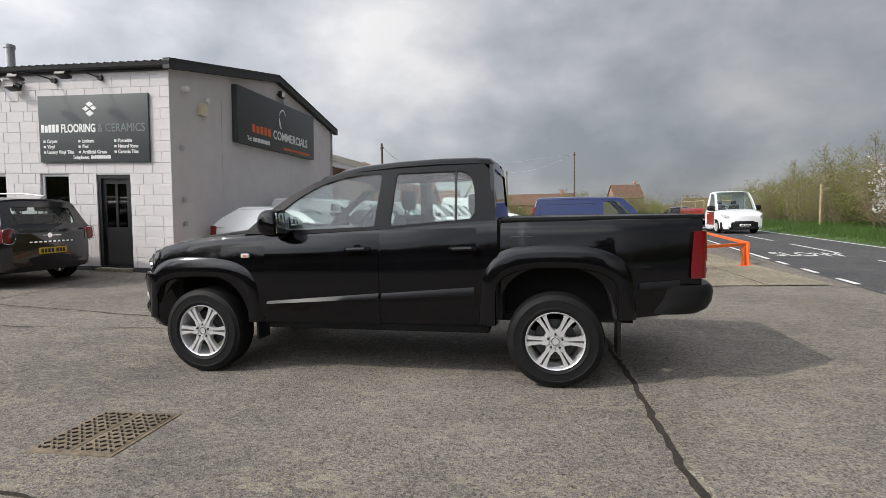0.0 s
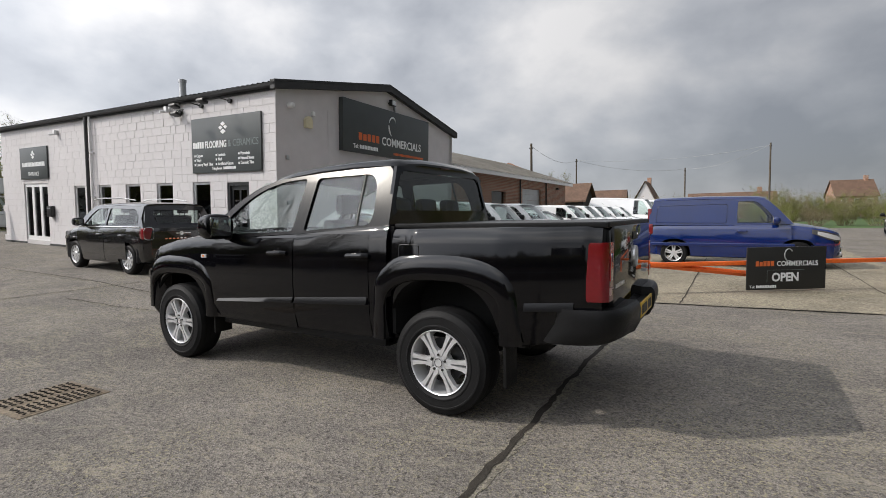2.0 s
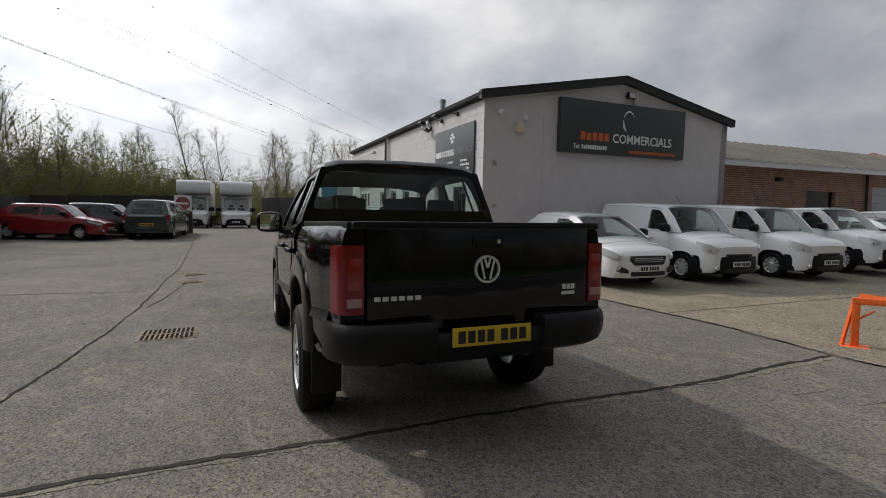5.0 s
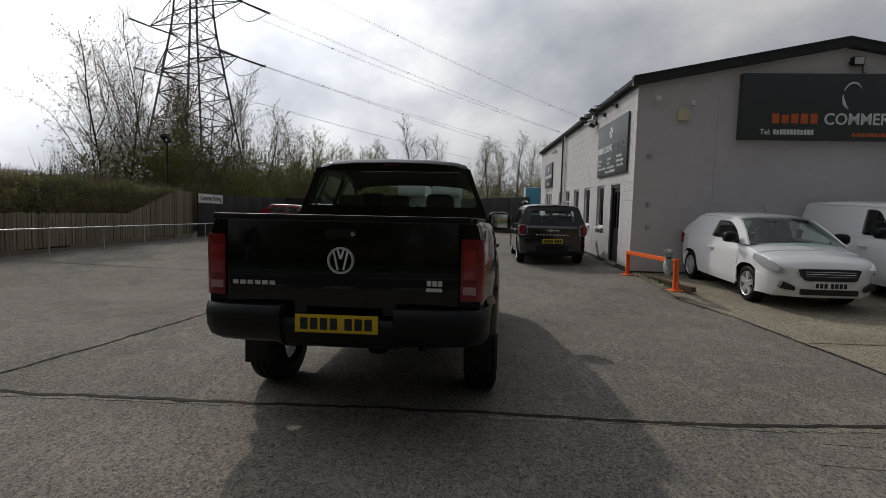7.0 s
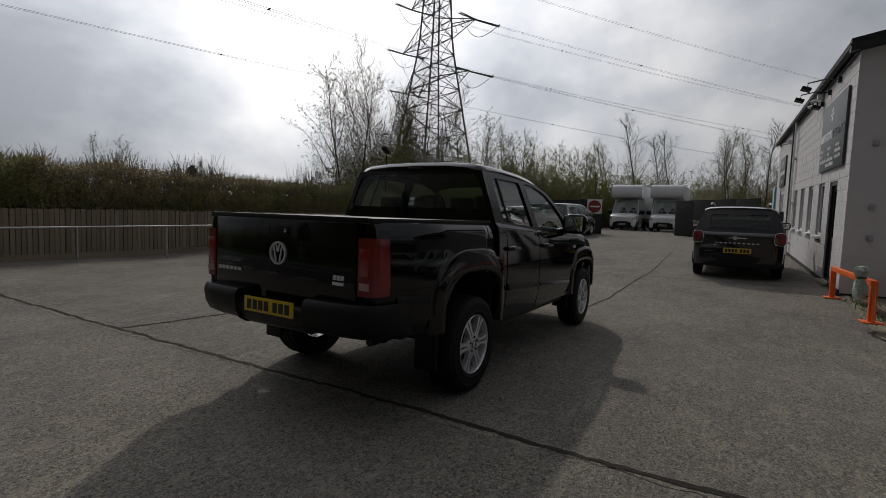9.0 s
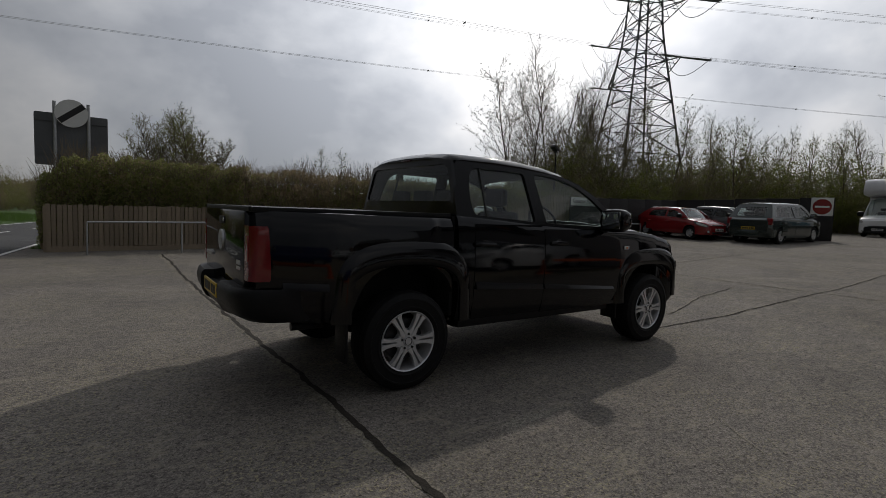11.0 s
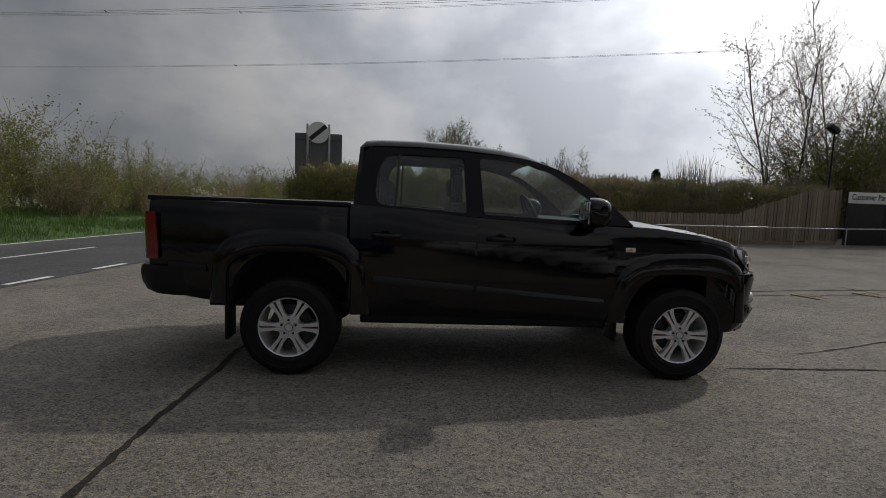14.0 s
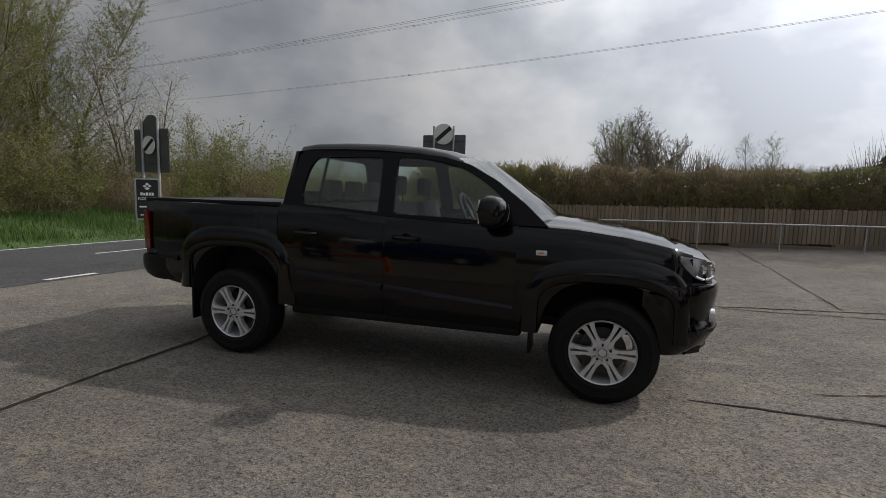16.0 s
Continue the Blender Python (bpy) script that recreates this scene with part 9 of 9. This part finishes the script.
def wires():
    for z, ln in LEVELS:
        for s in (-1, 1):
            tip = PY + ARM * (s * ln) + Vector((0, 0, z + 0.1))
            for heading, span, sag, dz in ((-7.5, 250, 4.2 + z * 0.03, 0), (141, 228, 5.3, 0)):
                d = Vector((math.cos(radians(heading)), math.sin(radians(heading)), 0))
                end = PY + d * span + Vector((-d.y, d.x, 0)) * (s * ln * (-1 if heading > 0 else 1)) + Vector((0, 0, z + dz))
                t = thing("power_line", None, "twin overhead power line hung from the pylon", "power line", "overhead lines")
                for off in (-0.17, 0.17):
                    bm = bmesh.new()
                    pts = []
                    side = Vector((-d.y, d.x, 0)) * off
                    for i in range(33):
                        u = (i / 32) ** 1.25
                        p = tip.lerp(end, u) + side
                        p.z += -4 * sag * u * (1 - u)
                        pts.append(p)
                    pipe(bm, pts, 0.013, 4)
                    part("conductor", bm, M_WIRE, t)
                bm = bmesh.new()
                for off in (-0.17, 0.17):
                    side = Vector((-d.y, d.x, 0)) * off
                    u = 3.2 / span
                    q = tip.lerp(end, u) + side
                    q.z -= 4 * sag * u * (1 - u)
                    rod(bm, tip + side * 0.5, q, 0.065, 0.065, 6)
                part("insulator_string", bm, M_STEELDK, t)
                bm = bmesh.new()
                for u in (0.11, 0.30, 0.52, 0.75):
                    p = tip.lerp(end, u)
                    p.z -= 4 * sag * u * (1 - u)
                    box(bm, -0.03, 0.03, -0.2, 0.2, -0.05, 0.05, 0, Matrix.Translation(p) @ Matrix.Rotation(radians(heading), 4, "Z"))
                part("spacer", bm, M_STEELDK, t)
            t = thing("jumper_wire", None, "slack wire loop under a pylon arm", "power line", "overhead lines")
            bm = bmesh.new()
            a = tip + Vector((math.cos(radians(-7.5)), math.sin(radians(-7.5)), 0)) * 3.2
            b = tip + Vector((math.cos(radians(141)), math.sin(radians(141)), 0)) * 3.2
            pipe(bm, [a.lerp(b, i / 14) + (tip - a.lerp(b, 0.5)) * (0.9 * math.sin(math.pi * i / 14)) - Vector((0, 0, 2.0 * math.sin(math.pi * i / 14))) for i in range(15)], 0.038, 4)
            part("loop", bm, M_WIRE, t)


wires()


def timber_pole(x, y, h):
    t = thing("telegraph_pole", pose(x, y, 0), "dark timber telegraph pole", "pole", "telegraph poles")
    bm = bmesh.new()
    rod(bm, (0, 0, -0.3), (0, 0, h), 0.13, 0.09, 10)
    p = part("pole", bm, M_BARK, t)
    bm = bmesh.new()
    box(bm, -0.16, 0.16, -0.05, 0.05, h - 0.42, h - 0.34)
    part("wire_bracket", bm, M_LEAD, p)


for x, y, h in ((-11.5, 35.5, 7.3), (-17.0, 68.4, 9.4), (6.7, 70.5, 9.9), (-4, 84, 8.5)):
    timber_pole(x, y, h)


def pole_wires():
    t = thing("telephone_wire", None, "thin telephone wires between the poles", "wire")
    for a, b in (((-11.5, 35.5, 7.1), (-17.0, 68.4, 9.2)), ((-17.0, 68.4, 9.2), (-4, 84, 8.3)), ((6.7, 70.5, 9.7), (-4, 84, 8.3)), ((-17.0, 68.4, 9.2), (6.7, 70.5, 9.6))):
        bm = bmesh.new()
        a, b = Vector(a), Vector(b)
        pipe(bm, [a.lerp(b, i / 10) - Vector((0, 0, 3.2 * (i / 10) * (1 - i / 10))) for i in range(11)], 0.018, 4)
        part("strand", bm, M_WIRE, t)


pole_wires()


def yard_lamp():
    t = thing("yard_lamp", pose(-14.4, -12.4, 0.2), "black flood lamp on a slim post behind the fence", "lamp post")
    bm = bmesh.new()
    rod(bm, (0, 0, 0), (0, 0, 4.2), 0.04, 0.03)
    part("post", bm, M_LEAD, t)
    bm = bmesh.new()
    box(bm, -0.10, 0.32, -0.14, 0.14, 4.15, 4.30, 0.02, Matrix.Translation((0, 0, 4.2)) @ Matrix.Rotation(-0.6, 4, "Y") @ Matrix.Translation((0, 0, -4.2)))
    part("lamp_head", bm, M_LEAD, t)


yard_lamp()


def footpath_post():
    t = thing("footpath_sign", pose(17.6, 27.6, 0.2, 0, 0, 20), "weathered timber footpath signpost on the verge", "signpost")
    bm = bmesh.new()
    box(bm, -0.06, 0.06, -0.06, 0.06, -0.2, 2.45, 0.01)
    p = part("post", bm, M_WOOD, t)
    bm = bmesh.new()
    box(bm, 0.06, 0.75, -0.02, 0.02, 2.05, 2.25, 0.006)
    part("arm", bm, M_WOOD, p)


footpath_post()


def house(x, y, turn, L, W, eave, ridge, wall, roof, label, chimney=True):
    t = thing("far_house", pose(x, y, 0, 0, 0, turn), label, "house")
    bm = bmesh.new()
    prism(bm, [(-W / 2, -0.2), (-W / 2, eave), (0, ridge - 0.1), (W / 2, eave), (W / 2, -0.2)], lambda u, v, d: Vector((d, u, v)), -L / 2, L / 2)
    part("wall", bm, wall, t)
    for s in (-1, 1):
        bm = bmesh.new()
        prism(bm, [(-L / 2 - 0.3, 0.0), (L / 2 + 0.3, 0.0), (L / 2 + 0.3, 1.0), (-L / 2 - 0.3, 1.0)], lambda u, v, d: Vector((u, s * ((W / 2 + 0.35) * (1 - v)), eave - 0.1 + (ridge - eave + 0.1) * v + d)), 0.0, 0.15)
        part("roof", bm, roof, t)
    if chimney:
        bm = bmesh.new()
        box(bm, L * 0.3, L * 0.3 + 0.8, -0.35, 0.35, ridge - 0.6, ridge + 1.1, 0.02)
        part("chimney", bm, M_BRICK, t)
    for s in (-1, 1):
        for u in (-0.3, 0.0, 0.3):
            bm = bmesh.new()
            box(bm, u * L - 0.5, u * L + 0.5, s * W / 2 - 0.06, s * W / 2 + 0.06, eave - 1.6, eave - 0.5)
            w = part("window", bm, M_UPVC, t)
            bm = bmesh.new()
            box(bm, u * L - 0.42, u * L + 0.42, s * W / 2 - 0.075, s * W / 2 + 0.075, eave - 1.5, eave - 0.6)
            part("pane", bm, M_GLASSD, w)
    return t


house(-17.5, 78, 5, 11, 6, 2.0, 5.0, M_RENDER, M_TILE, "cottage with a long brown tiled roof", False)
house(-11.6, 98, 92, 8, 4.2, 3.0, 7.2, M_RENDER, M_TILE, "pale gabled house with a steep roof")
house(2.0, 120, 0, 16, 7, 2.8, 5.4, M_BRICK, M_TILE, "far terrace of brick houses")
house(26.5, 148, 10, 8, 7, 4.5, 8.4, M_BRICK, M_TILE, "far red brick house with chimneys")
house(-11.2, 44, 0, 4.5, 3.8, 2.6, 4.2, M_HOARD, M_TILE, "low shed with a rusty pitched roof", False)


# ---- last: the painted blocks of the showroom's side wall ----
def wall_blocks():
    side = next(o for o in shop.children if o.name.startswith("side_wall"))
    rnd = random.Random(17)
    proto = []
    for k in range(5):
        bm = bmesh.new()
        ln = (0.435, 0.435, 0.32, 0.215, 0.435)[k]
        box(bm, 0, ln, 0.0045, 0.030, 0.004, 0.217, 0.0035)
        me = bpy.data.meshes.new("block")
        for v in bm.verts:
            v.co += Vector((rnd.uniform(-1, 1), rnd.uniform(-1, 1), rnd.uniform(-1, 1))) * 0.0012
        bmesh.ops.recalc_face_normals(bm, faces=bm.faces)
        bm.to_mesh(me)
        bm.free()
        me.materials.append(M_BLOCK)
        finish(me, 10)
        proto.append((ln, me))
    far_bm = bmesh.new()
    n = 0
    for row in range(20):
        z = 0.295 + row * 0.222
        if z + 0.21 > EAVE - 0.02:
            break
        x = -0.002 - (0.0 if row % 2 else 0.22)
        if row % 2 == 0:
            spans = [(-0.217, 0.215)]
        else:
            spans = []
        while x > -L_SHOP + 0.3:
            k = rnd.choice((0, 0, 1, 4, 4, 2, 3)) if rnd.random() < 0.6 else 0
            ln = proto[k][0]
            spans.append((x - ln, ln))
            x -= ln + 0.010
        for a, ln in spans:
            b = a + ln
            # trim to the openings
            keep = [(a, b)]
            for oa, ob, oc, od, kind in OPENINGS:
                if z + 0.216 > oc - (0.07 if kind == "win" else 0) and z < od:
                    nxt = []
                    for p, q in keep:
                        if q <= oa - 0.0 or p >= ob + 0.0:
                            nxt.append((p, q))
                        else:
                            if oa - p > 0.05:
                                nxt.append((p, oa - 0.004))
                            if q - ob > 0.05:
                                nxt.append((ob + 0.004, q))
                    keep = nxt
            for p, q in keep:
                if q > -6.6 and n < 300:
                    k = min(range(5), key=lambda i: abs(proto[i][0] - (q - p)))
                    o = new("block", proto[k][1])
                    o.parent = side
                    o.matrix_basis = Matrix.Translation((p, rnd.uniform(-0.0015, 0.0015), z + rnd.uniform(-0.002, 0.002))) @ Matrix.Diagonal(((q - p) / proto[k][0], 1, 1, 1))
                    n += 1
                else:
                    y = rnd.uniform(-0.0015, 0.0015)
                    box(far_bm, p, q, 0.0045 + y, 0.030 + y, z + 0.004, z + 0.217)
    ob = part("blockwork", far_bm, M_BLOCKI, side, "", 35)
    ob["kind"] = "stuff"


wall_blocks()
